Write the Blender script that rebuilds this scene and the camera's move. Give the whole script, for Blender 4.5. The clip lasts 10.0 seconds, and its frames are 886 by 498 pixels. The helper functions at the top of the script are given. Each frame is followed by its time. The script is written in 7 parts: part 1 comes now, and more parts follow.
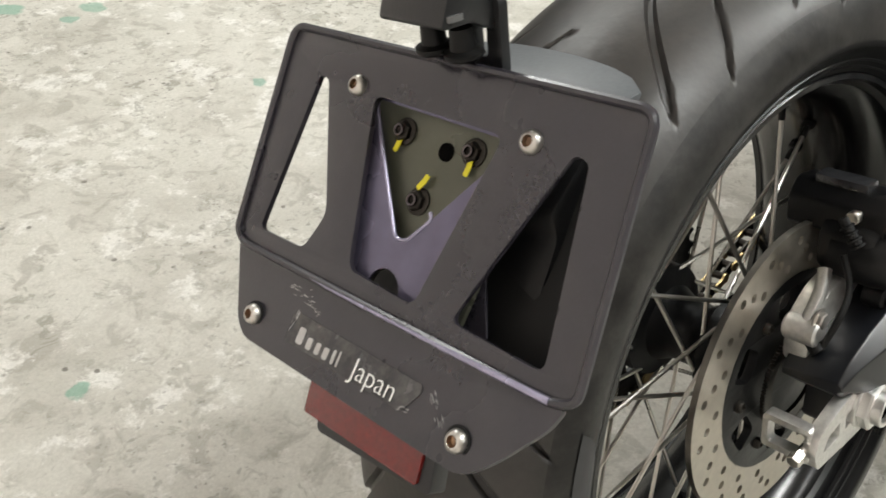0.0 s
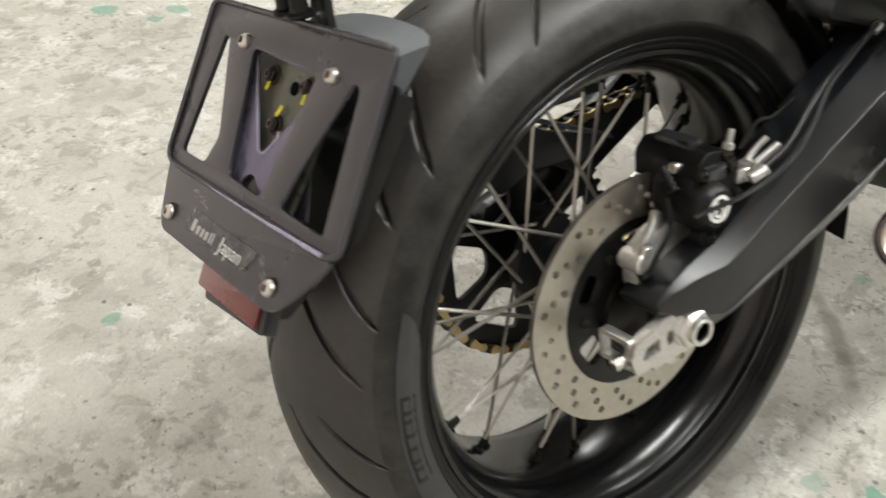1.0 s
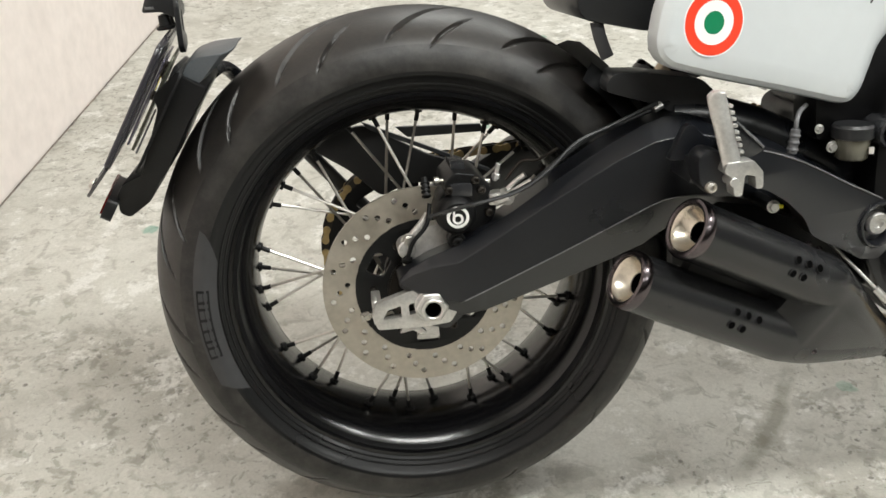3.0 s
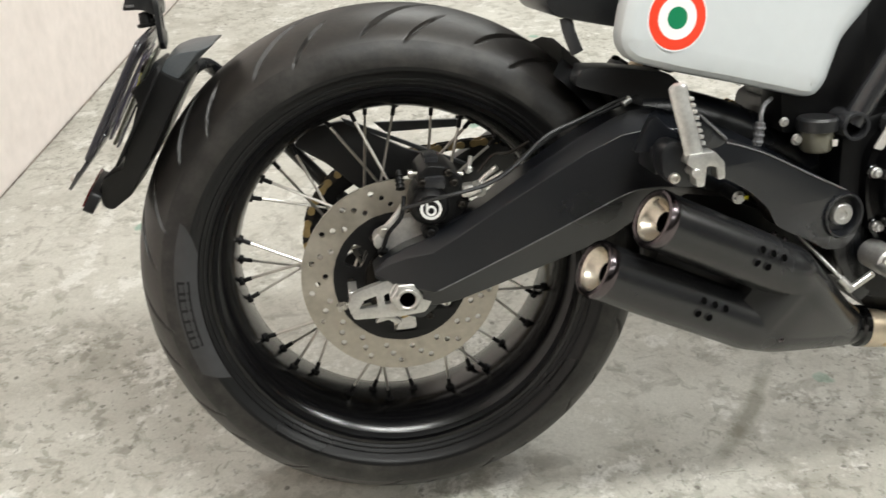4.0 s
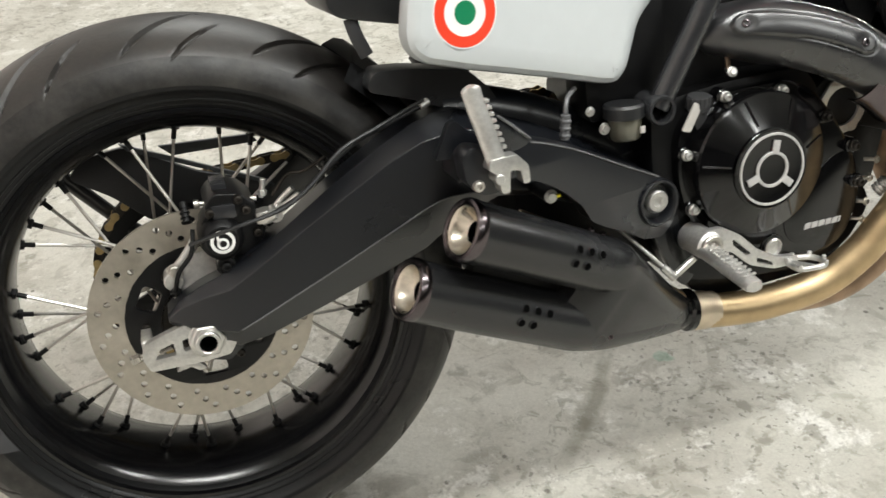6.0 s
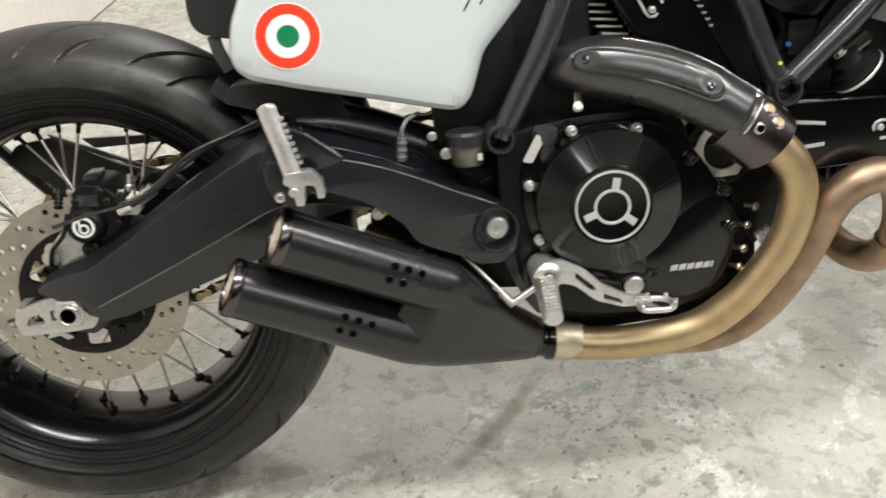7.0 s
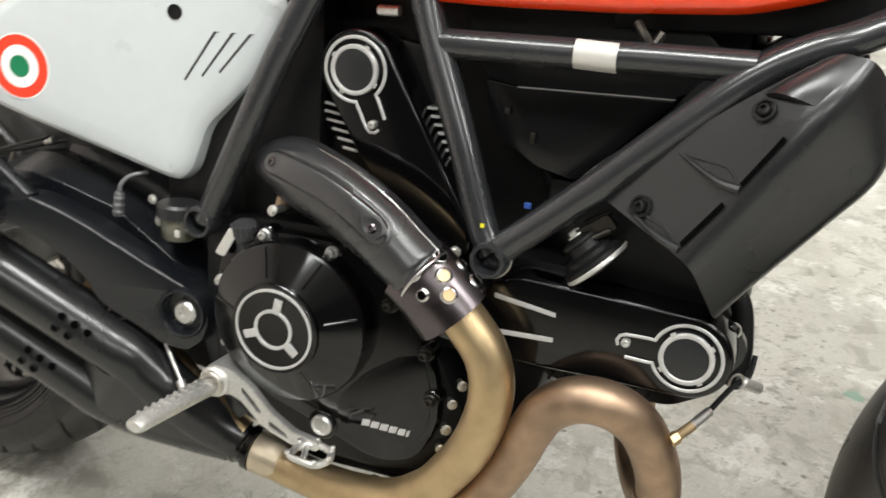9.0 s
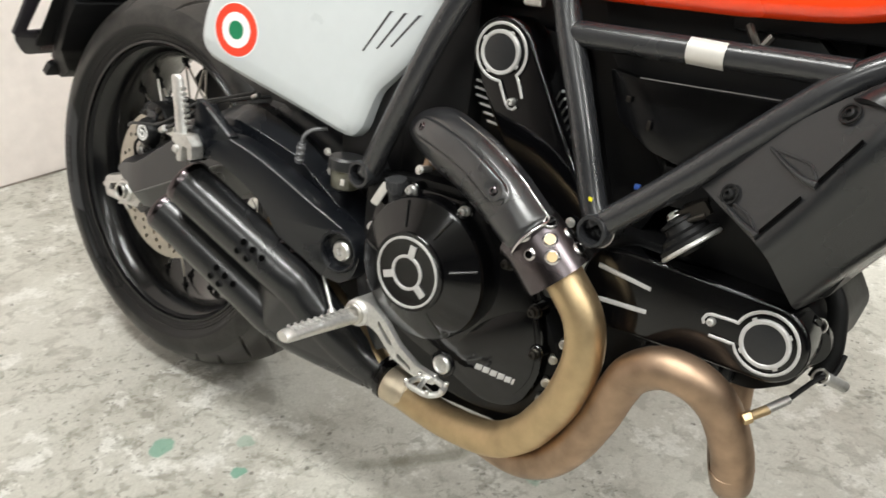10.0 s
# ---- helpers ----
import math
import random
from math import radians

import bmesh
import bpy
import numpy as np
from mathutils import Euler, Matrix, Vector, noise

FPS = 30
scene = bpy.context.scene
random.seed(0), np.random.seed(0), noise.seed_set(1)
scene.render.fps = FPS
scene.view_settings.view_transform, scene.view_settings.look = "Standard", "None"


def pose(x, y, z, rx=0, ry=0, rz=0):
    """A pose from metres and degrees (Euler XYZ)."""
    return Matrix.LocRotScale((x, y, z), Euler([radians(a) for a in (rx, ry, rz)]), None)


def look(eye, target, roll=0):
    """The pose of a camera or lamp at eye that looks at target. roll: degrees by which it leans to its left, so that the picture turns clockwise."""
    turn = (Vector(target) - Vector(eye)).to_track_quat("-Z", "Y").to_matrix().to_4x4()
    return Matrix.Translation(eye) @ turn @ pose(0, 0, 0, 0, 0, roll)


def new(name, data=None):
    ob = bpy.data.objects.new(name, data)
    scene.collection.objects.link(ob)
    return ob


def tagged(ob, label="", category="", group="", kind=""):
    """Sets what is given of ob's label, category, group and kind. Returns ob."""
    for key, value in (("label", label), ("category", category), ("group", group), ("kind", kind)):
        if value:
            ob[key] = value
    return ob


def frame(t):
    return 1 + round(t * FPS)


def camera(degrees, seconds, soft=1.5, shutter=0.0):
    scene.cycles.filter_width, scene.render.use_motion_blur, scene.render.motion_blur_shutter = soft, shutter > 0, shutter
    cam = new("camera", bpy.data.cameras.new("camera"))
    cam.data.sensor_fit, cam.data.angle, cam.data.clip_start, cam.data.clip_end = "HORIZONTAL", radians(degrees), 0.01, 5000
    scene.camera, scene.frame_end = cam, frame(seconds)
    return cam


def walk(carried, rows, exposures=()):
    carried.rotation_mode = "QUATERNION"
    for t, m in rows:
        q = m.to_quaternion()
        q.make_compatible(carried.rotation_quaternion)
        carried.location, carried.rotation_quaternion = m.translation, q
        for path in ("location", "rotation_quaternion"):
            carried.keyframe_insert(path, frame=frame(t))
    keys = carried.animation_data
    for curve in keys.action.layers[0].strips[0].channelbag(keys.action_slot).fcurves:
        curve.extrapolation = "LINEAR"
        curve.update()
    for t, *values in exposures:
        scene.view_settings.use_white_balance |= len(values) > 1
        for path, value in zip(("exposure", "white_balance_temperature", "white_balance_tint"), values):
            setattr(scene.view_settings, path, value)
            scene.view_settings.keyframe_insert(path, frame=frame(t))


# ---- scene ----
# ---- camera ----
cam = camera(50.8, 10.0, soft=1.5, shutter=0.35)
PATH = [
    (0, (-0.573, -0.199, 0.842), (0.552, 0.942, -0.356), 3.71),
    (0.5, (-0.595, -0.236, 0.848), (0.479, 0.95, -0.352), 3.27),
    (1, (-0.543, -0.449, 0.889), (0.405, 0.862, -0.286), 1.22),
    (1.5, (-0.458, -0.684, 0.959), (0.248, 0.791, -0.193), -1.64),
    (2, (-0.287, -0.744, 0.959), (0.181, 0.844, -0.163), -3.13),
    (2.5, (-0.149, -0.835, 0.959), (0.146, 0.822, -0.12), -2.71),
    (2.7, (-0.123, -0.888, 0.952), (0.132, 0.811, -0.073), -1.93),
    (3.8, (-0.074, -0.969, 0.951), (0.105, 0.739, -0.074), -1.80),
    (4, (-0.069, -0.97, 0.953), (0.142, 0.738, -0.067), -1.77),
    (4.5, (-0.04, -0.961, 0.959), (0.258, 0.732, -0.064), -1.99),
    (5, (-0.026, -0.933, 0.953), (0.372, 0.728, -0.088), -2.35),
    (5.5, (-0.039, -0.873, 0.943), (0.468, 0.745, -0.117), -2.26),
    (5.7, (-0.034, -0.86, 0.941), (0.497, 0.744, -0.13), -2.17),
    (6.8, (0.301, -1.019, 0.972), (0.466, 0.683, -0.065), -4.76),
    (7, (0.386, -1.01, 0.961), (0.482, 0.699, -0.074), -4.22),
    (7.5, (0.601, -0.985, 0.959), (0.521, 0.732, -0.063), -3.43),
    (8, (0.853, -0.987, 0.994), (0.569, 0.74, 0.026), -2.55),
    (8.5, (1.01, -0.882, 0.973), (0.539, 0.815, 0.025), -1.07),
    (9, (1.082, -0.748, 0.96), (0.374, 0.855, -0.005), -0.42),
    (9.5, (1.153, -0.75, 0.974), (0.206, 0.71, -0.011), -0.60),
    (10, (1.224, -0.797, 0.979), (0.119, 0.565, 0.017), -0.61),
]
walk(cam, [(t, look(eye, target, roll)) for t, eye, target, roll in PATH])

# ---- world and lamps ----
world = bpy.data.worlds.new("garage_world")
scene.world = world
world.use_nodes = True
world.node_tree.nodes["Background"].inputs[0].default_value = (0.9, 0.95, 1.0, 1)
world.node_tree.nodes["Background"].inputs[1].default_value = 0.02
scene.view_settings.exposure = 0.0
CEILING = 2.7
FLOOR = 0.0105
LEAN = 11.97          # the motorcycle leans on its side stand, to its left
# all out of view; (0.60, -2.70) is added fill for the near floor
LAMPS = [(0.45, -0.80, 1.0), (2.10, -0.80, 1.0), (4.10, -0.70, 1.0), (0.60, -2.70, 0.42), (2.30, -2.70, 0.62), (0.70, 2.5, 1.0), (2.30, 2.5, 1.0)]
LAMP_POWER = 44.5
for lx, ly, share in LAMPS:
    for side in (-0.075, 0.075):      # two tubes in each fixture
        data = bpy.data.lights.new("tube_light", "AREA")
        data.shape, data.size, data.size_y = "RECTANGLE", 1.2, 0.06
        data.energy, data.color = share * LAMP_POWER / 2, (0.975, 0.99, 0.960)
        lamp = new("tube_light", data)
        lamp.matrix_world = look((lx, ly + side, CEILING - 0.09), (lx, ly + side + 1e-4, 0))


# ---- materials ----
def mat(name, base, rough=0.5, metal=0.0, coat=0.0, var=0.2, grain=60.0, blotch=9.0, bump=0.05, rvar=0.12, dust=0.0, dust_col=(0.42, 0.40, 0.36), spec=0.5):
    """A surface with fine grain, larger blotches, uneven gloss and, where asked, a veil of dust."""
    m = bpy.data.materials.new(name)
    m.use_nodes = True
    nt = m.node_tree
    n, l = nt.nodes, nt.links
    p = n["Principled BSDF"]
    co = n.new("ShaderNodeTexCoord")
    a, b = n.new("ShaderNodeTexNoise"), n.new("ShaderNodeTexNoise")
    a.inputs["Scale"].default_value, a.inputs["Detail"].default_value = grain, 6
    b.inputs["Scale"].default_value, b.inputs["Detail"].default_value = blotch, 5
    l.new(co.outputs["Object"], a.inputs["Vector"])
    l.new(co.outputs["Object"], b.inputs["Vector"])
    mixed = n.new("ShaderNodeMix")
    mixed.data_type = "FLOAT"
    mixed.inputs[0].default_value = 0.45
    l.new(a.outputs["Fac"], mixed.inputs[2])
    l.new(b.outputs["Fac"], mixed.inputs[3])
    ramp = n.new("ShaderNodeValToRGB")
    lo, hi = [max(0.0, c * (1 - var)) for c in base], [min(1.0, c * (1 + var)) for c in base]
    ramp.color_ramp.elements[0].position, ramp.color_ramp.elements[0].color = 0.34, (*lo, 1)
    ramp.color_ramp.elements[1].position, ramp.color_ramp.elements[1].color = 0.66, (*hi, 1)
    l.new(mixed.outputs[0], ramp.inputs[0])
    last = ramp.outputs[0]
    if dust:
        d = n.new("ShaderNodeTexNoise")
        d.inputs["Scale"].default_value, d.inputs["Detail"].default_value, d.inputs["Roughness"].default_value = blotch * 1.7, 9, 0.7
        l.new(co.outputs["Object"], d.inputs["Vector"])
        dr = n.new("ShaderNodeValToRGB")
        dr.color_ramp.elements[0].position, dr.color_ramp.elements[0].color = 0.42, (0, 0, 0, 1)
        dr.color_ramp.elements[1].position, dr.color_ramp.elements[1].color = 0.78, (dust, dust, dust, 1)
        l.new(d.outputs["Fac"], dr.inputs[0])
        veil = n.new("ShaderNodeMix")
        veil.data_type = "RGBA"
        l.new(dr.outputs[0], veil.inputs[0])
        l.new(last, veil.inputs[6])
        veil.inputs[7].default_value = (*dust_col, 1)
        last = veil.outputs[2]
    l.new(last, p.inputs["Base Color"])
    rr = n.new("ShaderNodeMapRange")
    rr.inputs[1].default_value, rr.inputs[2].default_value = 0.3, 0.7
    rr.inputs[3].default_value, rr.inputs[4].default_value = max(0.03, rough - rvar), min(1.0, rough + rvar)
    l.new(b.outputs["Fac"], rr.inputs[0])
    l.new(rr.outputs[0], p.inputs["Roughness"])
    p.inputs["Metallic"].default_value = metal
    p.inputs["Specular IOR Level"].default_value = spec
    p.inputs["Coat Weight"].default_value, p.inputs["Coat Roughness"].default_value = coat, 0.06
    if bump:
        bp = n.new("ShaderNodeBump")
        bp.inputs["Strength"].default_value, bp.inputs["Distance"].default_value = bump, 0.002
        l.new(a.outputs["Fac"], bp.inputs["Height"])
        l.new(bp.outputs[0], p.inputs["Normal"])
    return m


RUBBER = mat("tread_rubber", (0.0138, 0.0124, 0.0114), 0.43, var=0.3, grain=180, blotch=7, bump=0.12, dust=0.07, dust_col=(0.30, 0.235, 0.18), spec=0.6)
SIDEWALL = mat("sidewall_rubber", (0.0065, 0.0065, 0.0068), 0.36, var=0.2, grain=240, blotch=9, bump=0.05, spec=0.3)
SHOULDER = mat("dusty_tread_shoulder", (0.014, 0.0133, 0.0126), 0.46, var=0.3, grain=180, blotch=16, bump=0.12, dust=0.13, dust_col=(0.30, 0.28, 0.25), spec=0.38)
SMEAR = mat("pale_smear", (0.36, 0.35, 0.35), 0.5, var=0.4, grain=500, bump=0.0)
STRIP = mat("dusty_gloss_strip", (0.040, 0.039, 0.042), 0.22, var=0.3, dust=0.22, blotch=60)
RUBBER_TAG = mat("rubber_tag", (0.034, 0.034, 0.036), 0.5, var=0.15, bump=0.02)
RUBBER_DARK = mat("rubber_dark", (0.005, 0.005, 0.005), 0.55, bump=0.05, spec=0.25)
SATIN = mat("satin_black_paint", (0.0064, 0.0073, 0.0095), 0.30, var=0.15, grain=220, bump=0.03, rvar=0.05, spec=0.66)
RIM = mat("gloss_rim_paint", (0.0035, 0.0035, 0.004), 0.20, var=0.2, bump=0.01, rvar=0.04, spec=0.45)
HOLE = mat("black_void", (0.0006, 0.0006, 0.0006), 0.9, var=0.1, bump=0.0, spec=0.05)
FRAME = mat("frame_black_paint", (0.0215, 0.0220, 0.0240), 0.23, var=0.12, grain=220, bump=0.03, rvar=0.05, spec=0.7)
GLOSS = mat("gloss_black_paint", (0.0022, 0.0022, 0.0026), 0.12, coat=0.3, var=0.2, bump=0.01, rvar=0.04, spec=0.36)
PLASTIC = mat("black_plastic", (0.0155, 0.0160, 0.0170), 0.36, var=0.15, grain=400, bump=0.06, rvar=0.06, spec=0.5)
SHROUD = mat("moulded_shroud_plastic", (0.0140, 0.0145, 0.0155), 0.30, var=0.12, grain=400, bump=0.03, rvar=0.05, spec=0.62)
CERAMIC = mat("muffler_black", (0.0125, 0.0127, 0.0135), 0.25, var=0.15, grain=300, bump=0.02, rvar=0.04, spec=0.6)
POWDER = mat("plate_black", (0.0215, 0.0195, 0.0270), 0.28, var=0.12, grain=500, bump=0.04, rvar=0.06, dust=0.04, spec=0.75)
SHIELD = mat("heat_shield_black", (0.0165, 0.0165, 0.0180), 0.29, var=0.12, grain=300, bump=0.0, rvar=0.04, spec=1.0)
DARK_CHROME = mat("dark_chrome", (0.125, 0.108, 0.114), 0.24, 1.0, var=0.15, bump=0.02)
DEEP = mat("dark_casting", (0.0035, 0.0035, 0.0038), 0.42, var=0.3, grain=150, bump=0.12, spec=0.3)
ALU = mat("machined_aluminium", (0.72, 0.71, 0.69), 0.32, 1.0, var=0.08, grain=200, bump=0.03)
CAST = mat("cast_aluminium", (0.66, 0.65, 0.63), 0.42, 0.9, var=0.15, grain=260, bump=0.15)
STEEL = mat("stainless_steel", (0.60, 0.575, 0.535), 0.34, 1.0, var=0.1, bump=0.0)
DISC = mat("brake_disc_steel", (0.51, 0.475, 0.415), 0.42, 1.0, var=0.10, grain=120, blotch=30, bump=0.03)
BRONZE = mat("heat_tinted_steel", (0.54, 0.405, 0.238), 0.46, 1.0, var=0.17, grain=40, blotch=6, bump=0.02)
BRONZE_DULL = mat("heat_browned_steel", (0.385, 0.270, 0.188), 0.50, 1.0, var=0.3, grain=40, blotch=7, bump=0.02)
PALE_BRASS = mat("pale_collar_steel", (0.60, 0.51, 0.385), 0.46, 0.7, var=0.14)
TIP_STEEL = mat("brushed_tip_steel", (0.66, 0.60, 0.51), 0.30, 1.0, var=0.12, grain=300, bump=0.02)
CHAIN_GOLD = mat("chain_gold", (0.50, 0.38, 0.19), 0.36, 1.0, var=0.3, bump=0.05)
CHAIN_DARK = mat("chain_oily_steel", (0.05, 0.045, 0.04), 0.45, 1.0, var=0.3)
WHITE = mat("white_panel_paint", (0.57, 0.60, 0.61), 0.30, coat=0.4, var=0.02, bump=0.0, rvar=0.03)
TANK_RED = mat("orange_red_paint", (0.86, 0.055, 0.008), 0.25, coat=0.6, var=0.05, bump=0.0)
STICK_RED = mat("sticker_red", (0.80, 0.055, 0.022), 0.4, var=0.03, bump=0.0)
STICK_WHITE = mat("sticker_white", (0.85, 0.85, 0.83), 0.4, var=0.02, bump=0.0)
STICK_GREEN = mat("sticker_green", (0.008, 0.20, 0.085), 0.4, var=0.03, bump=0.0)
REFLECTOR = mat("red_reflector", (0.17, 0.010, 0.008), 0.12, coat=0.6, var=0.25, grain=300, bump=0.25)
SILVER_PRINT = mat("silver_print", (0.47, 0.46, 0.45), 0.4, 0.2, var=0.12, grain=150, bump=0.0)
YELLOW = mat("yellow_paint_mark", (0.75, 0.68, 0.02), 0.5, var=0.1)
FLUID = mat("brake_fluid_cup", (0.10, 0.095, 0.070), 0.2, coat=0.5, var=0.2, bump=0.0)
LABEL_GREY = mat("label_grey", (0.60, 0.575, 0.54), 0.35, 0.3, var=0.05, bump=0.0)
BLUE = mat("blue_dab", (0.03, 0.08, 0.30), 0.4)
# grey of the guard stay; on the blade's cover it paints light from above
GREY_LIT_PLASTIC = mat("grey_and_lit_plastic", (0.066, 0.073, 0.079), 0.45, var=0.15, grain=400, bump=0.06)
GLARE = mat("lamp_lens", (0.12, 0.12, 0.12), 0.2, var=0.02, bump=0.0)
CHROME_RIM = mat("polished_hole_rim", (0.56, 0.54, 0.54), 0.18, 1.0, var=0.1, bump=0.0)
GREY_FITTING = mat("grey_hose_fitting", (0.15, 0.15, 0.155), 0.4, 0.3, var=0.2, bump=0.05)
# pale grey that paints the highlights along satin black edges
EDGE_HIGHLIGHT = mat("pale_edge_highlight", (0.16, 0.16, 0.165), 0.32, 0.3, var=0.2, bump=0.0)
OLIVE = mat("olive_plate", (0.095, 0.097, 0.072), 0.35, 0.3, var=0.15)


def concrete():
    """Worn pale floor paint over concrete: mottled, flaked, pitted, with a few green remains of an older coat."""
    m = bpy.data.materials.new("worn_floor_paint")
    m.use_nodes = True
    nt = m.node_tree
    n, l = nt.nodes, nt.links
    p = n["Principled BSDF"]
    geo = n.new("ShaderNodeNewGeometry")

    def noise_at(scale, detail=6, rough=0.6, dist=0.0):
        t = n.new("ShaderNodeTexNoise")
        t.inputs["Scale"].default_value, t.inputs["Detail"].default_value = scale, detail
        t.inputs["Roughness"].default_value, t.inputs["Distortion"].default_value = rough, dist
        l.new(geo.outputs["Position"], t.inputs["Vector"])
        return t.outputs["Fac"]

    def band(fac, lo, hi, a=0.0, b=1.0):
        r = n.new("ShaderNodeMapRange")
        r.inputs[1].default_value, r.inputs[2].default_value = lo, hi
        r.inputs[3].default_value, r.inputs[4].default_value = a, b
        l.new(fac, r.inputs[0])
        return r.outputs[0]

    def over(fac, under, col):
        x = n.new("ShaderNodeMix")
        x.data_type = "RGBA"
        l.new(fac, x.inputs[0])
        if isinstance(under, tuple):
            x.inputs[6].default_value = (*under, 1)
        else:
            l.new(under, x.inputs[6])
        x.inputs[7].default_value = (*col, 1)
        return x.outputs[2]

    def times(a, b):
        x = n.new("ShaderNodeMath")
        x.operation = "MULTIPLY"
        l.new(a, x.inputs[0])
        l.new(b, x.inputs[1])
        return x.outputs[0]

    c = over(band(noise_at(1.8, 9, 0.62), 0.32, 0.70), (0.66, 0.64, 0.58), (0.50, 0.485, 0.43))
    c = over(band(noise_at(5.0, 10, 0.66, 0.3), 0.47, 0.68, 0, 0.60), c, (0.33, 0.31, 0.26))
    c = over(band(noise_at(17, 7, 0.62, 0.6), 0.535, 0.615, 0, 0.60), c, (0.32, 0.30, 0.255))
    c = over(band(noise_at(11, 10, 0.72), 0.545, 0.60, 0, 0.74), c, (0.78, 0.765, 0.72))
    c = over(times(band(noise_at(27, 8, 0.68, 0.9), 0.575, 0.615, 0, 0.60), band(noise_at(3.1, 4), 0.40, 0.58)), c, (0.24, 0.235, 0.185))
    patch = band(noise_at(2.2, 5), 0.42, 0.60)
    c = over(times(band(noise_at(38, 6, 0.58, 0.4), 0.55, 0.63, 0, 0.72), patch), c, (0.22, 0.205, 0.165))
    c = over(times(band(noise_at(85, 5, 0.55), 0.605, 0.66, 0, 0.75), patch), c, (0.13, 0.12, 0.10))
    c = over(band(noise_at(240, 5, 0.75), 0.38, 0.68, 0, 0.36), c, (0.28, 0.27, 0.24))
    # dark pits where the coat has burst
    pit = n.new("ShaderNodeTexVoronoi")
    pit.inputs["Scale"].default_value, pit.inputs["Randomness"].default_value = 34, 1.0
    l.new(geo.outputs["Position"], pit.inputs["Vector"])
    pick = n.new("ShaderNodeSeparateColor")
    l.new(pit.outputs["Color"], pick.inputs[0])
    c = over(times(times(band(pit.outputs["Distance"], 0.17, 0.11, 0, 0.8), band(pick.outputs[0], 0.86, 0.88)), band(noise_at(90, 4), 0.35, 0.5)), c, (0.12, 0.11, 0.09))
    # chips of an older green coat
    chip = n.new("ShaderNodeTexVoronoi")
    chip.inputs["Scale"].default_value, chip.inputs["Randomness"].default_value = 6.5, 1.0
    warp = n.new("ShaderNodeVectorMath")
    warp.operation = "ADD"
    wob = n.new("ShaderNodeTexNoise")
    wob.inputs["Scale"].default_value, wob.inputs["Detail"].default_value = 30, 5
    l.new(geo.outputs["Position"], wob.inputs["Vector"])
    small = n.new("ShaderNodeVectorMath")
    small.operation = "SCALE"
    small.inputs["Scale"].default_value = 0.035
    l.new(wob.outputs["Color"], small.inputs[0])
    l.new(geo.outputs["Position"], warp.inputs[0])
    l.new(small.outputs[0], warp.inputs[1])
    l.new(warp.outputs[0], chip.inputs["Vector"])
    sep = n.new("ShaderNodeSeparateColor")
    l.new(chip.outputs["Color"], sep.inputs[0])
    few = band(sep.outputs[0], 0.86, 0.87)
    c = over(times(band(chip.outputs["Distance"], 0.125, 0.10, 0, 0.72), few), c, (0.19, 0.35, 0.27))
    # larger green remains that lie by the wheel
    for gx, gy, gr, amount in ((0.165, -0.196, 0.022, 0.8), (0.308, -0.158, 0.016, 0.9), (0.262, -0.108, 0.014, 0.4), (0.66, 0.105, 0.016, 0.4), (-0.33, 0.655, 0.014, 0.7), (0.05, 1.80, 0.035, 0.7), (0.20, 1.71, 0.030, 0.6)):
        gap = n.new("ShaderNodeVectorMath")
        gap.operation = "DISTANCE"
        l.new(warp.outputs[0], gap.inputs[0])
        gap.inputs[1].default_value = (gx + 0.0175, gy + 0.0175, FLOOR + 0.0175)
        c = over(band(gap.outputs["Value"], gr, gr * 0.8, 0, amount), c, (0.16, 0.34, 0.25))
    # a dark, slightly bowed band across the floor
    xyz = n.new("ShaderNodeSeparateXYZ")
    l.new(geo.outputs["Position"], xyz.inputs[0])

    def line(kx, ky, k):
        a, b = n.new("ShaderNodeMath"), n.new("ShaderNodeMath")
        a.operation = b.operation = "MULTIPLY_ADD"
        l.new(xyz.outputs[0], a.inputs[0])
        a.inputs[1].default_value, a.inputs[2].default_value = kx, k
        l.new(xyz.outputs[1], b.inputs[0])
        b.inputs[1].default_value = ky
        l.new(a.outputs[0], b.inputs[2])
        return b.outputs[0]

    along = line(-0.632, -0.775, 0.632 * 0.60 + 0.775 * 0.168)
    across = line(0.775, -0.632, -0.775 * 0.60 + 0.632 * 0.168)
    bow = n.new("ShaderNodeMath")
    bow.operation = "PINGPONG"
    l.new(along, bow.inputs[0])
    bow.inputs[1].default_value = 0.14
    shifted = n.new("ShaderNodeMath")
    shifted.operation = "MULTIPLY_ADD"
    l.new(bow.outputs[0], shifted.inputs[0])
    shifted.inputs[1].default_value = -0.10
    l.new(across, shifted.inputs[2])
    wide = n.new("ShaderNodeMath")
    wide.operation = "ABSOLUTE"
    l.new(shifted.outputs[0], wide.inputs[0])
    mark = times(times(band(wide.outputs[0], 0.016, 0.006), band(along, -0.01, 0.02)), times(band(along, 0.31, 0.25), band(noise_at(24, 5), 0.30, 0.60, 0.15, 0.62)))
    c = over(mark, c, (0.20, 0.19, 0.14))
    l.new(c, p.inputs["Base Color"])
    l.new(band(noise_at(12, 6), 0.3, 0.7, 0.42, 0.68), p.inputs["Roughness"])
    bp = n.new("ShaderNodeBump")
    bp.inputs["Strength"].default_value, bp.inputs["Distance"].default_value = 0.75, 0.003
    l.new(noise_at(55, 9, 0.74), bp.inputs["Height"])
    l.new(bp.outputs[0], p.inputs["Normal"])
    return m


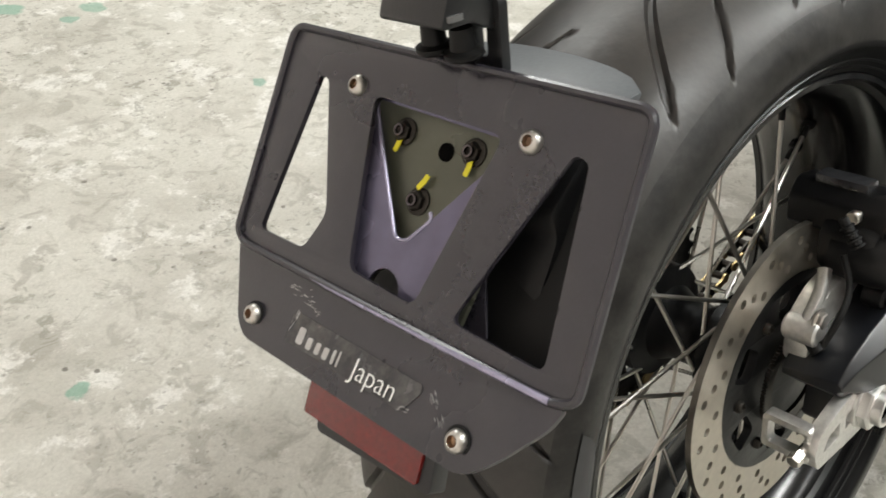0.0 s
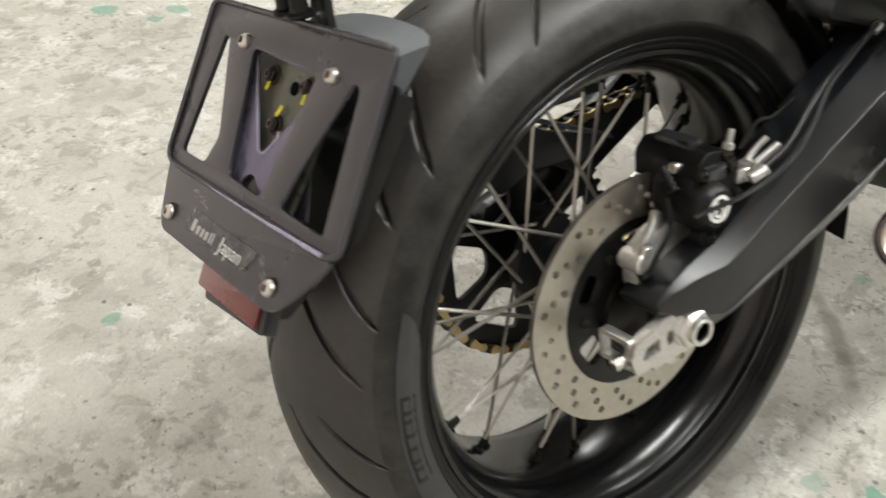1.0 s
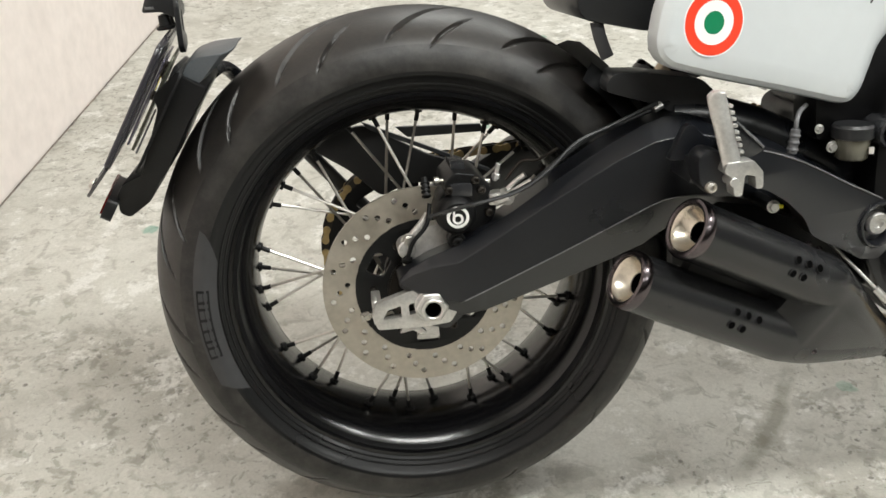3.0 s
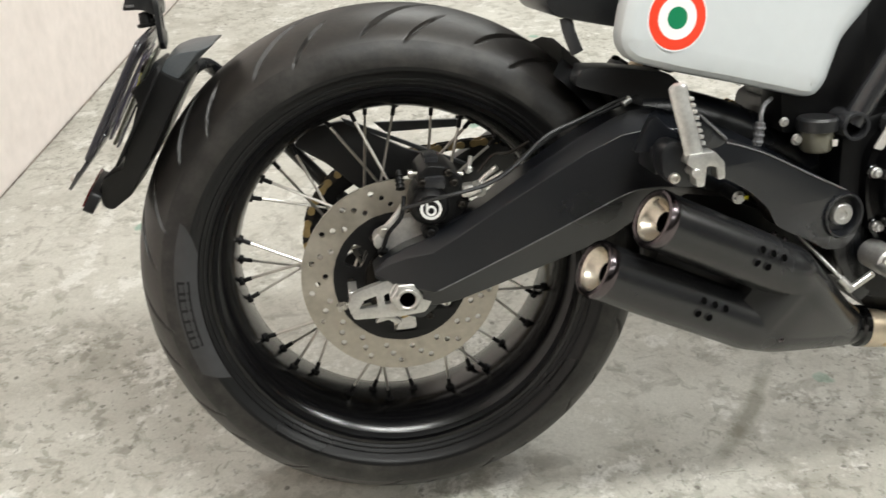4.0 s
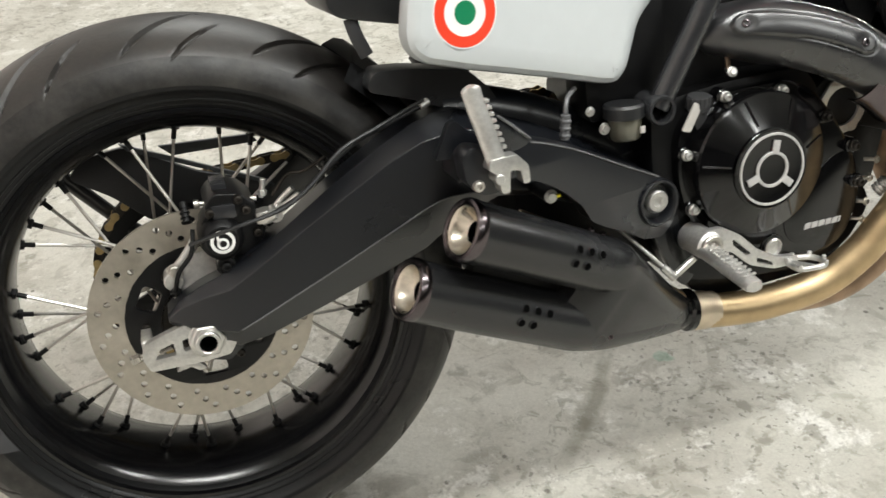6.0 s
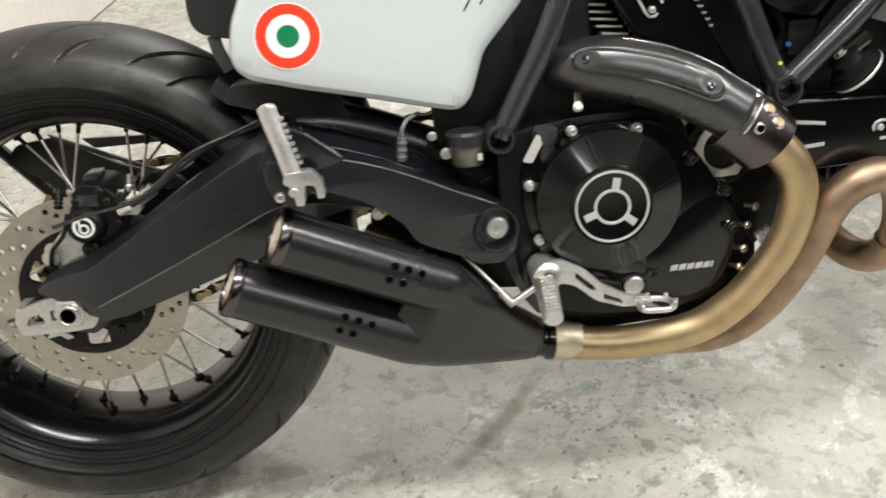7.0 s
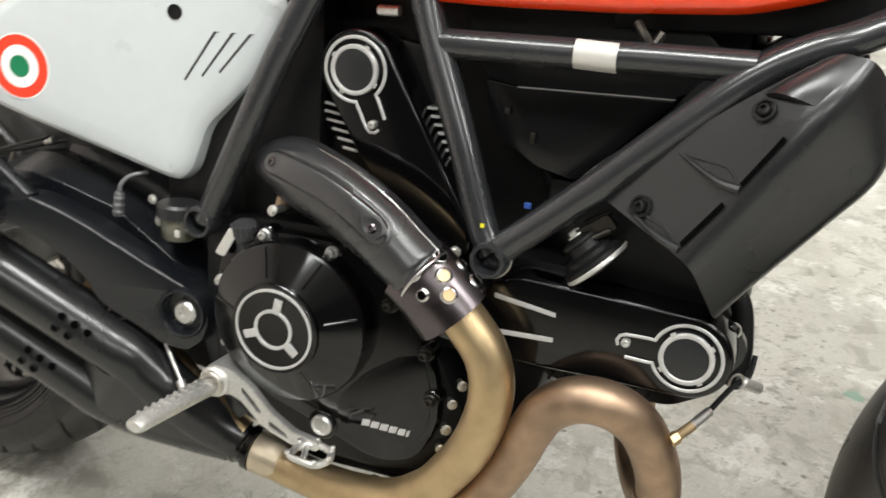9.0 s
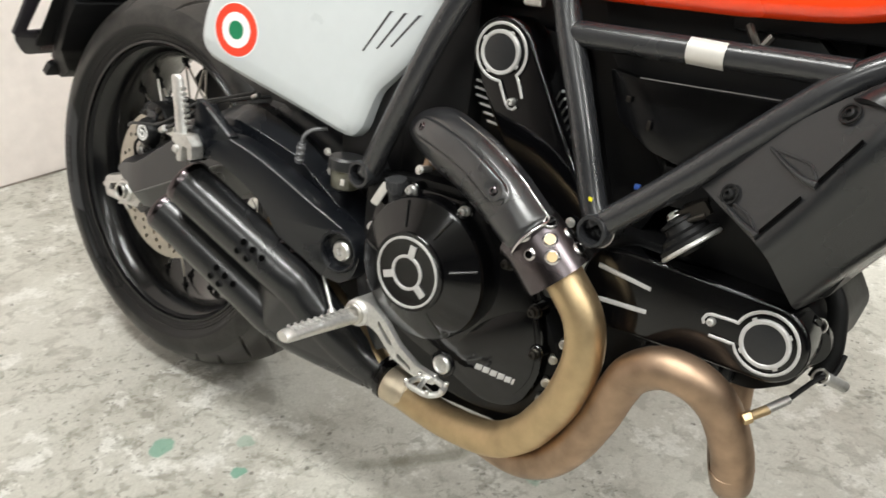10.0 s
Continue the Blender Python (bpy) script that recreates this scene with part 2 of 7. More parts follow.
CONCRETE = concrete()
PLASTER = mat("pinkish_wall_paint", (0.89, 0.81, 0.77), 0.7, var=0.06, grain=30, blotch=2.0, bump=0.2, dust=0.2, dust_col=(0.58, 0.50, 0.45))
CEIL = mat("ceiling_paint", (0.62, 0.62, 0.60), 0.85, var=0.2, grain=12, blotch=1.2)
# for unseen walls, kept dark so that black paint reflects little
FAR_WALL = mat("far_grey_wall", (0.16, 0.155, 0.15), 0.8, var=0.2, grain=12, blotch=1.0)
JOINT = mat("dark_joint", (0.38, 0.33, 0.285), 0.8, var=0.5, grain=30, blotch=4)
FIXTURE = mat("white_fixture", (0.75, 0.75, 0.73), 0.6, var=0.03, bump=0.0)


# ---- mesh helpers ----
def to_mesh(bm, name, sharp=38):
    bmesh.ops.recalc_face_normals(bm, faces=bm.faces[:])
    me = bpy.data.meshes.new(name)
    bm.to_mesh(me)
    bm.free()
    me.shade_smooth()
    me.set_sharp_from_angle(angle=radians(sharp))
    return me


def trim(me):
    """Trims drawn outlines to the true set of the machine: narrower and a little longer towards its front."""
    co = np.empty(len(me.vertices) * 3)
    me.vertices.foreach_get("co", co)
    co = co.reshape(-1, 3)
    x, y = co[:, 0].copy(), co[:, 1].copy()
    co[:, 0] += np.interp(x, (0.40, 0.55, 0.80, 1.02), (0.0, 0.003, 0.008, 0.011))
    co[:, 1] += np.interp(x, (0.10, 0.30, 0.50, 0.60, 0.80, 1.00), (0.0, -0.003, 0.002, 0.006, 0.013, 0.019)) * np.clip(-y / 0.15, -1, 1)
    co[:, 2] += np.interp(x, (-0.10, 0.20, 0.55, 0.80), (0.0055, 0.001, -0.002, -0.004))
    me.vertices.foreach_set("co", co.ravel())
    me.update()


def part(name, bm, material, parent, label="", sharp=38, exact=False):
    ob = new(name, bm if isinstance(bm, bpy.types.Mesh) else to_mesh(bm, name, sharp))
    if not exact and not parent.name.endswith("_wheel") and not name.endswith("_wheel"):
        trim(ob.data)
    ob.data.materials.append(material)
    ob.parent = parent
    if label:
        tagged(ob, label)
    return ob


def join(*bms):
    out = bms[0]
    for b in bms[1:]:
        me = bpy.data.meshes.new("tmp")
        b.to_mesh(me)
        b.free()
        out.from_mesh(me)
        bpy.data.meshes.remove(me)
    return out


def soften(bm, offset, segs=2):
    if offset:
        bm.normal_update()
        edges = [e for e in bm.edges if len(e.link_faces) == 2 and e.calc_face_angle(0) > radians(28)]
        bmesh.ops.bevel(bm, geom=edges, offset=offset, segments=segs, affect="EDGES", clamp_overlap=True, profile=0.6)
    return bm


def rounded(pts, r, n=4):
    """A polygon's corners rounded."""
    out, k = [], len(pts)
    for i in range(k):
        p, a, b = Vector(pts[i]), Vector(pts[i - 1]), Vector(pts[(i + 1) % k])
        da, db = (a - p), (b - p)
        d = min(r, da.length * 0.45, db.length * 0.45)
        s, e = p + da.normalized() * d, p + db.normalized() * d
        for j in range(n + 1):
            u = j / n
            out.append(tuple((1 - u) ** 2 * s + 2 * u * (1 - u) * p + u * u * e))
    return out


def prism(outline, y0, y1, bevel=0.0, segs=2):
    """An outline in x and z, from y0 to y1 across."""
    bm = bmesh.new()
    a = [bm.verts.new((x, y0, z)) for x, z in outline]
    b = [bm.verts.new((x, y1, z)) for x, z in outline]
    bm.faces.new(a)
    bm.faces.new(b[::-1])
    for i in range(len(a)):
        j = (i + 1) % len(a)
        bm.faces.new((a[j], a[i], b[i], b[j]))
    bmesh.ops.recalc_face_normals(bm, faces=bm.faces[:])
    return soften(bm, bevel, segs)


def sheet(outer, holes, thick, m=Matrix(), bevel=0.0):
    """A flat plate with holes in local x and y, thick along local z, laid by m."""
    from mathutils.geometry import tessellate_polygon
    loops = [list(outer)] + [list(h) for h in holes]
    flat = [p for lp in loops for p in lp]
    tris = tessellate_polygon([[Vector((x, y, 0)) for x, y in lp] for lp in loops])
    bm = bmesh.new()
    top = [bm.verts.new((x, y, thick / 2)) for x, y in flat]
    low = [bm.verts.new((x, y, -thick / 2)) for x, y in flat]
    for a, b, c in tris:
        try:
            bm.faces.new((top[a], top[b], top[c]))
            bm.faces.new((low[c], low[b], low[a]))
        except ValueError:
            pass
    k = 0
    for lp in loops:
        for i in range(len(lp)):
            a, b = k + i, k + (i + 1) % len(lp)
            bm.faces.new((top[a], low[a], low[b], top[b]))
        k += len(lp)
    bmesh.ops.recalc_face_normals(bm, faces=bm.faces[:])
    if bevel:
        edges = [e for e in bm.edges if len(e.link_faces) == 2 and e.calc_face_angle(0) > radians(60) and abs(e.verts[0].co.z - e.verts[1].co.z) < 1e-6]
        bmesh.ops.bevel(bm, geom=edges, offset=bevel, segments=2, affect="EDGES", clamp_overlap=True, profile=0.6)
    bm.transform(m)
    return bm


def circle(cx, cy, r, n=24, start=0.0):
    return [(cx + r * math.cos(start + 2 * math.pi * i / n), cy + r * math.sin(start + 2 * math.pi * i / n)) for i in range(n)]


def spline(pts, per=8, closed=False):
    """A smooth line through points."""
    p = [Vector(q) for q in pts]
    out, k = [], len(p)
    for i in range(k if closed else k - 1):
        a, b, c, d = (p[(i + j) % k] if closed else p[min(max(i + j, 0), k - 1)] for j in (-1, 0, 1, 2))
        for s in range(per):
            t = s / per
            out.append(0.5 * (2 * b + (c - a) * t + (2 * a - 5 * b + 4 * c - d) * t * t + (3 * b - a - 3 * c + d) * t ** 3))
    if not closed:
        out.append(p[-1])
    return out


def tube(pts, r, segs=14, per=8, smooth=True, closed=False, caps=True, squash=None):
    """A round bar along a line; r is one radius or a function of 0 to 1."""
    line = spline(pts, per, closed) if smooth else [Vector(p) for p in pts]
    bm, rings, k = bmesh.new(), [], len(line)
    side = None
    for i, p in enumerate(line):
        if closed:
            d = (line[(i + 1) % k] - line[i - 1]).normalized()
        else:
            d = (line[min(i + 1, k - 1)] - line[max(i - 1, 0)]).normalized()
        if side is None:
            side = d.orthogonal().normalized() if squash is None else (Vector(squash) - d * d.dot(Vector(squash))).normalized()
        side = (side - d * side.dot(d)).normalized()
        up = d.cross(side)
        rr = r(i / (k - 1)) if callable(r) else r
        ra, rb = rr if isinstance(rr, tuple) else (rr, rr)
        rings.append([bm.verts.new(p + side * ra * math.cos(a) + up * rb * math.sin(a)) for a in (2 * math.pi * j / segs for j in range(segs))])
    for i in range(k if closed else k - 1):
        a, b = rings[i], rings[(i + 1) % k]
        for j in range(segs):
            bm.faces.new((a[j], a[(j + 1) % segs], b[(j + 1) % segs], b[j]))
    if caps and not closed:
        bm.faces.new(rings[0][::-1])
        bm.faces.new(rings[-1])
    return bm


def lathe(profile, n=48, at=(0, 0, 0), axis=(0, -1, 0), closed=False):
    """Turns a profile of (radius, height) round an axis."""
    bm, rings = bmesh.new(), []
    for r, h in profile:
        if r < 1e-6:
            rings.append([bm.verts.new((0, 0, h))])
        else:
            rings.append([bm.verts.new((r * math.cos(a), r * math.sin(a), h)) for a in (2 * math.pi * j / n for j in range(n))])
    pairs = list(zip(rings, rings[1:])) + ([(rings[-1], rings[0])] if closed else [])
    for a, b in pairs:
        for j in range(n):
            k = (j + 1) % n
            if len(a) == 1 and len(b) == 1:
                continue
            if len(a) == 1:
                bm.faces.new((a[0], b[j], b[k]))
            elif len(b) == 1:
                bm.faces.new((a[j], a[k], b[0]))
            else:
                bm.faces.new((a[j], a[k], b[k], b[j]))
    m = Matrix.Translation(at) @ Vector((0, 0, 1)).rotation_difference(Vector(axis).normalized()).to_matrix().to_4x4()
    bm.transform(m)
    return bm


def rod(a, b, r, n=16, bevel=0.15, r2=None):
    """A straight round bar with softened ends."""
    a, b = Vector(a), Vector(b)
    h, e, r2 = (b - a).length, r * bevel, r if r2 is None else r2
    return lathe([(0, 0), (r - e, 0), (r, e), (r2, h - e), (r2 - e, h), (0, h)], n, a, b - a)


def ring(at, axis, r_out, r_in, h, n=40):
    e = min(h, r_out - r_in) * 0.2
    return lathe([(r_in, 0), (r_in, h - e), (r_in + e, h), (r_out - e, h), (r_out, h - e), (r_out, 0)], n, at, axis, True)


def button_screw(at, axis, r):
    """A dome-headed screw with a hexagon recess."""
    return lathe([(r, -0.004), (r, r * 0.15), (r * 0.85, r * 0.5), (r * 0.55, r * 0.62), (r * 0.48, r * 0.6), (r * 0.42, r * 0.15), (0, r * 0.12)], 12, at, axis)


def block(x0, x1, y0, y1, z0, z1, bevel=0.004, segs=2):
    return prism([(x0, z0), (x1, z0), (x1, z1), (x0, z1)], y0, y1, bevel, segs)


def flanged_bolt(at, axis, r):
    """A hexagon bolt on its washer flange."""
    a = lathe([(0, 0), (r * 1.35, 0), (r * 1.35, r * 0.2), (r * 1.0, r * 0.32), (0, r * 0.32)], 18, at, axis)
    b = lathe([(0, 0), (r, 0), (r, r * 0.75), (r * 0.85, r * 0.9), (0, r * 0.9)], 6, at, axis)
    return join(a, b)


def toe_in(bm, x0, k):
    """Slants a part inwards towards the front."""
    for v in bm.verts:
        v.co.y += k * (v.co.x - x0)
    return bm


def onside(y):
    """Local x and y become the motorcycle's x and z, facing right, at y."""
    return Matrix(((1, 0, 0, 0), (0, 0, -1, y), (0, 1, 0, 0), (0, 0, 0, 1)))


# ---- the room ----
def room_sheet(name, pts, material, label, thick=0.15):
    """A wall, floor or ceiling slab given by its four inner corners."""
    bm = bmesh.new()
    v = [Vector(p) for p in pts]
    nrm = (v[1] - v[0]).cross(v[2] - v[0]).normalized()
    a = [bm.verts.new(p) for p in v]
    b = [bm.verts.new(p - nrm * thick) for p in v]
    bm.faces.new(a)
    bm.faces.new(b[::-1])
    for i in range(4):
        j = (i + 1) % 4
        bm.faces.new((a[j], a[i], b[i], b[j]))
    ob = new(name, to_mesh(bm, name))
    ob.data.materials.append(material)
    return tagged(ob, label, kind="structure")


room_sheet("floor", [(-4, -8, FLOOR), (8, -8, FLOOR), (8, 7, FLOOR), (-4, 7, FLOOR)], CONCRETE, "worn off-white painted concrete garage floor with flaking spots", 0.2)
# the ceiling is out of view, its pale tone set for bounce
room_sheet("ceiling", [(-4, 7, CEILING), (8, 7, CEILING), (8, -8, CEILING), (-4, -8, CEILING)], CEIL, "unseen pale garage ceiling that bounces the lamp light")


def wall_x(y):
    return -0.970 + 0.148 * y


WA, WB = (wall_x(-8.2), -8.2), (wall_x(7.2), 7.2)
room_sheet("wall_rear", [(*WB, -0.1), (*WB, CEILING + 0.1), (*WA, CEILING + 0.1), (*WA, -0.1)], PLASTER, "pinkish beige painted garage wall, slightly stained")
joint = bmesh.new()
jv = [joint.verts.new(p) for p in ((wall_x(-7.5) + 0.003, -7.5, FLOOR + 0.001), (wall_x(6.4) + 0.003, 6.4, FLOOR + 0.001), (wall_x(6.4) + 0.003, 6.4, FLOOR + 0.006), (wall_x(-7.5) + 0.003, -7.5, FLOOR + 0.006))]
joint.faces.new(jv)
bmesh.ops.solidify(joint, geom=joint.faces[:], thickness=0.003)
joint_ob = new("trim", to_mesh(joint, "trim"))
joint_ob.data.materials.append(JOINT)
tagged(joint_ob, "thin dark joint where the wall meets the floor", kind="structure")
# three unseen walls, added to shape bounce and reflections
room_sheet("wall_front", [(7.5, 7, -0.1), (7.5, 7, CEILING), (7.5, -8, CEILING), (7.5, -8, -0.1)], FAR_WALL, "unseen dark grey wall that closes the room")
room_sheet("wall_left", [(-3, 6.5, -0.1), (-3, 6.5, CEILING), (8, 6.5, CEILING), (8, 6.5, -0.1)], FAR_WALL, "unseen dark grey wall that closes the room")
room_sheet("wall_right", [(8, -7.6, -0.1), (8, -7.6, CEILING), (-4, -7.6, CEILING), (-4, -7.6, -0.1)], FAR_WALL, "unseen dark grey wall that closes the room")
# a fixture over each pair of tubes, the added fill lamp included
for lx, ly, _ in LAMPS:
    fit = new("ceiling_lamp", to_mesh(soften(block(lx - 0.63, lx + 0.63, ly - 0.13, ly + 0.13, CEILING - 0.085, CEILING, 0), 0.008), "ceiling_lamp"))
    fit.data.materials.append(FIXTURE)
    tagged(fit, "white fluorescent ceiling lamp fixture out of view, one added as fill", "lamp", group="ceiling lamps")


# ---- the motorcycle: x ahead, y to its left, z up, from where the rear tyre stands ----
bike = new("motorcycle")
bike.matrix_world = pose(0, -0.0158, 0, -LEAN, 0, 0)
tagged(bike, "black and white roadster motorcycle with orange-red tank, leaning on its stand", "motorcycle")
HUB = Vector((-0.0015, 0.020, 0.338))
RIGHT = (0, -1, 0)


def tyre_mesh(name, radius, half, bead, nphi=1080, grooves=14, seed=1):
    """A tyre about the y axis, with cut tread grooves."""
    h, R = half, radius
    drop = 0.68 * h
    prof = [(bead, -h * 0.80), (bead + 0.006, -h * 0.855), (bead + 0.020, -h * 0.945), (R - drop - 0.003, -h * 0.992)]
    prof += [(R - drop + drop * math.sin(a), -h * math.cos(a)) for a in (radians(8 + 82 * i / 8) for i in range(9))]
    prof = [(r, y, 0) for r, y in prof]
    half_line = spline(prof, 4)
    line = half_line + [Vector((p.x, -p.y, 0)) for p in half_line[-2::-1]]
    inner = [Vector((bead - 0.004, h * 0.7, 0)), Vector((bead - 0.004, -h * 0.7, 0))]
    s = [0.0]
    for a, b in zip(line, line[1:]):
        s.append(s[-1] + (b - a).length)
    mid = s[-1] / 2
    s = np.array(s) - mid
    P = np.array([[p.x, p.y] for p in line])
    N = np.gradient(P, axis=0)
    N = np.stack([N[:, 1], -N[:, 0]], 1)
    N /= np.linalg.norm(N, axis=1)[:, None]
    phi = np.arange(nphi) / nphi * 2 * np.pi
    A, S = np.meshgrid(phi, s, indexing="ij")
    # the grid is sheared so that its rows run along the grooves
    bend = 0.36 * (np.clip(np.abs(S) - 0.008, 0, 0.095) / 0.095) ** 0.75
    depth = np.zeros_like(A)
    pitch = 2 * np.pi / grooves
    for side in (-1, 1):
        for s0, s1, a0, w0 in ((0.004, 0.088, 0.0, 0.0036), (0.046, 0.100, 0.25, 0.0030)):
            t = side * S
            d = (A - a0 - (pitch / 2 if side > 0 else 0) + pitch / 2) % pitch - pitch / 2
            dist = np.abs(d) * R * 0.62
            ends = np.clip(np.minimum(t - s0, s1 - t) / 0.018, 0, 1)
            inside = (t > s0) & (t < s1)
            depth = np.maximum(depth, inside * np.clip((w0 * (0.35 + 0.65 * ends) - dist) / 0.0012, 0, 1) * np.clip(ends * 3, 0, 1))
    A = A + bend
    rr = P[None, :, 0] - depth * 0.0045 * np.abs(N[None, :, 0])
    yy = P[None, :, 1] - depth * 0.0045 * np.sign(P[None, :, 1]) * np.abs(N[None, :, 1])
    k = len(s)
    verts = np.stack([rr * np.cos(A), yy, rr * np.sin(A)], -1).reshape(-1, 3)
    ins = np.array([[[q.x * math.cos(a), q.y, q.x * math.sin(a)] for q in inner] for a in phi]).reshape(-1, 3)
    faces = []
    for i in range(nphi):
        j = (i + 1) % nphi
        for q in range(k - 1):
            faces.append((i * k + q, i * k + q + 1, j * k + q + 1, j * k + q))
        o, b, c = nphi * k, nphi * k + 2 * i, nphi * k + 2 * j
        faces.append((i * k + k - 1, b, c, j * k + k - 1))
        faces.append((b, b + 1, c + 1, c))
        faces.append((b + 1, i * k, j * k, c + 1))
    me = bpy.data.meshes.new(name)
    me.from_pydata(np.concatenate([verts, ins]).tolist(), [], faces)
    me.materials.append(SIDEWALL)
    me.materials.append(SHOULDER)
    kinds = [0 if min(P[q, 0], P[q + 1, 0]) <= R - drop - 0.0005 else 1 if max(P[q, 0], P[q + 1, 0]) < R - 0.036 else 2 for q in range(k - 1)] + [0, 0, 0]
    me.polygons.foreach_set("material_index", kinds * nphi)
    me.shade_smooth()
    me.set_sharp_from_angle(angle=radians(50))
    return me


def wheel(name, label, centre, R, half, rim_r, spokes, disc_y, turn=0.0):
    """A wire-spoked wheel: rim hoop as the part, with tyre, hub, spokes and the rest under it."""
    w = rim_r
    hw = half * 0.86
    prof = [(w, hw), (w + 0.002, hw - 0.002), (w - 0.001, hw - 0.006), (w - 0.010, hw - 0.011), (w - 0.022, hw - 0.026), (w - 0.029, hw * 0.40), (w - 0.031, 0),
            (w - 0.029, -hw * 0.40), (w - 0.022, -hw + 0.026), (w - 0.010, -hw + 0.011), (w - 0.001, -hw + 0.006), (w + 0.002, -hw + 0.002), (w, -hw), (w - 0.004, -hw), (w - 0.006, -hw + 0.010),
            (w - 0.018, -hw + 0.026), (w - 0.022, 0), (w - 0.018, hw - 0.026), (w - 0.006, hw - 0.010), (w - 0.004, hw)]
    rim = part(name, lathe(prof, 120, (0, 0, 0), (0, 1, 0), True), RIM, bike, label)
    rim.matrix_basis = Matrix.Translation(centre) @ pose(0, 0, 0, 0, 0, turn)
    ty = part("tyre", tyre_mesh("tyre", R, half, w - 0.004), RUBBER, rim, "black road tyre with cut slash grooves")
    hub = [(0, -0.062), (0.020, -0.062), (0.022, -0.050), (0.040, -0.044), (0.046, -0.040), (0.046, -0.030), (0.034, -0.024), (0.027, -0.010), (0.027, 0.010), (0.034, 0.024), (0.050, 0.030), (0.050, 0.042), (0.040, 0.048), (0.022, 0.054), (0, 0.054)]
    part("hub", lathe(hub, 48, (0, 0, 0), (0, 1, 0)), DEEP, rim, "black wheel hub")
    n = spokes // 2
    for side in (-1, 1):
        made = {}
        for i in range(n):
            a = 2 * math.pi * (i + (0.25 if side > 0 else 0.75) * 1.0) / n
            lean = 1 if i % 2 else -1
            key = lean
            if key not in made:
                p = Vector((0.043, side * (0.035 + 0.004 * lean), 0))
                ang = lean * (radians(58) - math.pi / n * 0.0)
                q = Vector(((w - 0.030) * math.cos(ang), side * hw * 0.16, (w - 0.030) * math.sin(ang)))
                d = (q - p).normalized()
                bm = rod(p, q, 0.0019, 8)
                spoke = to_mesh(bm, "spoke")
                made[key] = (spoke, to_mesh(join(rod(q - d * 0.015, q, 0.0029, 8), rod(q - d * 0.004, q + d * 0.004, 0.0060, 8)), "nipple"))
                made[key][0].materials.append(STEEL)
                made[key][1].materials.append(RUBBER_DARK)
            for nm, me in zip(("spoke", "nipple"), made[key]):
                ob = new(nm, me)
                ob.parent = rim
                ob.matrix_basis = pose(0, 0, 0, 0, math.degrees(a), 0)
    return rim


def brake_disc(rim, y, r_out, r_in, carrier=True):
    """A drilled disc on a black carrier with toothed sensor ring."""
    holes = []
    for i in range(18):
        a = 2 * math.pi * i / 18
        for k, (f, off) in enumerate(((0.25, -0.10), (0.5, 0.0), (0.72, 0.10))):
            rr = r_in + (r_out - r_in) * f
            holes.append(circle(rr * math.cos(a + off), rr * math.sin(a + off), 0.0037, 10))
    face = Matrix.Translation((0, y, 0)) @ pose(0, 0, 0, 90, 0, 0)
    part("brake_disc", sheet(circle(0, 0, r_out, 96), [circle(0, 0, r_in, 72)] + holes, 0.005, face), DISC, rim, "drilled steel brake disc with light wear")
    gaps = [rounded([(0.052 * math.cos(a - 0.25), 0.052 * math.sin(a - 0.25)), (0.052 * math.cos(a + 0.25), 0.052 * math.sin(a + 0.25)), (0.074 * math.cos(a + 0.2), 0.074 * math.sin(a + 0.2)), (0.074 * math.cos(a - 0.2), 0.074 * math.sin(a - 0.2))], 0.006) for a in (2 * math.pi * (i + 0.5) / 6 for i in range(6))]
    part("disc_carrier", sheet(circle(0, 0, r_in + 0.001, 72), gaps, 0.007, Matrix.Translation((0, y + 0.001, 0)) @ pose(0, 0, 0, 90, 0, 0), 0.0006), DEEP, rim, "black disc carrier")
    teeth = []
    for i in range(96):
        teeth += [(r * math.cos(2 * math.pi * (i + o) / 96), r * math.sin(2 * math.pi * (i + o) / 96)) for r, o in ((0.046, 0), (0.046, 0.5), (0.0435, 0.5), (0.0435, 1.0))]
    part("sensor_ring", sheet(teeth, [circle(0, 0, 0.034, 40)], 0.003, Matrix.Translation((0, y - 0.012, 0)) @ pose(0, 0, 0, 90, 0, 0)), CHAIN_DARK, rim, "dark toothed sensor ring")
    for i in range(6):
        a = 2 * math.pi * i / 6
        part("disc_bolt", button_screw((0.062 * math.cos(a), y - 0.004, 0.062 * math.sin(a)), RIGHT, 0.005), CHAIN_DARK, rim)


DISC_Y = -0.079
rear = wheel("rear_wheel", "black wire-spoked rear wheel rim", HUB, 0.3208, 0.0950, 0.231, 36, DISC_Y)
brake_disc(rear, DISC_Y, 0.1220, 0.0830)

# raised moulding lines on the tyre's wall
for rr, yy in ((0.2365, -0.0832), (0.2415, -0.0868)):
    part("moulding_line", tube([(rr * math.cos(q), yy, rr * math.sin(q)) for q in (2 * math.pi * i / 120 for i in range(120))], 0.0011, 6, 1, closed=True), SIDEWALL, rear)

# raised grey tag with unreadable bars on the tyre's wall
TAG = ((0.2430, -0.0888), (0.2495, -0.0926), (0.2560, -0.0958), (0.2625, -0.0956), (0.2690, -0.0942))
tag_me = bmesh.new()
tag_rows = []
for i in range(25):
    row = []
    for k, (r, y) in enumerate(TAG):
        a = radians(159 + 4.0 * (1 - k / 4) ** 2 * 2 + (42 + 5.0 * (1 - k / 4) - 8.0 * (1 - k / 4) ** 2) * i / 24)
        row.append(tag_me.verts.new((r * math.cos(a), y, r * math.sin(a))))
    tag_rows.append(row)
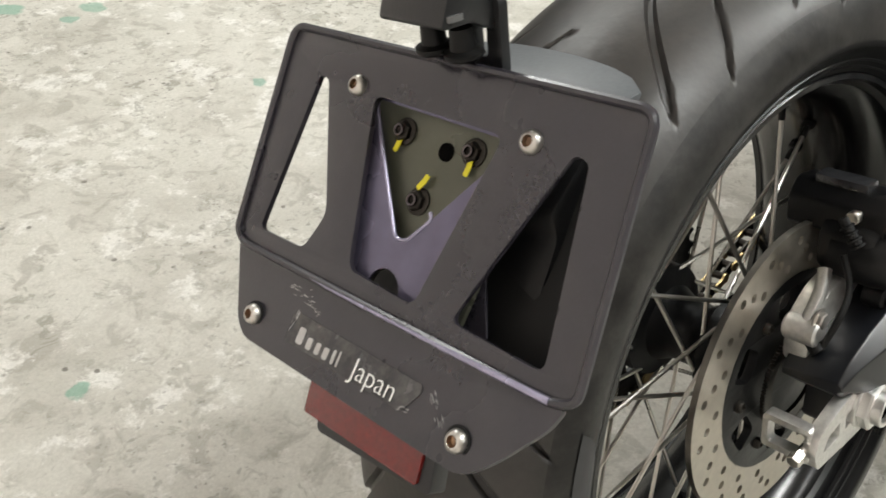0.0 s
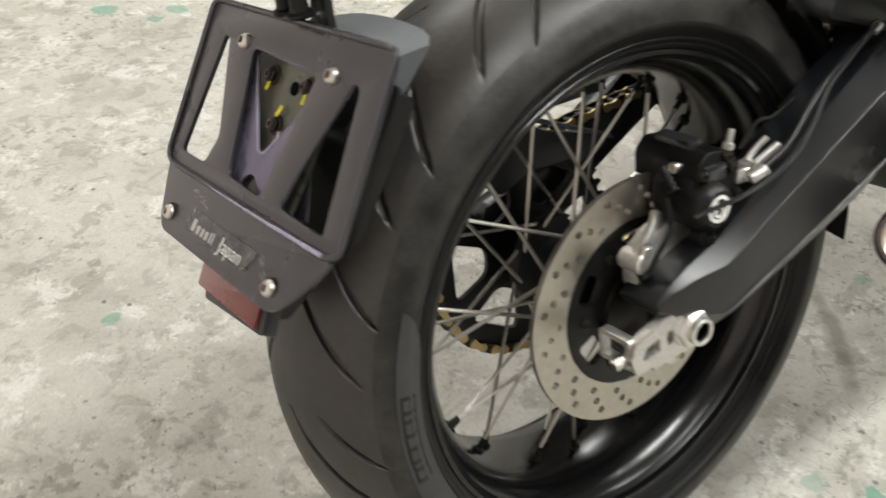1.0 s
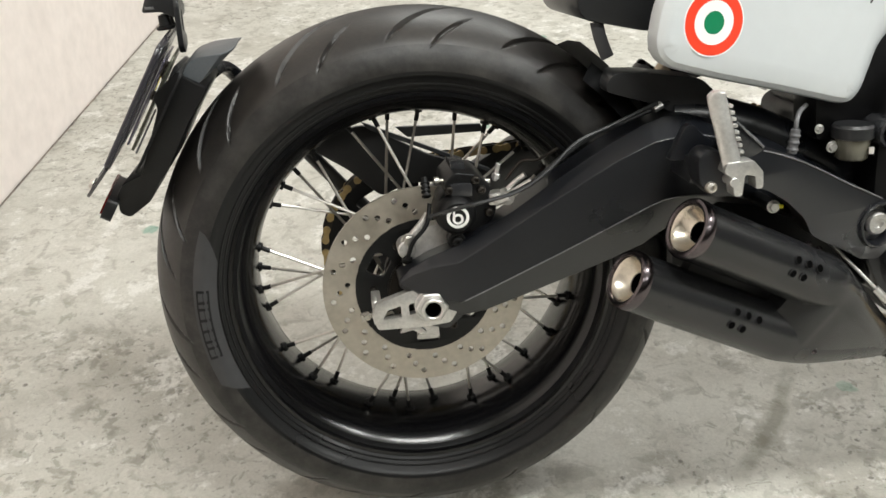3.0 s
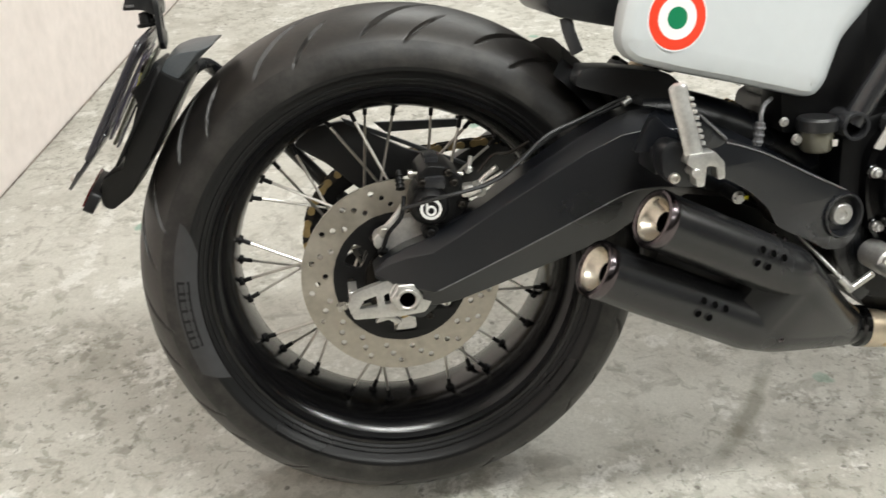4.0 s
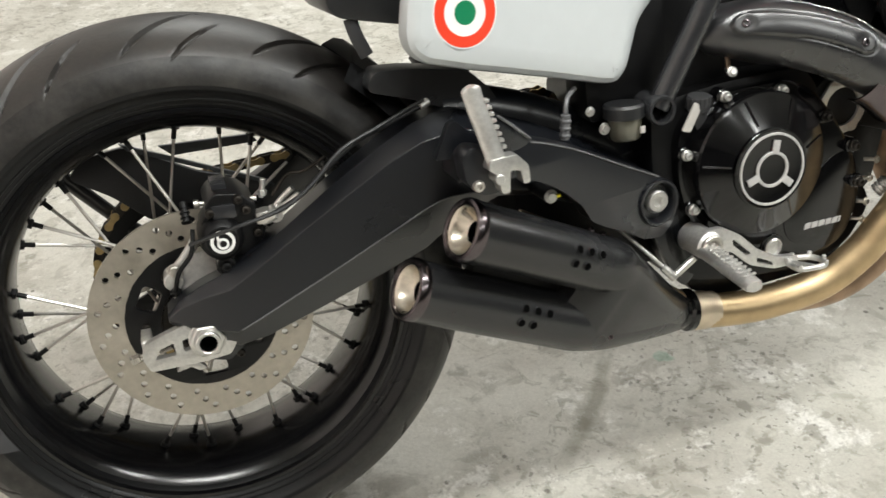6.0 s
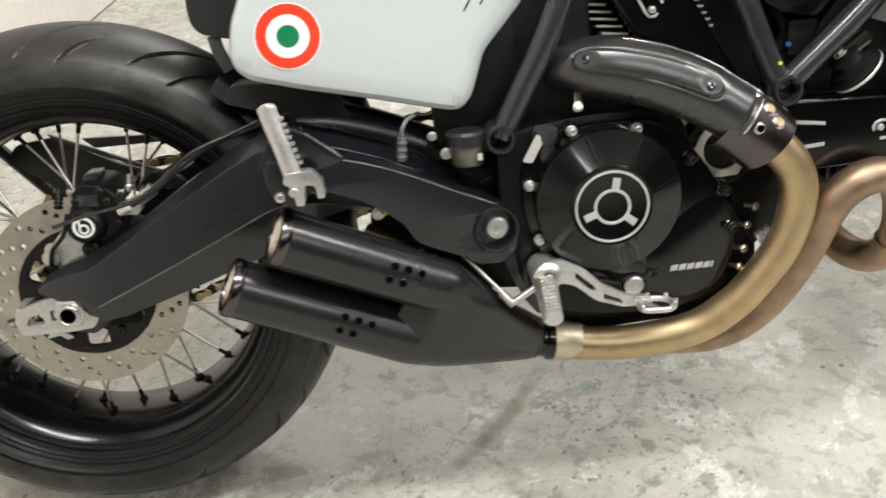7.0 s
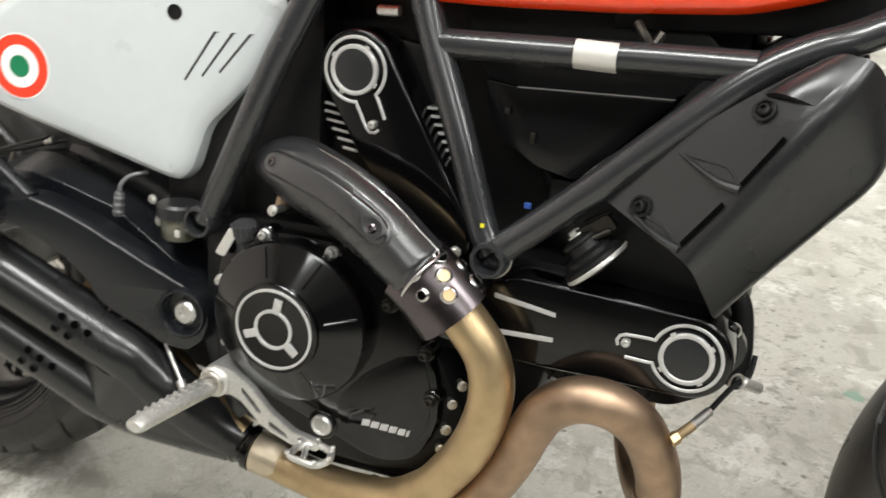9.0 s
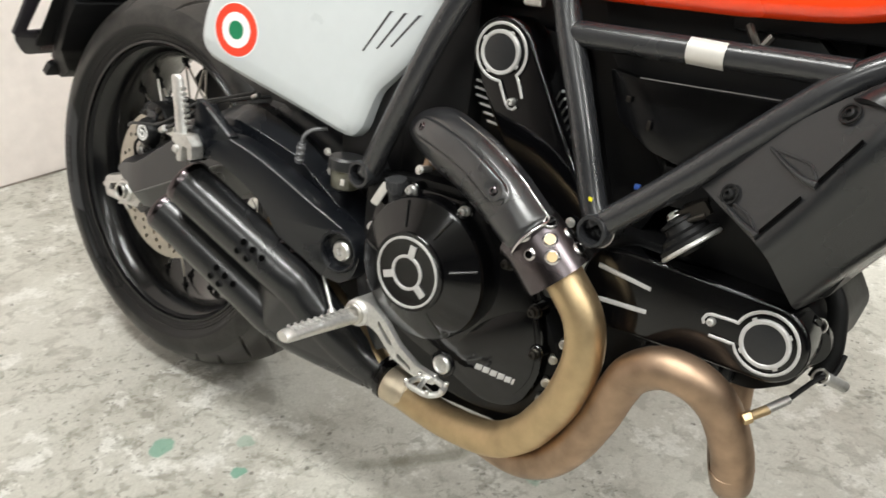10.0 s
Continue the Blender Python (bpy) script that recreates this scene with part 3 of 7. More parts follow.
for ra, rb in zip(tag_rows, tag_rows[1:]):
    for q in range(4):
        tag_me.faces.new((ra[q], ra[q + 1], rb[q + 1], rb[q]))
part("tyre_tag", tag_me, RUBBER_TAG, rear, "grey tag band on the tyre wall")


def tag_bar(name, r0, r1, a0, a1, material):
    """A flat bar laid on the tag, from one radius and angle to another."""
    bm = bmesh.new()
    rows = []
    for i in range(5):
        a = radians(a0 + (a1 - a0) * i / 4)
        rows.append([bm.verts.new((r * math.cos(a), np.interp(r, [q[0] for q in TAG], [q[1] for q in TAG]) - 0.0006, r * math.sin(a))) for r in (r0, (r0 + r1) / 2, r1)])
    for ra, rb in zip(rows, rows[1:]):
        for q in range(2):
            bm.faces.new((ra[q], ra[q + 1], rb[q + 1], rb[q]))
    part(name, bm, material, rear)


tag_bar("tag_field", 0.2515, 0.2660, 174.5, 193.5, SIDEWALL)
for a0, a1 in ((175.2, 177.4), (178.2, 179.2), (180.0, 182.2), (183.0, 185.2), (186.0, 188.2), (189.0, 190.0), (190.8, 192.8)):
    tag_bar("tag_bar", 0.2535, 0.2640, a0, a1, RUBBER_TAG)

# sprocket and chain on the far side
SPR_Y, SPR_R = 0.085, 0.1165
teeth = []
for i in range(46):
    teeth += [((SPR_R + dr) * math.cos(2 * math.pi * (i + o) / 46), (SPR_R + dr) * math.sin(2 * math.pi * (i + o) / 46)) for dr, o in ((-0.004, 0), (-0.003, 0.28), (0.004, 0.42), (0.004, 0.58), (-0.003, 0.72))]
windows = [rounded([(0.050 * math.cos(a - 0.30), 0.050 * math.sin(a - 0.30)), (0.050 * math.cos(a + 0.30), 0.050 * math.sin(a + 0.30)), (0.097 * math.cos(a + 0.36), 0.097 * math.sin(a + 0.36)), (0.097 * math.cos(a - 0.36), 0.097 * math.sin(a - 0.36))], 0.012) for a in (2 * math.pi * i / 6 for i in range(6))]
part("sprocket", sheet(teeth, windows, 0.006, Matrix.Translation((0, SPR_Y, 0)) @ pose(0, 0, 0, 90, 0, 0), 0.0005), DEEP, rear, "black chain sprocket with windows")
FRONT_SPR = (0.47, 0.45)
chain_line = []
for i in range(27):
    a = radians(82 + (278 - 82) * i / 26)
    chain_line.append((HUB.x + SPR_R * math.cos(a), HUB.z + SPR_R * math.sin(a)))
for i in range(13):
    a = radians(-82 + 164 * i / 12)
    chain_line.append((FRONT_SPR[0] + 0.037 * math.cos(a), FRONT_SPR[1] + 0.037 * math.sin(a)))
chain_line.append(chain_line[0])
seg = [math.dist(a, b) for a, b in zip(chain_line, chain_line[1:])]
total = sum(seg)
links = round(total / 0.0159)
chain = part("drive_chain", rod((FRONT_SPR[0] + 0.037, SPR_Y + HUB.y - 0.007, 0.45), (FRONT_SPR[0] + 0.037, SPR_Y + HUB.y + 0.007, 0.45), 0.0045, 8), CHAIN_DARK, bike, "gold and dark oily drive chain")
link_out = to_mesh(join(*[sheet(rounded([(-0.0125, -0.0022), (-0.008, -0.0058), (-0.003, -0.0035), (0.003, -0.0035), (0.008, -0.0058), (0.0125, -0.0022), (0.0125, 0.0022), (0.008, 0.0058), (0.003, 0.0035), (-0.003, 0.0035), (-0.008, 0.0058), (-0.0125, 0.0022)], 0.003, 2), [], 0.0022, Matrix.Translation((0, y, 0)) @ pose(0, 0, 0, 90, 0, 0)) for y in (-0.0085, 0.0085)]), "chain_link")
link_in = to_mesh(join(*[sheet(rounded([(-0.012, -0.0055), (0.012, -0.0055), (0.012, 0.0055), (-0.012, 0.0055)], 0.005, 2), [], 0.0022, Matrix.Translation((0, y, 0)) @ pose(0, 0, 0, 90, 0, 0)) for y in (-0.0058, 0.0058)], *[rod((x, -0.009, 0), (x, 0.009, 0), 0.0042, 8) for x in (-0.0079, 0.0079)]), "chain_link_inner")
link_out.materials.append(CHAIN_GOLD)
link_in.materials.append(CHAIN_DARK)
for i in range(links):
    want, k = total * i / links, 0
    while want > seg[k]:
        want -= seg[k]
        k += 1
    (xa, za), (xb, zb) = chain_line[k], chain_line[k + 1]
    u = want / seg[k]
    ob = new("chain_link", link_out if i % 2 else link_in)
    ob.parent = chain
    ob.matrix_basis = pose(xa + (xb - xa) * u, SPR_Y + HUB.y, za + (zb - za) * u, 0, -math.degrees(math.atan2(zb - za, xb - xa)), 0)

# ---- swingarm ----
ARM = [(-0.040, 0.366), (-0.032, 0.382), (0.023, 0.400), (0.095, 0.436), (0.147, 0.466), (0.207, 0.507), (0.243, 0.529), (0.265, 0.535), (0.291, 0.530), (0.331, 0.513), (0.399, 0.487), (0.462, 0.459), (0.495, 0.440), (0.521, 0.422), (0.537, 0.399),
       (0.535, 0.377), (0.517, 0.366), (0.480, 0.371), (0.436, 0.397), (0.379, 0.430), (0.340, 0.441), (0.305, 0.444), (0.284, 0.445), (0.247, 0.440), (0.191, 0.414), (0.123, 0.378), (0.070, 0.352), (0.040, 0.330), (0.005, 0.318), (-0.030, 0.330)]
STATIONS = [(-0.036, 0.3715, 0.369, 0.366, 0.362), (-0.022, 0.384, 0.378, 0.360, 0.350), (0.000, 0.395, 0.386, 0.351, 0.334), (0.030, 0.405, 0.392, 0.345, 0.321), (0.060, 0.422, 0.409, 0.358, 0.325), (0.095, 0.440, 0.431, 0.374, 0.336), (0.147, 0.474, 0.462, 0.398, 0.353), (0.207, 0.509, 0.497, 0.427, 0.374),
            (0.243, 0.527, 0.513, 0.444, 0.388), (0.265, 0.534, 0.517, 0.451, 0.402), (0.291, 0.535, 0.519, 0.452, 0.418), (0.331, 0.524, 0.510, 0.446, 0.430), (0.380, 0.503, 0.490, 0.430, 0.420), (0.430, 0.476, 0.466, 0.405, 0.398), (0.470, 0.455, 0.446, 0.385, 0.379), (0.505, 0.432, 0.424, 0.374, 0.369)]
am = bmesh.new()
rows = []
for x, tm, tf, lf, lm in STATIONS:
    inner = 0.035 * min(1.0, max(0.0, (x - 0.31) / 0.07))
    face = -0.1415 - 0.08 * (x - 0.03) + inner * 0.8
    edge = -0.122 - 0.02 * x + inner * 0.4
    if x < 0.03:
        face = -0.124 - (x + 0.036) / 0.066 * 0.0175
    sect = ((-0.078, tm - 0.004), (edge, tm), (face, tf), (face - 0.001, lf), (face + 0.0012, lf - 0.0015), (edge, lm), (-0.078, lm))
    rows.append([am.verts.new((x, y, z)) for y, z in sect])
for ra, rb in zip(rows, rows[1:]):
    for q in range(7):
        am.faces.new((ra[q], ra[(q + 1) % 7], rb[(q + 1) % 7], rb[q]))
am.faces.new(rows[0])
am.faces.new(rows[-1][::-1])
bmesh.ops.recalc_face_normals(am, faces=am.faces[:])
bmesh.ops.bevel(am, geom=[e for e in am.edges if e.calc_face_angle(0) > radians(24)], offset=0.0016, segments=2, affect="EDGES", clamp_overlap=True, profile=0.6)
arm = part("swingarm", am, SATIN, bike, "satin black swingarm with broad top chamfer and crisp edges", 60, True)
arm.modifiers.new("even_faces", "WEIGHTED_NORMAL").weight = 100
# a pale line puts the highlight on the face's lower edge
part("face_lip", tube([(x, -0.1425 - 0.08 * (x - 0.03) - 0.0012, z) for x, z in ((0.034, 0.3470), (0.060, 0.3585), (0.095, 0.3745), (0.147, 0.3985), (0.207, 0.4275), (0.243, 0.4445), (0.265, 0.4512), (0.291, 0.4522), (0.310, 0.4505))], 0.0008, 6, 6), EDGE_HIGHLIGHT, arm, "thin pale line painted as the edge highlight", 60, True)
part("inner_beam", tube([(0.285, -0.080, 0.525), (0.33, -0.080, 0.520), (0.40, -0.078, 0.496), (0.48, -0.076, 0.455), (0.52, -0.075, 0.42)], 0.027, 24, 6), SATIN, arm, "rounded inner beam", 38, True)

# footrest hanger outside the swingarm: a slanting cast plate from the folded peg to the pivot
HANGER = [(0.270, 0.480), (0.272, 0.506), (0.300, 0.507), (0.318, 0.511), (0.338, 0.511), (0.362, 0.503), (0.397, 0.488), (0.452, 0.459), (0.480, 0.445), (0.505, 0.431), (0.520, 0.417), (0.5265, 0.399), (0.520, 0.376), (0.503, 0.362), (0.478, 0.366), (0.452, 0.382), (0.428, 0.394), (0.408, 0.406), (0.396, 0.428), (0.372, 0.450), (0.350, 0.464), (0.320, 0.478)]


def hanger_y(x):
    """The outer face of the hanger, which leans inwards towards the front."""
    return -0.217 + 0.25 * (x - 0.335)


hanger = part("footrest_hanger", toe_in(sheet(rounded(HANGER, 0.006, 3), [circle(0.4985, 0.4035, 0.0225, 32)], 0.030, onside(-0.202), 0.0048), 0.335, 0.25), SATIN, bike, "satin black cast footrest hanger from peg to pivot", 50, True)
# painted highlight along the hanger's top edge
part("hanger_edge", tube([(x, hanger_y(x) - 0.0002, z - 0.0012) for x, z in ((0.338, 0.5105), (0.362, 0.5025), (0.397, 0.4875), (0.452, 0.4585), (0.480, 0.4445), (0.500, 0.4345))], 0.0010, 6, 6), EDGE_HIGHLIGHT, hanger, "thin pale line painted as the edge highlight", 60, True)
part("hanger_fin", toe_in(prism(rounded([(0.282, 0.500), (0.286, 0.552), (0.301, 0.5445), (0.331, 0.5195), (0.341, 0.512), (0.330, 0.506)], 0.002, 2), -0.2175, -0.205, 0.002), 0.335, 0.25), SATIN, hanger, "", 50, True)
# painted highlight along the fin's sloping edge
part("fin_edge", tube([(x, hanger_y(x) - 0.001, z) for x, z in ((0.303, 0.5430), (0.318, 0.5305), (0.331, 0.5192), (0.337, 0.5135))], 0.0016, 6, 5), EDGE_HIGHLIGHT, hanger, "", 60, True)
part("pivot_boss", lathe([(0.027, -0.03), (0.027, 0.001), (0.0255, 0.003), (0.0235, 0.003), (0.022, 0.000), (0.021, -0.010), (0, -0.010)], 44, (0.4985, -0.1775, 0.4035), (0.2, -1, 0)), SATIN, hanger, "", 38, True)
part("pivot_bolt", lathe([(0.0135, -0.008), (0.0135, 0.001), (0.011, 0.004), (0.006, 0.004), (0.005, 0.000), (0, 0.000)], 24, (0.4995, -0.1715, 0.4035), RIGHT), CAST, hanger, "pale metal pivot bolt", 38, True)
part("swingarm_leg", prism([(x, z) for x, z in ARM], 0.122, 0.150, 0.008), SATIN, bike, "satin black swingarm leg on the chain side")
part("swingarm_bridge", prism([(0.335, 0.47), (0.40, 0.478), (0.50, 0.44), (0.50, 0.37), (0.44, 0.385), (0.35, 0.435)], -0.106, 0.086, 0.010), SATIN, bike, "satin black swingarm cross beam")

# axle block with adjuster
blk = rounded([(-0.0700, 0.3310), (-0.0655, 0.3455), (-0.0410, 0.3535), (-0.0125, 0.3612), (0.0175, 0.3608), (0.0280, 0.3560), (0.0305, 0.3340), (0.0190, 0.3160), (-0.0080, 0.3135), (-0.0640, 0.3145)], 0.0035)
slots = [rounded([(-0.0575, 0.3265), (-0.0525, 0.3370), (-0.0365, 0.3415), (-0.0360, 0.3275)], 0.002), rounded([(-0.0275, 0.3290), (-0.0280, 0.3420), (-0.0205, 0.3440), (-0.0190, 0.3310)], 0.0025)]
axle_plate = part("axle_plate", sheet(blk, slots, 0.010, onside(-0.1215), 0.0012), CAST, bike, "cast aluminium axle adjuster plate", 38, True)
part("axle_washer", lathe([(0.0195, -0.004), (0.0195, 0.0022), (0.0185, 0.003), (0.010, 0.003)], 40, (-0.002, -0.1265, 0.3395), RIGHT), CAST, axle_plate, "", 38, True)
part("axle_nut", join(lathe([(0.0185, 0), (0.0185, 0.007), (0.0170, 0.0085), (0.0125, 0.0085)], 6, (-0.002, -0.1285, 0.3395), RIGHT), ring((-0.002, -0.1285, 0.3395), RIGHT, 0.0128, 0.0092, 0.0160, 36)), ALU, axle_plate, "", 38, True)
part("axle_bore", lathe([(0.0093, -0.004), (0.0093, 0.010), (0.0085, 0.010), (0.0085, -0.002), (0, -0.002)], 24, (-0.002, -0.1310, 0.3395), RIGHT), HOLE, axle_plate, "", 38, True)
part("adjuster_bolt", join(rod((-0.078, -0.1165, 0.3285), (-0.052, -0.1165, 0.3335), 0.0035, 10), rod((-0.082, -0.1165, 0.3275), (-0.072, -0.1165, 0.3295), 0.0055, 6)), STEEL, axle_plate, "", 38, True)
part("end_cap", sheet(rounded([(0.084, 0.3185), (0.121, 0.3185), (0.121, 0.3475), (0.084, 0.3475)], 0.004), [rounded([(0.0885, 0.3235), (0.1165, 0.3235), (0.1165, 0.3425), (0.0885, 0.3425)], 0.003)], 0.010, Matrix(((0, 0, -1, -0.063), (-1, 0, 0, 0), (0, 1, 0, 0), (0, 0, 0, 1))), 0.001), CAST, axle_plate, "cast cap of the axle block", 38, True)
part("lower_tab", sheet(rounded([(-0.034, 0.3150), (-0.022, 0.3170), (-0.008, 0.3040), (-0.016, 0.3020), (-0.024, 0.3085), (-0.040, 0.3055)], 0.002), [], 0.006, onside(-0.1185), 0.001), CAST, axle_plate, "", 38, True)
part("arm_recess", prism(rounded([(-0.012, 0.312), (-0.006, 0.372), (0.028, 0.372), (0.042, 0.345), (0.036, 0.318), (0.016, 0.303)], 0.006), -0.1165, -0.085, 0.002), SATIN, axle_plate, "black arm end behind the plate", 38, True)

# rear caliper with bracket and hose
cal = part("rear_caliper", prism(rounded([(0.020, 0.444), (0.020, 0.468), (0.032, 0.479), (0.057, 0.475), (0.072, 0.460), (0.066, 0.444)], 0.005), -0.120, -0.046, 0.005, 3), DEEP, bike, "black rear brake caliper")
part("pad_cover", join(block(0.026, 0.050, -0.1245, -0.117, 0.452, 0.467, 0.002), block(0.030, 0.046, -0.100, -0.060, 0.476, 0.484, 0.002)), FRAME, cal, "dark pad cover")
part("pad_pin", join(rod((0.014, -0.100, 0.466), (0.074, -0.100, 0.462), 0.0028, 10), rod((0.010, -0.100, 0.466), (0.016, -0.100, 0.466), 0.0050, 12)), STEEL, cal, "steel pad pin")
part("outer_body", prism(rounded([(0.010, 0.424), (0.012, 0.452), (0.030, 0.462), (0.062, 0.452), (0.080, 0.440), (0.074, 0.420), (0.050, 0.406), (0.026, 0.408)], 0.008), -0.118, -0.075, 0.006), DEEP, cal)
part("mount_lug", join(rod((0.030, -0.108, 0.402), (0.030, -0.125, 0.402), 0.010, 20), button_screw((0.030, -0.126, 0.402), RIGHT, 0.006)), DEEP, cal)
part("slide_pin", join(rod((0.000, -0.112, 0.452), (0.000, -0.098, 0.470), 0.0036, 14), *[lathe([(0.003, 0), (0.0054, 0.0008), (0.0054, 0.0022), (0.003, 0.003)], 14, (0.000, -0.112 + 0.0031 * k, 0.451 + 0.0040 * k), (0, 0.6, 0.8)) for k in range(4)]), RUBBER_DARK, cal, "ribbed rubber boot")
part("bleed_nipple", join(rod((0.079, -0.100, 0.462), (0.084, -0.101, 0.482), 0.0030, 12), rod((0.080, -0.100, 0.464), (0.0815, -0.1003, 0.470), 0.0050, 6)), CAST, cal, "bright bleed nipple")
part("piston_housing", lathe([(0, 0.018), (0.016, 0.018), (0.0205, 0.014), (0.022, 0.008), (0.0235, 0), (0.0235, -0.03)], 36, (0.031, -0.116, 0.432), RIGHT), DEEP, cal)
part("logo_disc", ring((0.031, -0.1342, 0.432), RIGHT, 0.0125, 0.0092, 0.0006, 32), STICK_WHITE, cal, "white round emblem")
part("logo_dot", join(ring((0.031, -0.1342, 0.430), RIGHT, 0.0062, 0.0036, 0.0006, 24), block(0.0255, 0.028, -0.1348, -0.1342, 0.430, 0.442, 0)), STICK_WHITE, cal)
for bx, bz in ((0.060, 0.458), (0.054, 0.470), (0.024, 0.460), (0.068, 0.432)):
    part("bridge_bolt", button_screw((bx, -0.1225, bz), RIGHT, 0.005), CHAIN_DARK, cal)
part("caliper_bracket", prism(rounded([(-0.030, 0.362), (-0.028, 0.395), (-0.005, 0.412), (0.028, 0.418), (0.052, 0.425), (0.070, 0.412), (0.050, 0.380), (0.020, 0.345), (-0.005, 0.340)], 0.008), -0.098, -0.078, 0.003), CAST, cal, "cast aluminium caliper bracket")
part("bracket_lever", join(tube([(0.004, -0.088, 0.424), (-0.008, -0.092, 0.410), (-0.024, -0.092, 0.394)], lambda u: (0.0065, 0.005), 12, 5), rod((-0.025, -0.078, 0.388), (-0.025, -0.104, 0.388), 0.0105, 22)), CAST, cal, "cast bracket lever")
part("bracket_bolt", flanged_bolt((-0.022, -0.099, 0.398), RIGHT, 0.0065), STEEL, cal)
part("sensor", join(rod((-0.026, -0.105, 0.374), (-0.022, -0.085, 0.392), 0.006, 12), tube([(-0.026, -0.105, 0.376), (-0.018, -0.112, 0.40), (-0.002, -0.11, 0.418), (0.004, -0.10, 0.44)], 0.0025, 8)), RUBBER_DARK, cal)
cal.matrix_basis = Matrix.Translation((0.0015, 0.0055, 0.0045))
hose = part("brake_hose", tube([(0.078, -0.125, 0.452), (0.115, -0.13, 0.470), (0.150, -0.125, 0.495), (0.185, -0.12, 0.516), (0.225, -0.112, 0.528), (0.265, -0.105, 0.540), (0.30, -0.085, 0.545), (0.345, -0.06, 0.53)], 0.0028, 10), PLASTIC, bike, "black rear brake hose and sensor cable")
part("sensor_cable", tube([(0.000, -0.13, 0.440), (0.040, -0.15, 0.455), (0.095, -0.148, 0.466), (0.130, -0.142, 0.485), (0.165, -0.132, 0.512), (0.21, -0.122, 0.528), (0.262, -0.112, 0.546)], 0.0022, 8), PLASTIC, hose)
part("hose_clip", rod((0.258, -0.111, 0.539), (0.268, -0.109, 0.5435), 0.0046, 10), CAST, hose)
part("hose_end", rod((0.09, -0.13, 0.457), (0.075, -0.125, 0.450), 0.0055, 10), CAST, hose)
part("banjo_fitting", join(lathe([(0, 0.008), (0.008, 0.008), (0.008, -0.008), (0, -0.008)], 16, (0.090, -0.112, 0.452), RIGHT), rod((0.09, -0.112, 0.452), (0.118, -0.12, 0.470), 0.004, 10)), ALU, hose, "bright hose banjo fitting")

part("hose_block", join(block(0.070, 0.092, -0.116, -0.098, 0.446, 0.460, 0.003), rod((0.081, -0.118, 0.453), (0.081, -0.096, 0.453), 0.0075, 6), tube([(0.088, -0.107, 0.456), (0.100, -0.108, 0.468), (0.112, -0.112, 0.478)], 0.0034, 10, 5)), ALU, hose, "bright hose union at the caliper", 38, True)
part("sensor_lead", tube([(0.092, -0.100, 0.470), (0.110, -0.102, 0.490), (0.128, -0.106, 0.492), (0.150, -0.110, 0.504)], 0.0018, 8, 6), CHAIN_DARK, hose, "thin dark lead", 38, True)

# chain guard seen through the wheel
guard_plate = part("chain_guard", prism(rounded([(-0.122, 0.480), (-0.104, 0.502), (-0.053, 0.508), (0.025, 0.464), (0.108, 0.437), (0.100, 0.424), (-0.003, 0.427), (-0.038, 0.412), (-0.080, 0.452)], 0.008), 0.084, 0.094, 0.002), PLASTIC, bike, "black chain guard", 38, True)
part("guard_bar", join(prism([(-0.058, 0.514), (0.105, 0.440), (0.112, 0.432), (-0.050, 0.504)], 0.076, 0.0835, 0.001), prism([(-0.015, 0.504), (0.095, 0.500), (0.100, 0.490), (0.0, 0.490)], 0.076, 0.0835, 0.001)), GREY_LIT_PLASTIC, guard_plate, "grey guard stay", 38, True)

# hugger over the tyre's front
hug = bmesh.new()
rows = []
for i in range(19):
    a = radians(51 - 60 * i / 18)
    rows.append([hug.verts.new(HUB + Vector((r * math.cos(a), y, r * math.sin(a)))) for y, r in ((-0.097, 0.300), (-0.085, 0.322), (-0.05, 0.335), (0, 0.339), (0.05, 0.335), (0.085, 0.322), (0.097, 0.300))])
for ra, rb in zip(rows, rows[1:]):
    for q in range(6):
        hug.faces.new((ra[q], ra[q + 1], rb[q + 1], rb[q]))
bmesh.ops.solidify(hug, geom=hug.faces[:], thickness=0.003)
part("hugger", hug, PLASTIC, bike, "black plastic wheel hugger")
part("hugger_arm", prism(rounded([(0.205, 0.560), (0.215, 0.580), (0.255, 0.578), (0.318, 0.568), (0.345, 0.540), (0.355, 0.505), (0.300, 0.525), (0.255, 0.545)], 0.01), -0.100, -0.052, 0.004), PLASTIC, bike, "black plastic hugger mount")

# spring of the shock absorber on the far side
SA, SD = Vector((0.336, 0.09, 0.533)), Vector((0.65, 0.0, 0.76))
s_side, s_up = SD.cross(Vector((0, 1, 0))).normalized(), Vector((0, 1, 0))
shock = part("shock_absorber", rod(SA - SD * 0.02, SA + SD * 0.15, 0.016, 20), PALE_BRASS, bike, "pale shock absorber body with black spring", 38, True)
part("spring", tube([SA + SD * (0.006 + 0.024 * q / (2 * math.pi)) + (s_side * math.cos(q) + s_up * math.sin(q)) * 0.034 for q in (2 * math.pi * i / 20 for i in range(105))], 0.0058, 10, 1, smooth=False), RUBBER_DARK, shock, "black coil spring", 60, True)
part("spring_seat", lathe([(0, -0.006), (0.030, -0.006), (0.040, -0.002), (0.040, 0.003), (0.030, 0.008), (0, 0.008)], 32, SA, SD), DEEP, shock, "", 38, True)

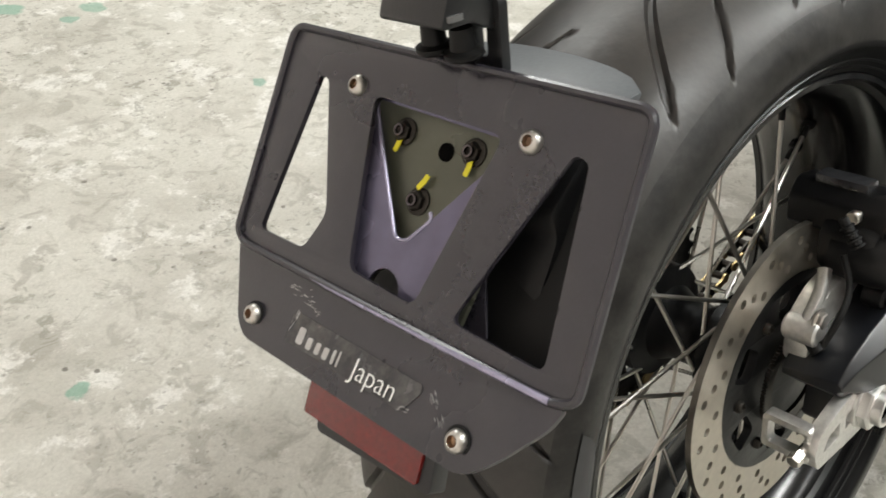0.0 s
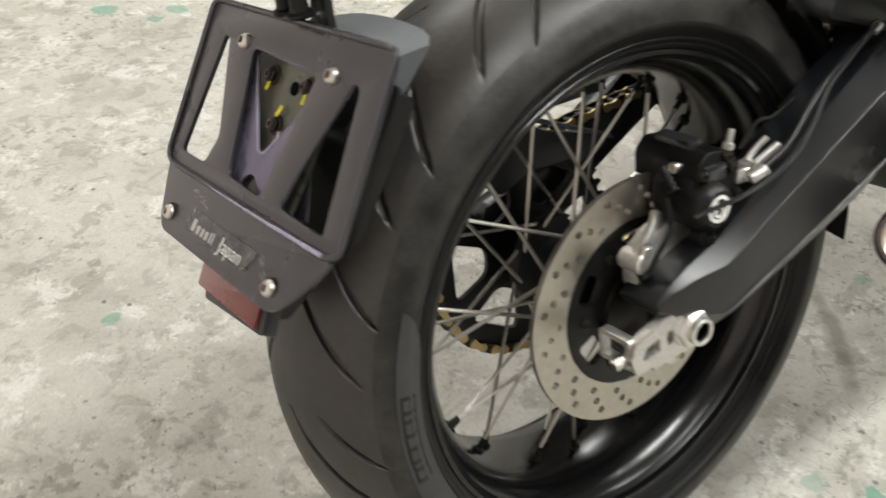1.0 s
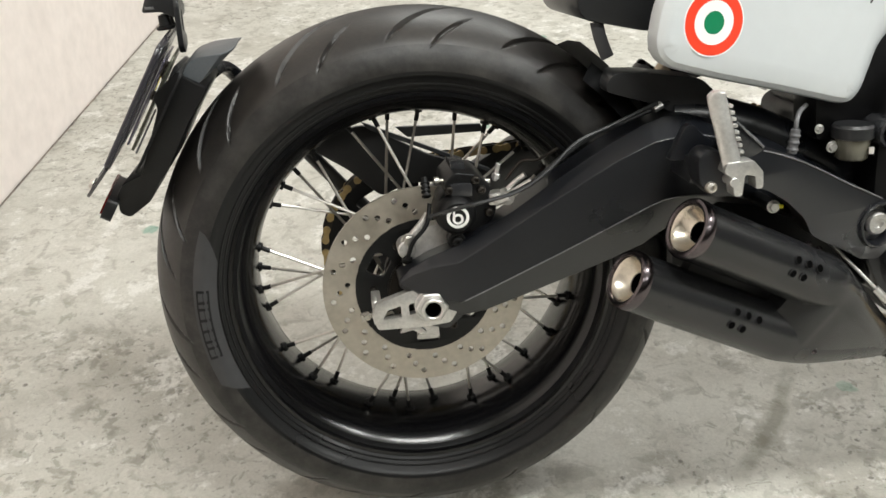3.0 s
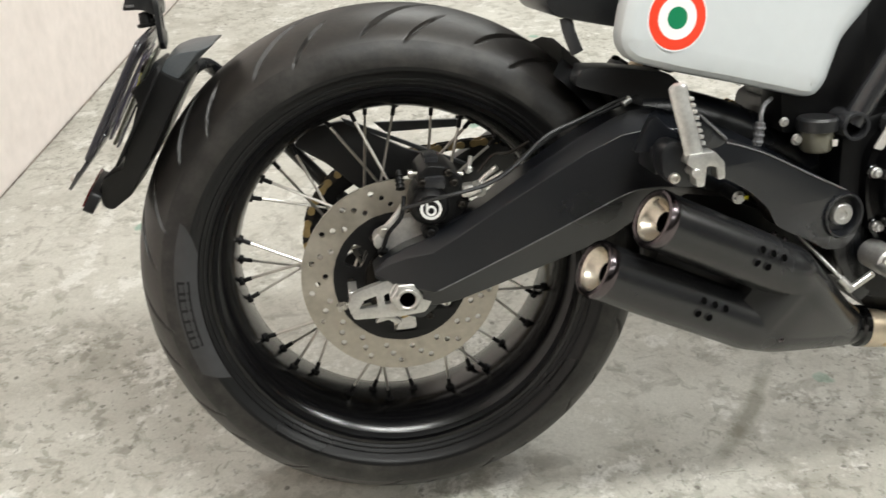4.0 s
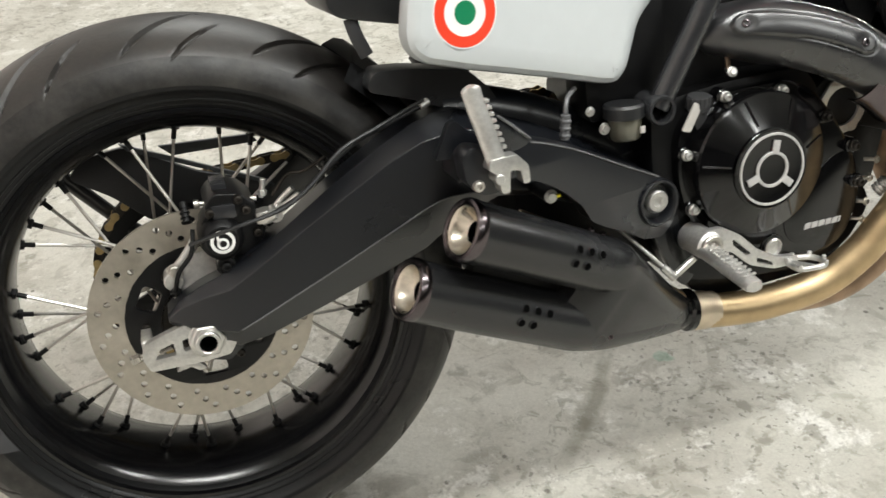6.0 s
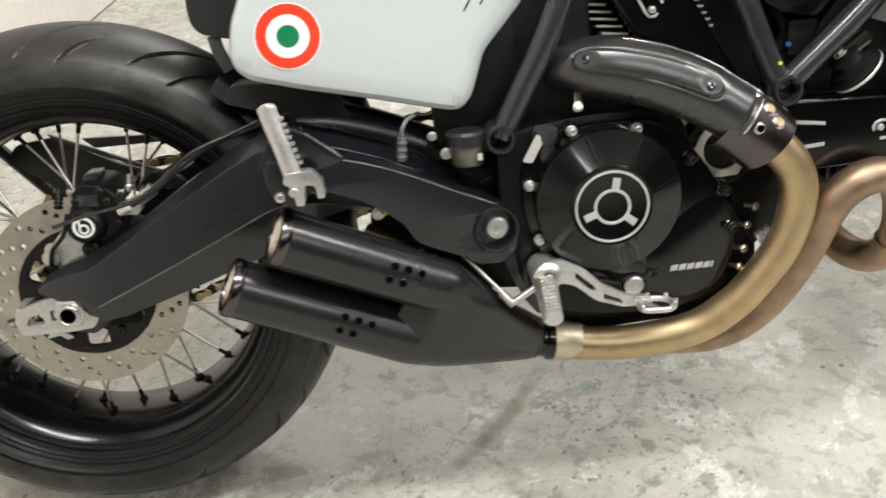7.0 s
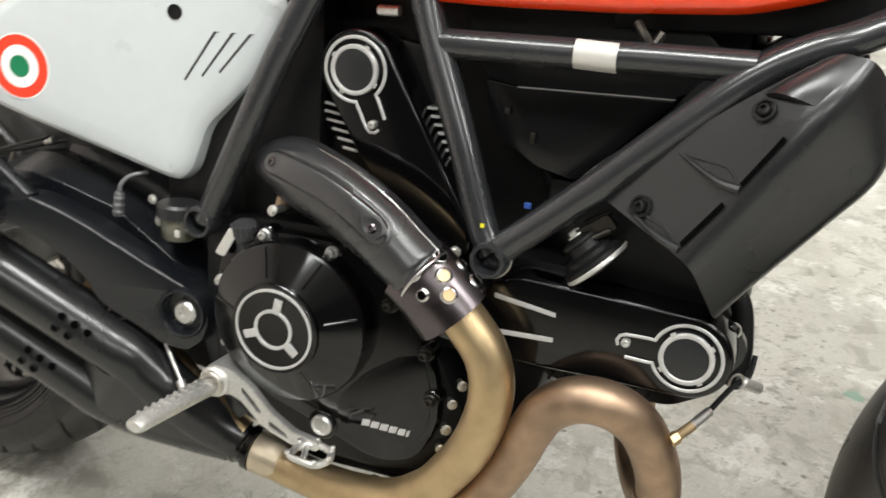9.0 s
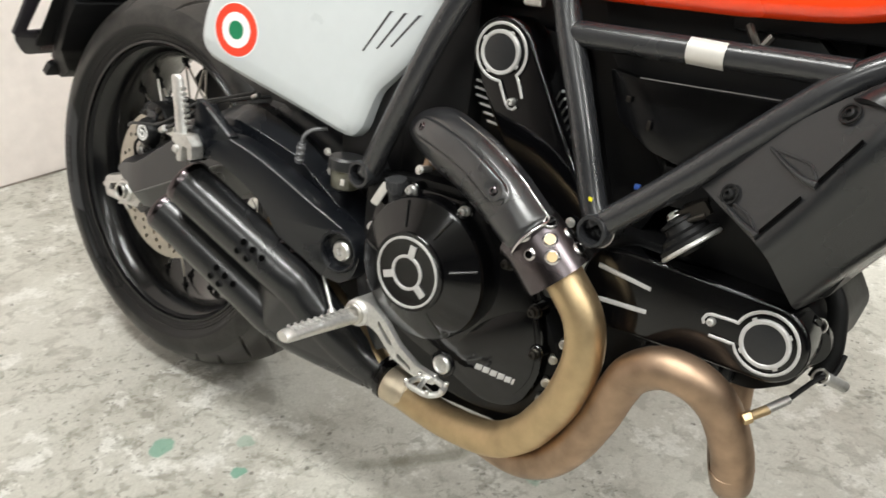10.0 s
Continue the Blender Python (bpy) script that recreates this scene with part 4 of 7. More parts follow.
# pillion footpeg, folded up
peg = part("pillion_peg", tube([(0.2605, -0.2485, 0.5785), (0.2640, -0.2485, 0.563), (0.2715, -0.250, 0.535), (0.2795, -0.252, 0.503)], lambda u: (0.0097 * min(1.0, 0.45 + 7 * u), 0.0058), 18, 6, squash=(1, 0, 0.25)), CAST, bike, "folded flat aluminium pillion footpeg with toothed edge")
for k in range(8):
    part("peg_tooth", block(0.2725 + 0.0150 * k / 8.0, 0.2768 + 0.0150 * k / 8.0, -0.2535, -0.2455, 0.562 - 0.0065 * k, 0.5655 - 0.0065 * k, 0.001), CAST, peg)
part("peg_clevis", join(prism(rounded([(0.268, 0.500), (0.271, 0.509), (0.297, 0.511), (0.308, 0.499), (0.309, 0.482), (0.3015, 0.481), (0.2995, 0.495), (0.2895, 0.4965), (0.2875, 0.475), (0.2795, 0.475), (0.2765, 0.494)], 0.0025), -0.260, -0.242, 0.002), rod((0.278, -0.263, 0.490), (0.278, -0.240, 0.490), 0.0048, 16)), CAST, peg)
part("peg_mount", join(prism(rounded([(0.250, 0.486), (0.248, 0.512), (0.258, 0.521), (0.285, 0.512), (0.296, 0.495), (0.285, 0.470), (0.265, 0.470)], 0.006), -0.243, -0.212, 0.005), block(0.252, 0.286, -0.214, -0.158, 0.478, 0.506, 0.004)), SATIN, peg, "black peg bracket")
part("mount_fin", prism(rounded([(0.236, 0.500), (0.253, 0.534), (0.260, 0.537), (0.272, 0.524), (0.306, 0.506), (0.300, 0.496)], 0.003), -0.196, -0.184, 0.002), SATIN, peg)
part("peg_bolt", join(button_screw((0.262, -0.244, 0.482), RIGHT, 0.006)), STEEL, peg)

peg.matrix_basis = Matrix.Translation((0.010, 0.003, 0.001))

# ---- exhaust ----
BOX = [((0.404, -0.1885, 0.3620), (0.358, -0.1770, 0.2965), 0.0120), ((0.432, -0.1810, 0.3440), (0.388, -0.1710, 0.2820), 0.0295), ((0.446, -0.1755, 0.3300), (0.404, -0.1670, 0.2755), 0.0312),
       ((0.466, -0.1680, 0.3090), (0.428, -0.1615, 0.2675), 0.0306), ((0.494, -0.1540, 0.2810), (0.464, -0.1520, 0.2590), 0.0285), ((0.520, -0.1390, 0.2570), (0.503, -0.1410, 0.2500), 0.0262), ((0.540, -0.1290, 0.2440), (0.532, -0.1310, 0.2430), 0.0245)]


def muffler(tip, k, r):
    """One slanting can: round at its mouth, running on into the shared collector."""
    tip, turn = Vector(tip), Vector(BOX[1][k])
    pts = [tip.lerp(turn, i / 10) for i in range(11)] + [Vector(q[k]) for q in BOX[2:]]
    radii = [(r, 0, 0)] * 11 + [(q[2] + 0.0006, 0, 0) for q in BOX[2:]]
    line_r = spline(radii, 4)
    return tube(pts, lambda u: line_r[min(int(round(u * (len(line_r) - 1))), len(line_r) - 1)].x, 40, 4, caps=False)


MUF = (("upper", (0.262, -0.2185, 0.433), (0.432, -0.182, 0.347), (0.512, -0.158, 0.272), 0.0325), ("lower", (0.202, -0.205, 0.3775), (0.375, -0.174, 0.287), (0.520, -0.148, 0.247), 0.0325))
exhaust = part("exhaust", join(*[muffler(a, k, r) for k, (_, a, b, c, r) in enumerate(MUF)]), CERAMIC, bike, "matt black twin muffler with bright tips", 60, True)


def fused_box():
    """The shared collector: an oblong section that closes round both cans and narrows to the neck."""
    e = Vector((0.62, -0.12, 0.775)).normalized()
    f = Vector((0.80, 0.26, -0.50)).normalized()
    m = e.cross(f).normalized()
    m = m if m.y < 0 else -m
    cols = [spline([q[k] for q in BOX], 5) for k in (0, 1)]
    rad = spline([(q[2], 0, 0) for q in BOX], 5)
    bm, rows = bmesh.new(), []
    for A0, B0, R0 in zip(cols[0], cols[1], rad):
        row = []
        for c0, a0 in ((A0, 0), (B0, 180)):
            for j in range(19):
                a = radians(a0 + 10 * j)
                row.append(bm.verts.new(c0 + m * R0.x * math.cos(a) + e * R0.x * math.sin(a)))
        rows.append(row)
    for ra, rb in zip(rows, rows[1:]):
        for j in range(len(ra)):
            k = (j + 1) % len(ra)
            bm.faces.new((ra[j], ra[k], rb[k], rb[j]))
    bm.faces.new(rows[0])
    bm.faces.new(rows[-1][::-1])
    return bm


part("collector_box", fused_box(), CERAMIC, exhaust, "", 50, True)
# near-black web that paints the shade in the gap between the cans
part("web", toe_in(prism(rounded([(0.266, 0.369), (0.278, 0.392), (0.450, 0.308), (0.430, 0.282)], 0.005), -0.200, -0.180, 0.003), 0.25, 0.22), RUBBER_DARK, exhaust, "", 38, True)
for _, a, b, c, r in MUF:
    a, d = Vector(a), (Vector(b) - Vector(a)).normalized()
    part("end_ring", lathe([(r - 0.002, 0.010), (r + 0.0008, 0.004), (r + 0.0008, -0.002), (r - 0.0008, -0.0055), (r - 0.0035, -0.0065), (r - 0.0062, -0.0055), (r - 0.0075, 0.0), (r - 0.0075, 0.012)], 48, a, d), DARK_CHROME, exhaust, "dark polished end ring", 38, True)
    part("muffler_tip", lathe([(r - 0.0072, -0.0035), (r - 0.0085, -0.0030), (r - 0.0110, 0.0010), (r - 0.0150, 0.0065), (r - 0.0195, 0.0105), (r - 0.0205, 0.0112), (r - 0.0208, 0.030)], 48, a, d), TIP_STEEL, exhaust, "bright steel muffler funnel", 38, True)
    part("tip_bore", lathe([(r - 0.0207, 0.0125), (r - 0.0208, 0.028), (0, 0.028)], 32, a, d), HOLE, exhaust, "", 38, True)
    # five small round holes pressed into the side
    side = Vector((0.2, -0.86, 0.12))
    side = (side - d * side.dot(d)).normalized()
    up = side.cross(d).normalized()
    up = up if up.z > 0 else -up
    for hx, hz in ((-0.016, 0.24), (0.0, 0.24), (0.016, 0.24), (-0.0175, -0.24), (-0.0015, -0.24)):
        out = (side * math.cos(hz) + up * math.sin(hz)).normalized()
        at = a + d * (0.139 + hx) + out * (r + 0.0004)
        part("vent_hole", lathe([(0, 0.0004), (0.0042, 0.0004), (0.0046, -0.0010)], 16, at, out), HOLE, exhaust, "", 38, True)
        part("hole_lip", ring(at - out * 0.0006, out, 0.0050, 0.0042, 0.0012, 18), CERAMIC, exhaust, "", 38, True)
for p, ax in (((0.462, -0.197, 0.306), RIGHT), ((0.425, -0.193, 0.264), RIGHT), ((0.412, -0.186, 0.392), (0, -0.6, 0.8)), ((0.426, -0.184, 0.384), (0, -0.6, 0.8))):
    part("shell_screw", button_screw(p, ax, 0.0036), DARK_CHROME, exhaust, "", 38, True)
NECK = (1, 0.05, -0.16)
part("collector_neck", lathe([(0.024, -0.02), (0.0245, 0.010), (0.0225, 0.012), (0.0225, 0.020), (0.0262, 0.023), (0.0262, 0.030), (0.021, 0.032)], 36, (0.533, -0.131, 0.244), NECK), GLOSS, exhaust, "", 38, True)
part("clamp_collar", lathe([(0.019, 0), (0.0240, 0.001), (0.0240, 0.022), (0.0228, 0.024), (0.0228, 0.034), (0.0205, 0.036)], 36, (0.563, -0.129, 0.2365), NECK), PALE_BRASS, exhaust, "pale steel clamp collar", 38, True)
H1 = [(0.555, -0.129, 0.238), (0.60, -0.129, 0.229), (0.663, -0.135, 0.2265), (0.735, -0.147, 0.241), (0.780, -0.158, 0.272), (0.806, -0.166, 0.304), (0.832, -0.176, 0.348), (0.846, -0.180, 0.399), (0.840, -0.182, 0.440), (0.815, -0.183, 0.472), (0.770, -0.182, 0.511), (0.705, -0.174, 0.5505), (0.648, -0.158, 0.567), (0.615, -0.138, 0.570), (0.603, -0.095, 0.572)]
part("header_pipe", tube(H1, 0.0212, 28, 10), BRONZE, exhaust, "golden bronze heat-tinted header pipe", 38, True)
H2 = [(0.70, -0.122, 0.222), (0.760, -0.130, 0.222), (0.803, -0.140, 0.242), (0.838, -0.150, 0.280), (0.867, -0.160, 0.333), (0.884, -0.167, 0.375), (0.900, -0.172, 0.402), (0.928, -0.175, 0.420), (0.958, -0.169, 0.417), (0.982, -0.153, 0.393), (0.997, -0.134, 0.350), (0.999, -0.112, 0.308), (0.990, -0.080, 0.284), (0.972, -0.045, 0.286), (0.955, -0.015, 0.315), (0.945, 0.0, 0.39)]
part("front_header_pipe", tube(H2, 0.0212, 28, 10), BRONZE_DULL, exhaust, "browned heat-tinted front header pipe", 38, True)
wd = Vector((0.06, 0.40, -0.90)).normalized()
wa = wd.orthogonal().normalized()
wb = wd.cross(wa)
part("weld_seam", tube([Vector((0.9985, -0.119, 0.320)) + (wa * math.cos(q) + wb * math.sin(q)) * 0.0214 for q in (2 * math.pi * i / 24 for i in range(24))], 0.0013, 6, 1, closed=True), BRONZE_DULL, exhaust, "", 38, True)
part("oxygen_sensor", join(rod((1.006, -0.154, 0.391), (1.012, -0.148, 0.395), 0.0062, 6), rod((1.011, -0.149, 0.395), (1.021, -0.131, 0.400), 0.0048, 14)), BRONZE, exhaust, "brass oxygen sensor", 38, True)
part("sensor_sleeve", rod((1.020, -0.133, 0.400), (1.032, -0.110, 0.408), 0.0046, 14), CAST, exhaust, "bright sensor sleeve", 38, True)
part("sensor_lead", tube([(1.031, -0.111, 0.407), (1.040, -0.100, 0.420), (1.049, -0.090, 0.431), (1.058, -0.075, 0.434), (1.060, -0.06, 0.45)], 0.0026, 8), RUBBER_DARK, exhaust, "", 38, True)
part("lead_plug", rod((1.052, -0.085, 0.432), (1.068, -0.062, 0.420), 0.006, 12), CAST, exhaust, "", 38, True)
part("lead_clip", tube([Vector((1.049, -0.090, 0.432)) + Vector((0.006 * math.cos(q), 0.004 * math.cos(q), 0.0085 * math.sin(q))) for q in (2 * math.pi * i / 14 for i in range(14))], 0.0014, 6, 1, closed=True), STEEL, exhaust, "bright wire clip", 38, True)

# heat shield over the rear header: a curved trough that follows the pipe, with a pressed panel and a pierced foot
def trough(line, half, lift, roll=0.0, a0=-95, a1=95, segs=40, per=8, press=None):
    """A bent cover swept along a line: half its width, its bulge, and a pressed relief over u and the angle."""
    pts = spline(line, per)
    k = len(pts)
    rows = []
    for i, p in enumerate(pts):
        d = (pts[min(i + 1, k - 1)] - pts[max(i - 1, 0)]).normalized()
        o = Vector((0, -1, 0))
        o = (o - d * o.dot(d)).normalized()
        up = o.cross(d)
        up = up if up.z > 0 else -up
        o, up = o * math.cos(roll) + up * math.sin(roll), up * math.cos(roll) - o * math.sin(roll)
        u = i / (k - 1)
        row = []
        for j in range(segs + 1):
            a = a0 + (a1 - a0) * j / segs
            h = press(u, a) if press else 0.0
            row.append(p + o * (lift(u) + h) * math.cos(radians(a)) + up * (half(u) + h) * math.sin(radians(a)))
        rows.append(row)
    return rows


def trough_mesh(rows, thick=0.0022):
    """The swept rows as a shell whose outer face lies on them."""
    front = min(p.y for row in rows for p in row)
    for t in (thick, -thick):
        bm = bmesh.new()
        grid = [[bm.verts.new(p) for p in row] for row in rows]
        for ra, rb in zip(grid, grid[1:]):
            for j in range(len(ra) - 1):
                bm.faces.new((ra[j], ra[j + 1], rb[j + 1], rb[j]))
        bmesh.ops.recalc_face_normals(bm, faces=bm.faces[:])
        bmesh.ops.solidify(bm, geom=bm.faces[:], thickness=t)
        if min(v.co.y for v in bm.verts) > front - thick * 0.3:
            break
    return bm


def ramp(x, a, b):
    """0 below a, 1 above b, smooth between."""
    q = min(1.0, max(0.0, (x - a) / (b - a)))
    return q * q * (3 - 2 * q)


SH = [(0.592, -0.1208, 0.5726), (0.610, -0.1401, 0.5728), (0.640, -0.1574, 0.5689), (0.680, -0.1686, 0.559), (0.720, -0.1781, 0.543), (0.752, -0.1827, 0.5239), (0.778, -0.1862, 0.5069)]
sh_half = lambda u: (0.0255 + 0.0100 * ramp(u, 0.0, 0.36) - 0.0038 * ramp(u, 0.55, 1.0)) * (0.55 + 0.45 * math.sqrt(min(1.0, u / 0.07)))
sh_lift = lambda u: (0.0385 - 0.0074 * ramp(u, 0.0, 0.5) + 0.0028 * ramp(u, 0.5, 1.0)) * (0.72 + 0.28 * math.sqrt(min(1.0, u / 0.07)))
SH_A, SH_B = (0.245, 20.0), (0.715, 22.0)      # the two screws: along the shield, and degrees round it


def sh_press(u, a):
    """The long raised panel round the two screws, its sunk outline, and the crease before the lower lip."""
    q = min(1.0, max(0.0, (u - SH_A[0]) / (SH_B[0] - SH_A[0])))
    du = (u - SH_A[0] - q * (SH_B[0] - SH_A[0])) * 205
    da = (a - SH_A[1] - q * (SH_B[1] - SH_A[1])) * 0.60
    r = math.hypot(du, da)
    h = 0.0032 * (1 - ramp(r, 10.4, 12.2)) - 0.0014 * math.exp(-((r - 13.2) / 1.1) ** 2)
    h -= 0.0017 * (math.exp(-(math.hypot(u - SH_A[0], (a - SH_A[1]) / 340) / 0.036) ** 4) + math.exp(-(math.hypot(u - SH_B[0], (a - SH_B[1]) / 340) / 0.036) ** 4))
    return h - 0.0030 * math.exp(-((u - 0.962) / 0.014) ** 2) * ramp(a, -70, -30)


shield = part("heat_shield", trough_mesh(trough(SH, sh_half, sh_lift, -0.05, -95, 95, 72, 16, sh_press)), SHIELD, exhaust, "satin black pressed exhaust heat shield", 70, True)


def on_shield(u, a, out=0.0):
    """A place on the shield's outer face: u along it, a degrees round it."""
    rows = SHIELD_ROWS
    i = min(max(u, 0.0), 1.0) * (len(rows) - 1)
    j = (a + 95) / 190 * 38
    p = rows[min(int(i + 0.5), len(rows) - 1)][min(max(int(j + 0.5), 0), 38)]
    c = spline(SH, 32)[min(int(i + 0.5), len(rows) - 1)]
    return p + (p - c).normalized() * out


SHIELD_ROWS = trough(SH, sh_half, sh_lift, -0.05, -95, 95, 38, 32)
for u, a in (SH_A, SH_B):
    p = on_shield(u, a)
    nrm = (p - spline(SH, 32)[int(u * 192 + 0.5)]).normalized()
    part("shield_screw", join(button_screw(p + nrm * 0.0005, nrm, 0.0050), ring(p - nrm * 0.0005, nrm, 0.0082, 0.0064, 0.0012, 24)), DARK_CHROME, exhaust, "", 38, True)
# bright metal along the lip paints its edge highlight
part("shield_lip", tube([on_shield(u, 74, 0.0002) for u in np.linspace(0.36, 0.97, 14)] + [on_shield(1.0, a, 0.0004) for a in np.linspace(66, -26, 11)], lambda u: 0.0006 + 0.0010 * min(1.0, 1.6 * u), 8, 2), CHROME_RIM, exhaust, "shield lip with its edge highlight in bright metal", 60, True)
part("shield_nut", join(flanged_bolt((0.599, -0.1645, 0.531), (-0.1, -0.9, 0.3), 0.0042), rod((0.603, -0.150, 0.532), (0.599, -0.1645, 0.531), 0.0042, 12)), CAST, exhaust, "", 38, True)
part("shield_stay", tube([(0.606, -0.142, 0.558), (0.603, -0.148, 0.545), (0.602, -0.152, 0.532)], lambda u: (0.0075, 0.0028), 8, 4), BRONZE_DULL, exhaust, "browned shield stay", 60, True)
FT = [(0.758, -0.183, 0.5120), (0.7755, -0.183, 0.501), (0.7915, -0.184, 0.488), (0.8055, -0.184, 0.475)]
FOOT = trough(FT, lambda u: 0.0378 + 0.0005 * u, lambda u: 0.0305, 0.0, -95, 100, 40, 8)
for row in FOOT:
    for j, p in enumerate(row):
        q = (j / 40 - 0.62) / 0.6
        p += Vector((0.66, 0, -0.75)) * 0.006 * (FOOT.index(row) / (len(FOOT) - 1)) * (1 - 1.8 * q * q)
foot = part("shield_foot", trough_mesh(FOOT), DARK_CHROME, exhaust, "dark chromed pierced shield foot", 60, True)
for fx, fz in ((0.7735, 0.516), (0.792, 0.531), (0.812, 0.528), (0.800, 0.5175), (0.8265, 0.515), (0.785, 0.499), (0.808, 0.5025)):
    row, j = min(((i, j) for i in range(len(FOOT)) for j in range(6, 40)), key=lambda k: (FOOT[k[0]][k[1]].x - fx) ** 2 + (FOOT[k[0]][k[1]].z - fz) ** 2)
    p, q = FOOT[row][j], FOOT[row][j + 1] - FOOT[row][j - 1]
    nrm = q.cross(FOOT[min(row + 1, len(FOOT) - 1)][j] - FOOT[max(row - 1, 0)][j]).normalized()
    nrm = nrm if nrm.y < 0 else -nrm
    at = Vector((fx, p.y, fz)) - nrm * nrm.dot(Vector((fx, p.y, fz)) - p)
    hr = 0.0040 if (fx, fz) in ((0.812, 0.528), (0.785, 0.499)) else 0.0053
    part("foot_hole", lathe([(0, 0.0009), (hr, 0.0009), (hr + 0.0002, -0.001)], 18, at, nrm), BRONZE if (fx, fz) in ((0.808, 0.5025), (0.800, 0.5175)) else HOLE, exhaust, "", 38, True)
    part("hole_rim", lathe([(hr - 0.0001, 0.0006), (hr + 0.0002, 0.0019), (hr + 0.0010, 0.0017), (hr + 0.0027, -0.0002)], 20, at, nrm), CHROME_RIM, exhaust, "", 38, True)

# ---- engine ----
CASE = [(0.505, 0.500), (0.535, 0.512), (0.60, 0.520), (0.70, 0.522), (0.722, 0.502), (0.733, 0.455), (0.768, 0.410), (0.812, 0.335), (0.775, 0.284), (0.70, 0.268), (0.62, 0.272), (0.545, 0.288), (0.515, 0.330), (0.505, 0.430)]
engine = part("engine", prism(rounded(CASE, 0.02), -0.150, 0.150, 0.008), DEEP, bike, "gloss black twin-cylinder engine")
COVER = [(0.530, 0.470), (0.550, 0.500), (0.60, 0.512), (0.680, 0.512), (0.712, 0.492), (0.744, 0.450), (0.770, 0.405), (0.780, 0.350), (0.758, 0.300), (0.715, 0.287), (0.650, 0.310), (0.585, 0.330), (0.545, 0.365), (0.530, 0.415)]
part("sump", prism(rounded([(0.55, 0.31), (0.57, 0.258), (0.62, 0.240), (0.77, 0.246), (0.82, 0.30), (0.82, 0.36)], 0.012), -0.118, 0.12, 0.006), DEEP, engine, "black oil sump")
part("side_cover", prism(rounded(COVER, 0.02), -0.164, -0.145, 0.005), GLOSS, engine, "gloss black crankcase side cover")
part("lower_cover", prism(rounded([(0.668, 0.345), (0.700, 0.385), (0.735, 0.410), (0.758, 0.416), (0.768, 0.385), (0.770, 0.345), (0.752, 0.312), (0.715, 0.302), (0.676, 0.315)], 0.014), -0.1652, -0.160, 0.0008), GLOSS, engine)
CL = Vector((0.631, 0, 0.428))


part("clutch_cover", lathe([(0.083, 0.0), (0.083, 0.034), (0.0815, 0.037), (0.0785, 0.0385), (0.047, 0.0520), (0.045, 0.0530), (0, 0.0530)], 54, (0.6235, -0.150, 0.4268), RIGHT), GLOSS, engine, "domed gloss black clutch cover", 25)
part("clutch_face", lathe([(0.046, -0.006), (0.046, 0.0015), (0.0455, 0.002), (0.041, 0.002)], 60, (0.6215, -0.2045, 0.4265), RIGHT), GLOSS, engine)
part("clutch_plate", lathe([(0.046, -0.02), (0.046, 0.0), (0.044, 0.003), (0.038, 0.002), (0, 0.002)], 60, (0.6215, -0.2045, 0.4265), RIGHT), GLOSS, engine)
part("clutch_ring", ring((0.6215, -0.207, 0.4265), RIGHT, 0.0413, 0.0386, 0.0018, 72), SILVER_PRINT, engine, "machined silver clutch ring")
part("clutch_hub_ring", ring((0.6215, -0.207, 0.4265), RIGHT, 0.0205, 0.0172, 0.0022, 48), SILVER_PRINT, engine)
for a in (80, 200, 320):
    u = Vector((math.cos(radians(a)), 0, math.sin(radians(a))))
    v = Vector((-u.z, 0, u.x))
    c0 = Vector((0.6215, -0.2072, 0.4265))
    pts = [c0 + u * r + v * w for r, w in ((0.019, -0.0042), (0.033, -0.0042), (0.033, 0.0042), (0.019, 0.0042))]
    part("clutch_spoke", prism([(p.x, p.z) for p in pts], -0.2092, -0.2070, 0.0006), SILVER_PRINT, engine)
for a, r0, r1 in ((108, 0.050, 0.078), (62, 0.050, 0.078), (15, 0.050, 0.078), (-60, 0.050, 0.078), (172, 0.050, 0.078)):
    u = Vector((math.cos(radians(a)), 0, math.sin(radians(a))))
    part("cover_rib", tube([CL + u * r + Vector((-0.0075, -0.1885 - (0.0785 - r) * 0.43, 0)) for r in (r0, r0 * 0.5 + r1 * 0.5, r1)], 0.0014, 8, 2), GLOSS, engine)
for p in ((0.587, 0.507), (0.660, 0.503), (0.538, 0.449), (0.546, 0.384), (0.722, 0.462), (0.762, 0.420), (0.771, 0.374)):
    part("cover_screw", join(rod((p[0], -0.166, p[1]), (p[0], -0.172, p[1]), 0.0064, 18), button_screw((p[0], -0.1735, p[1]), RIGHT, 0.0052)), CAST if p[0] < 0.70 else CHAIN_DARK, engine, "bright cover screw" if p[0] < 0.70 else "dark cover screw")
for x, z in ((0.587, 0.507), (0.660, 0.503), (0.538, 0.449), (0.546, 0.384), (0.722, 0.462), (0.762, 0.420), (0.771, 0.374)):
    part("screw_boss", rod((x, -0.15, z), (x, -0.168, z), 0.0090, 18), GLOSS, engine)
part("sight_glass", lathe([(0.0115, -0.012), (0.0115, 0.002), (0.0095, 0.004), (0.0085, 0.001), (0, 0.001)], 28, (0.655, -0.166, 0.313), RIGHT), CAST, engine, "round oil sight glass")
part("sight_ring", ring((0.655, -0.158, 0.313), RIGHT, 0.0160, 0.0118, 0.008, 32), GLOSS, engine)
x = 0.6985
for w in (0.0085, 0.0085, 0.0085, 0.0080, 0.0075, 0.0030):
    part("emblem_bar", prism([(x, 0.3255), (x + w, 0.3265), (x + w + 0.0015, 0.3335), (x + 0.0015, 0.3325)], -0.1664, -0.1650, 0.0003), SILVER_PRINT, engine)
    x += w + 0.0014
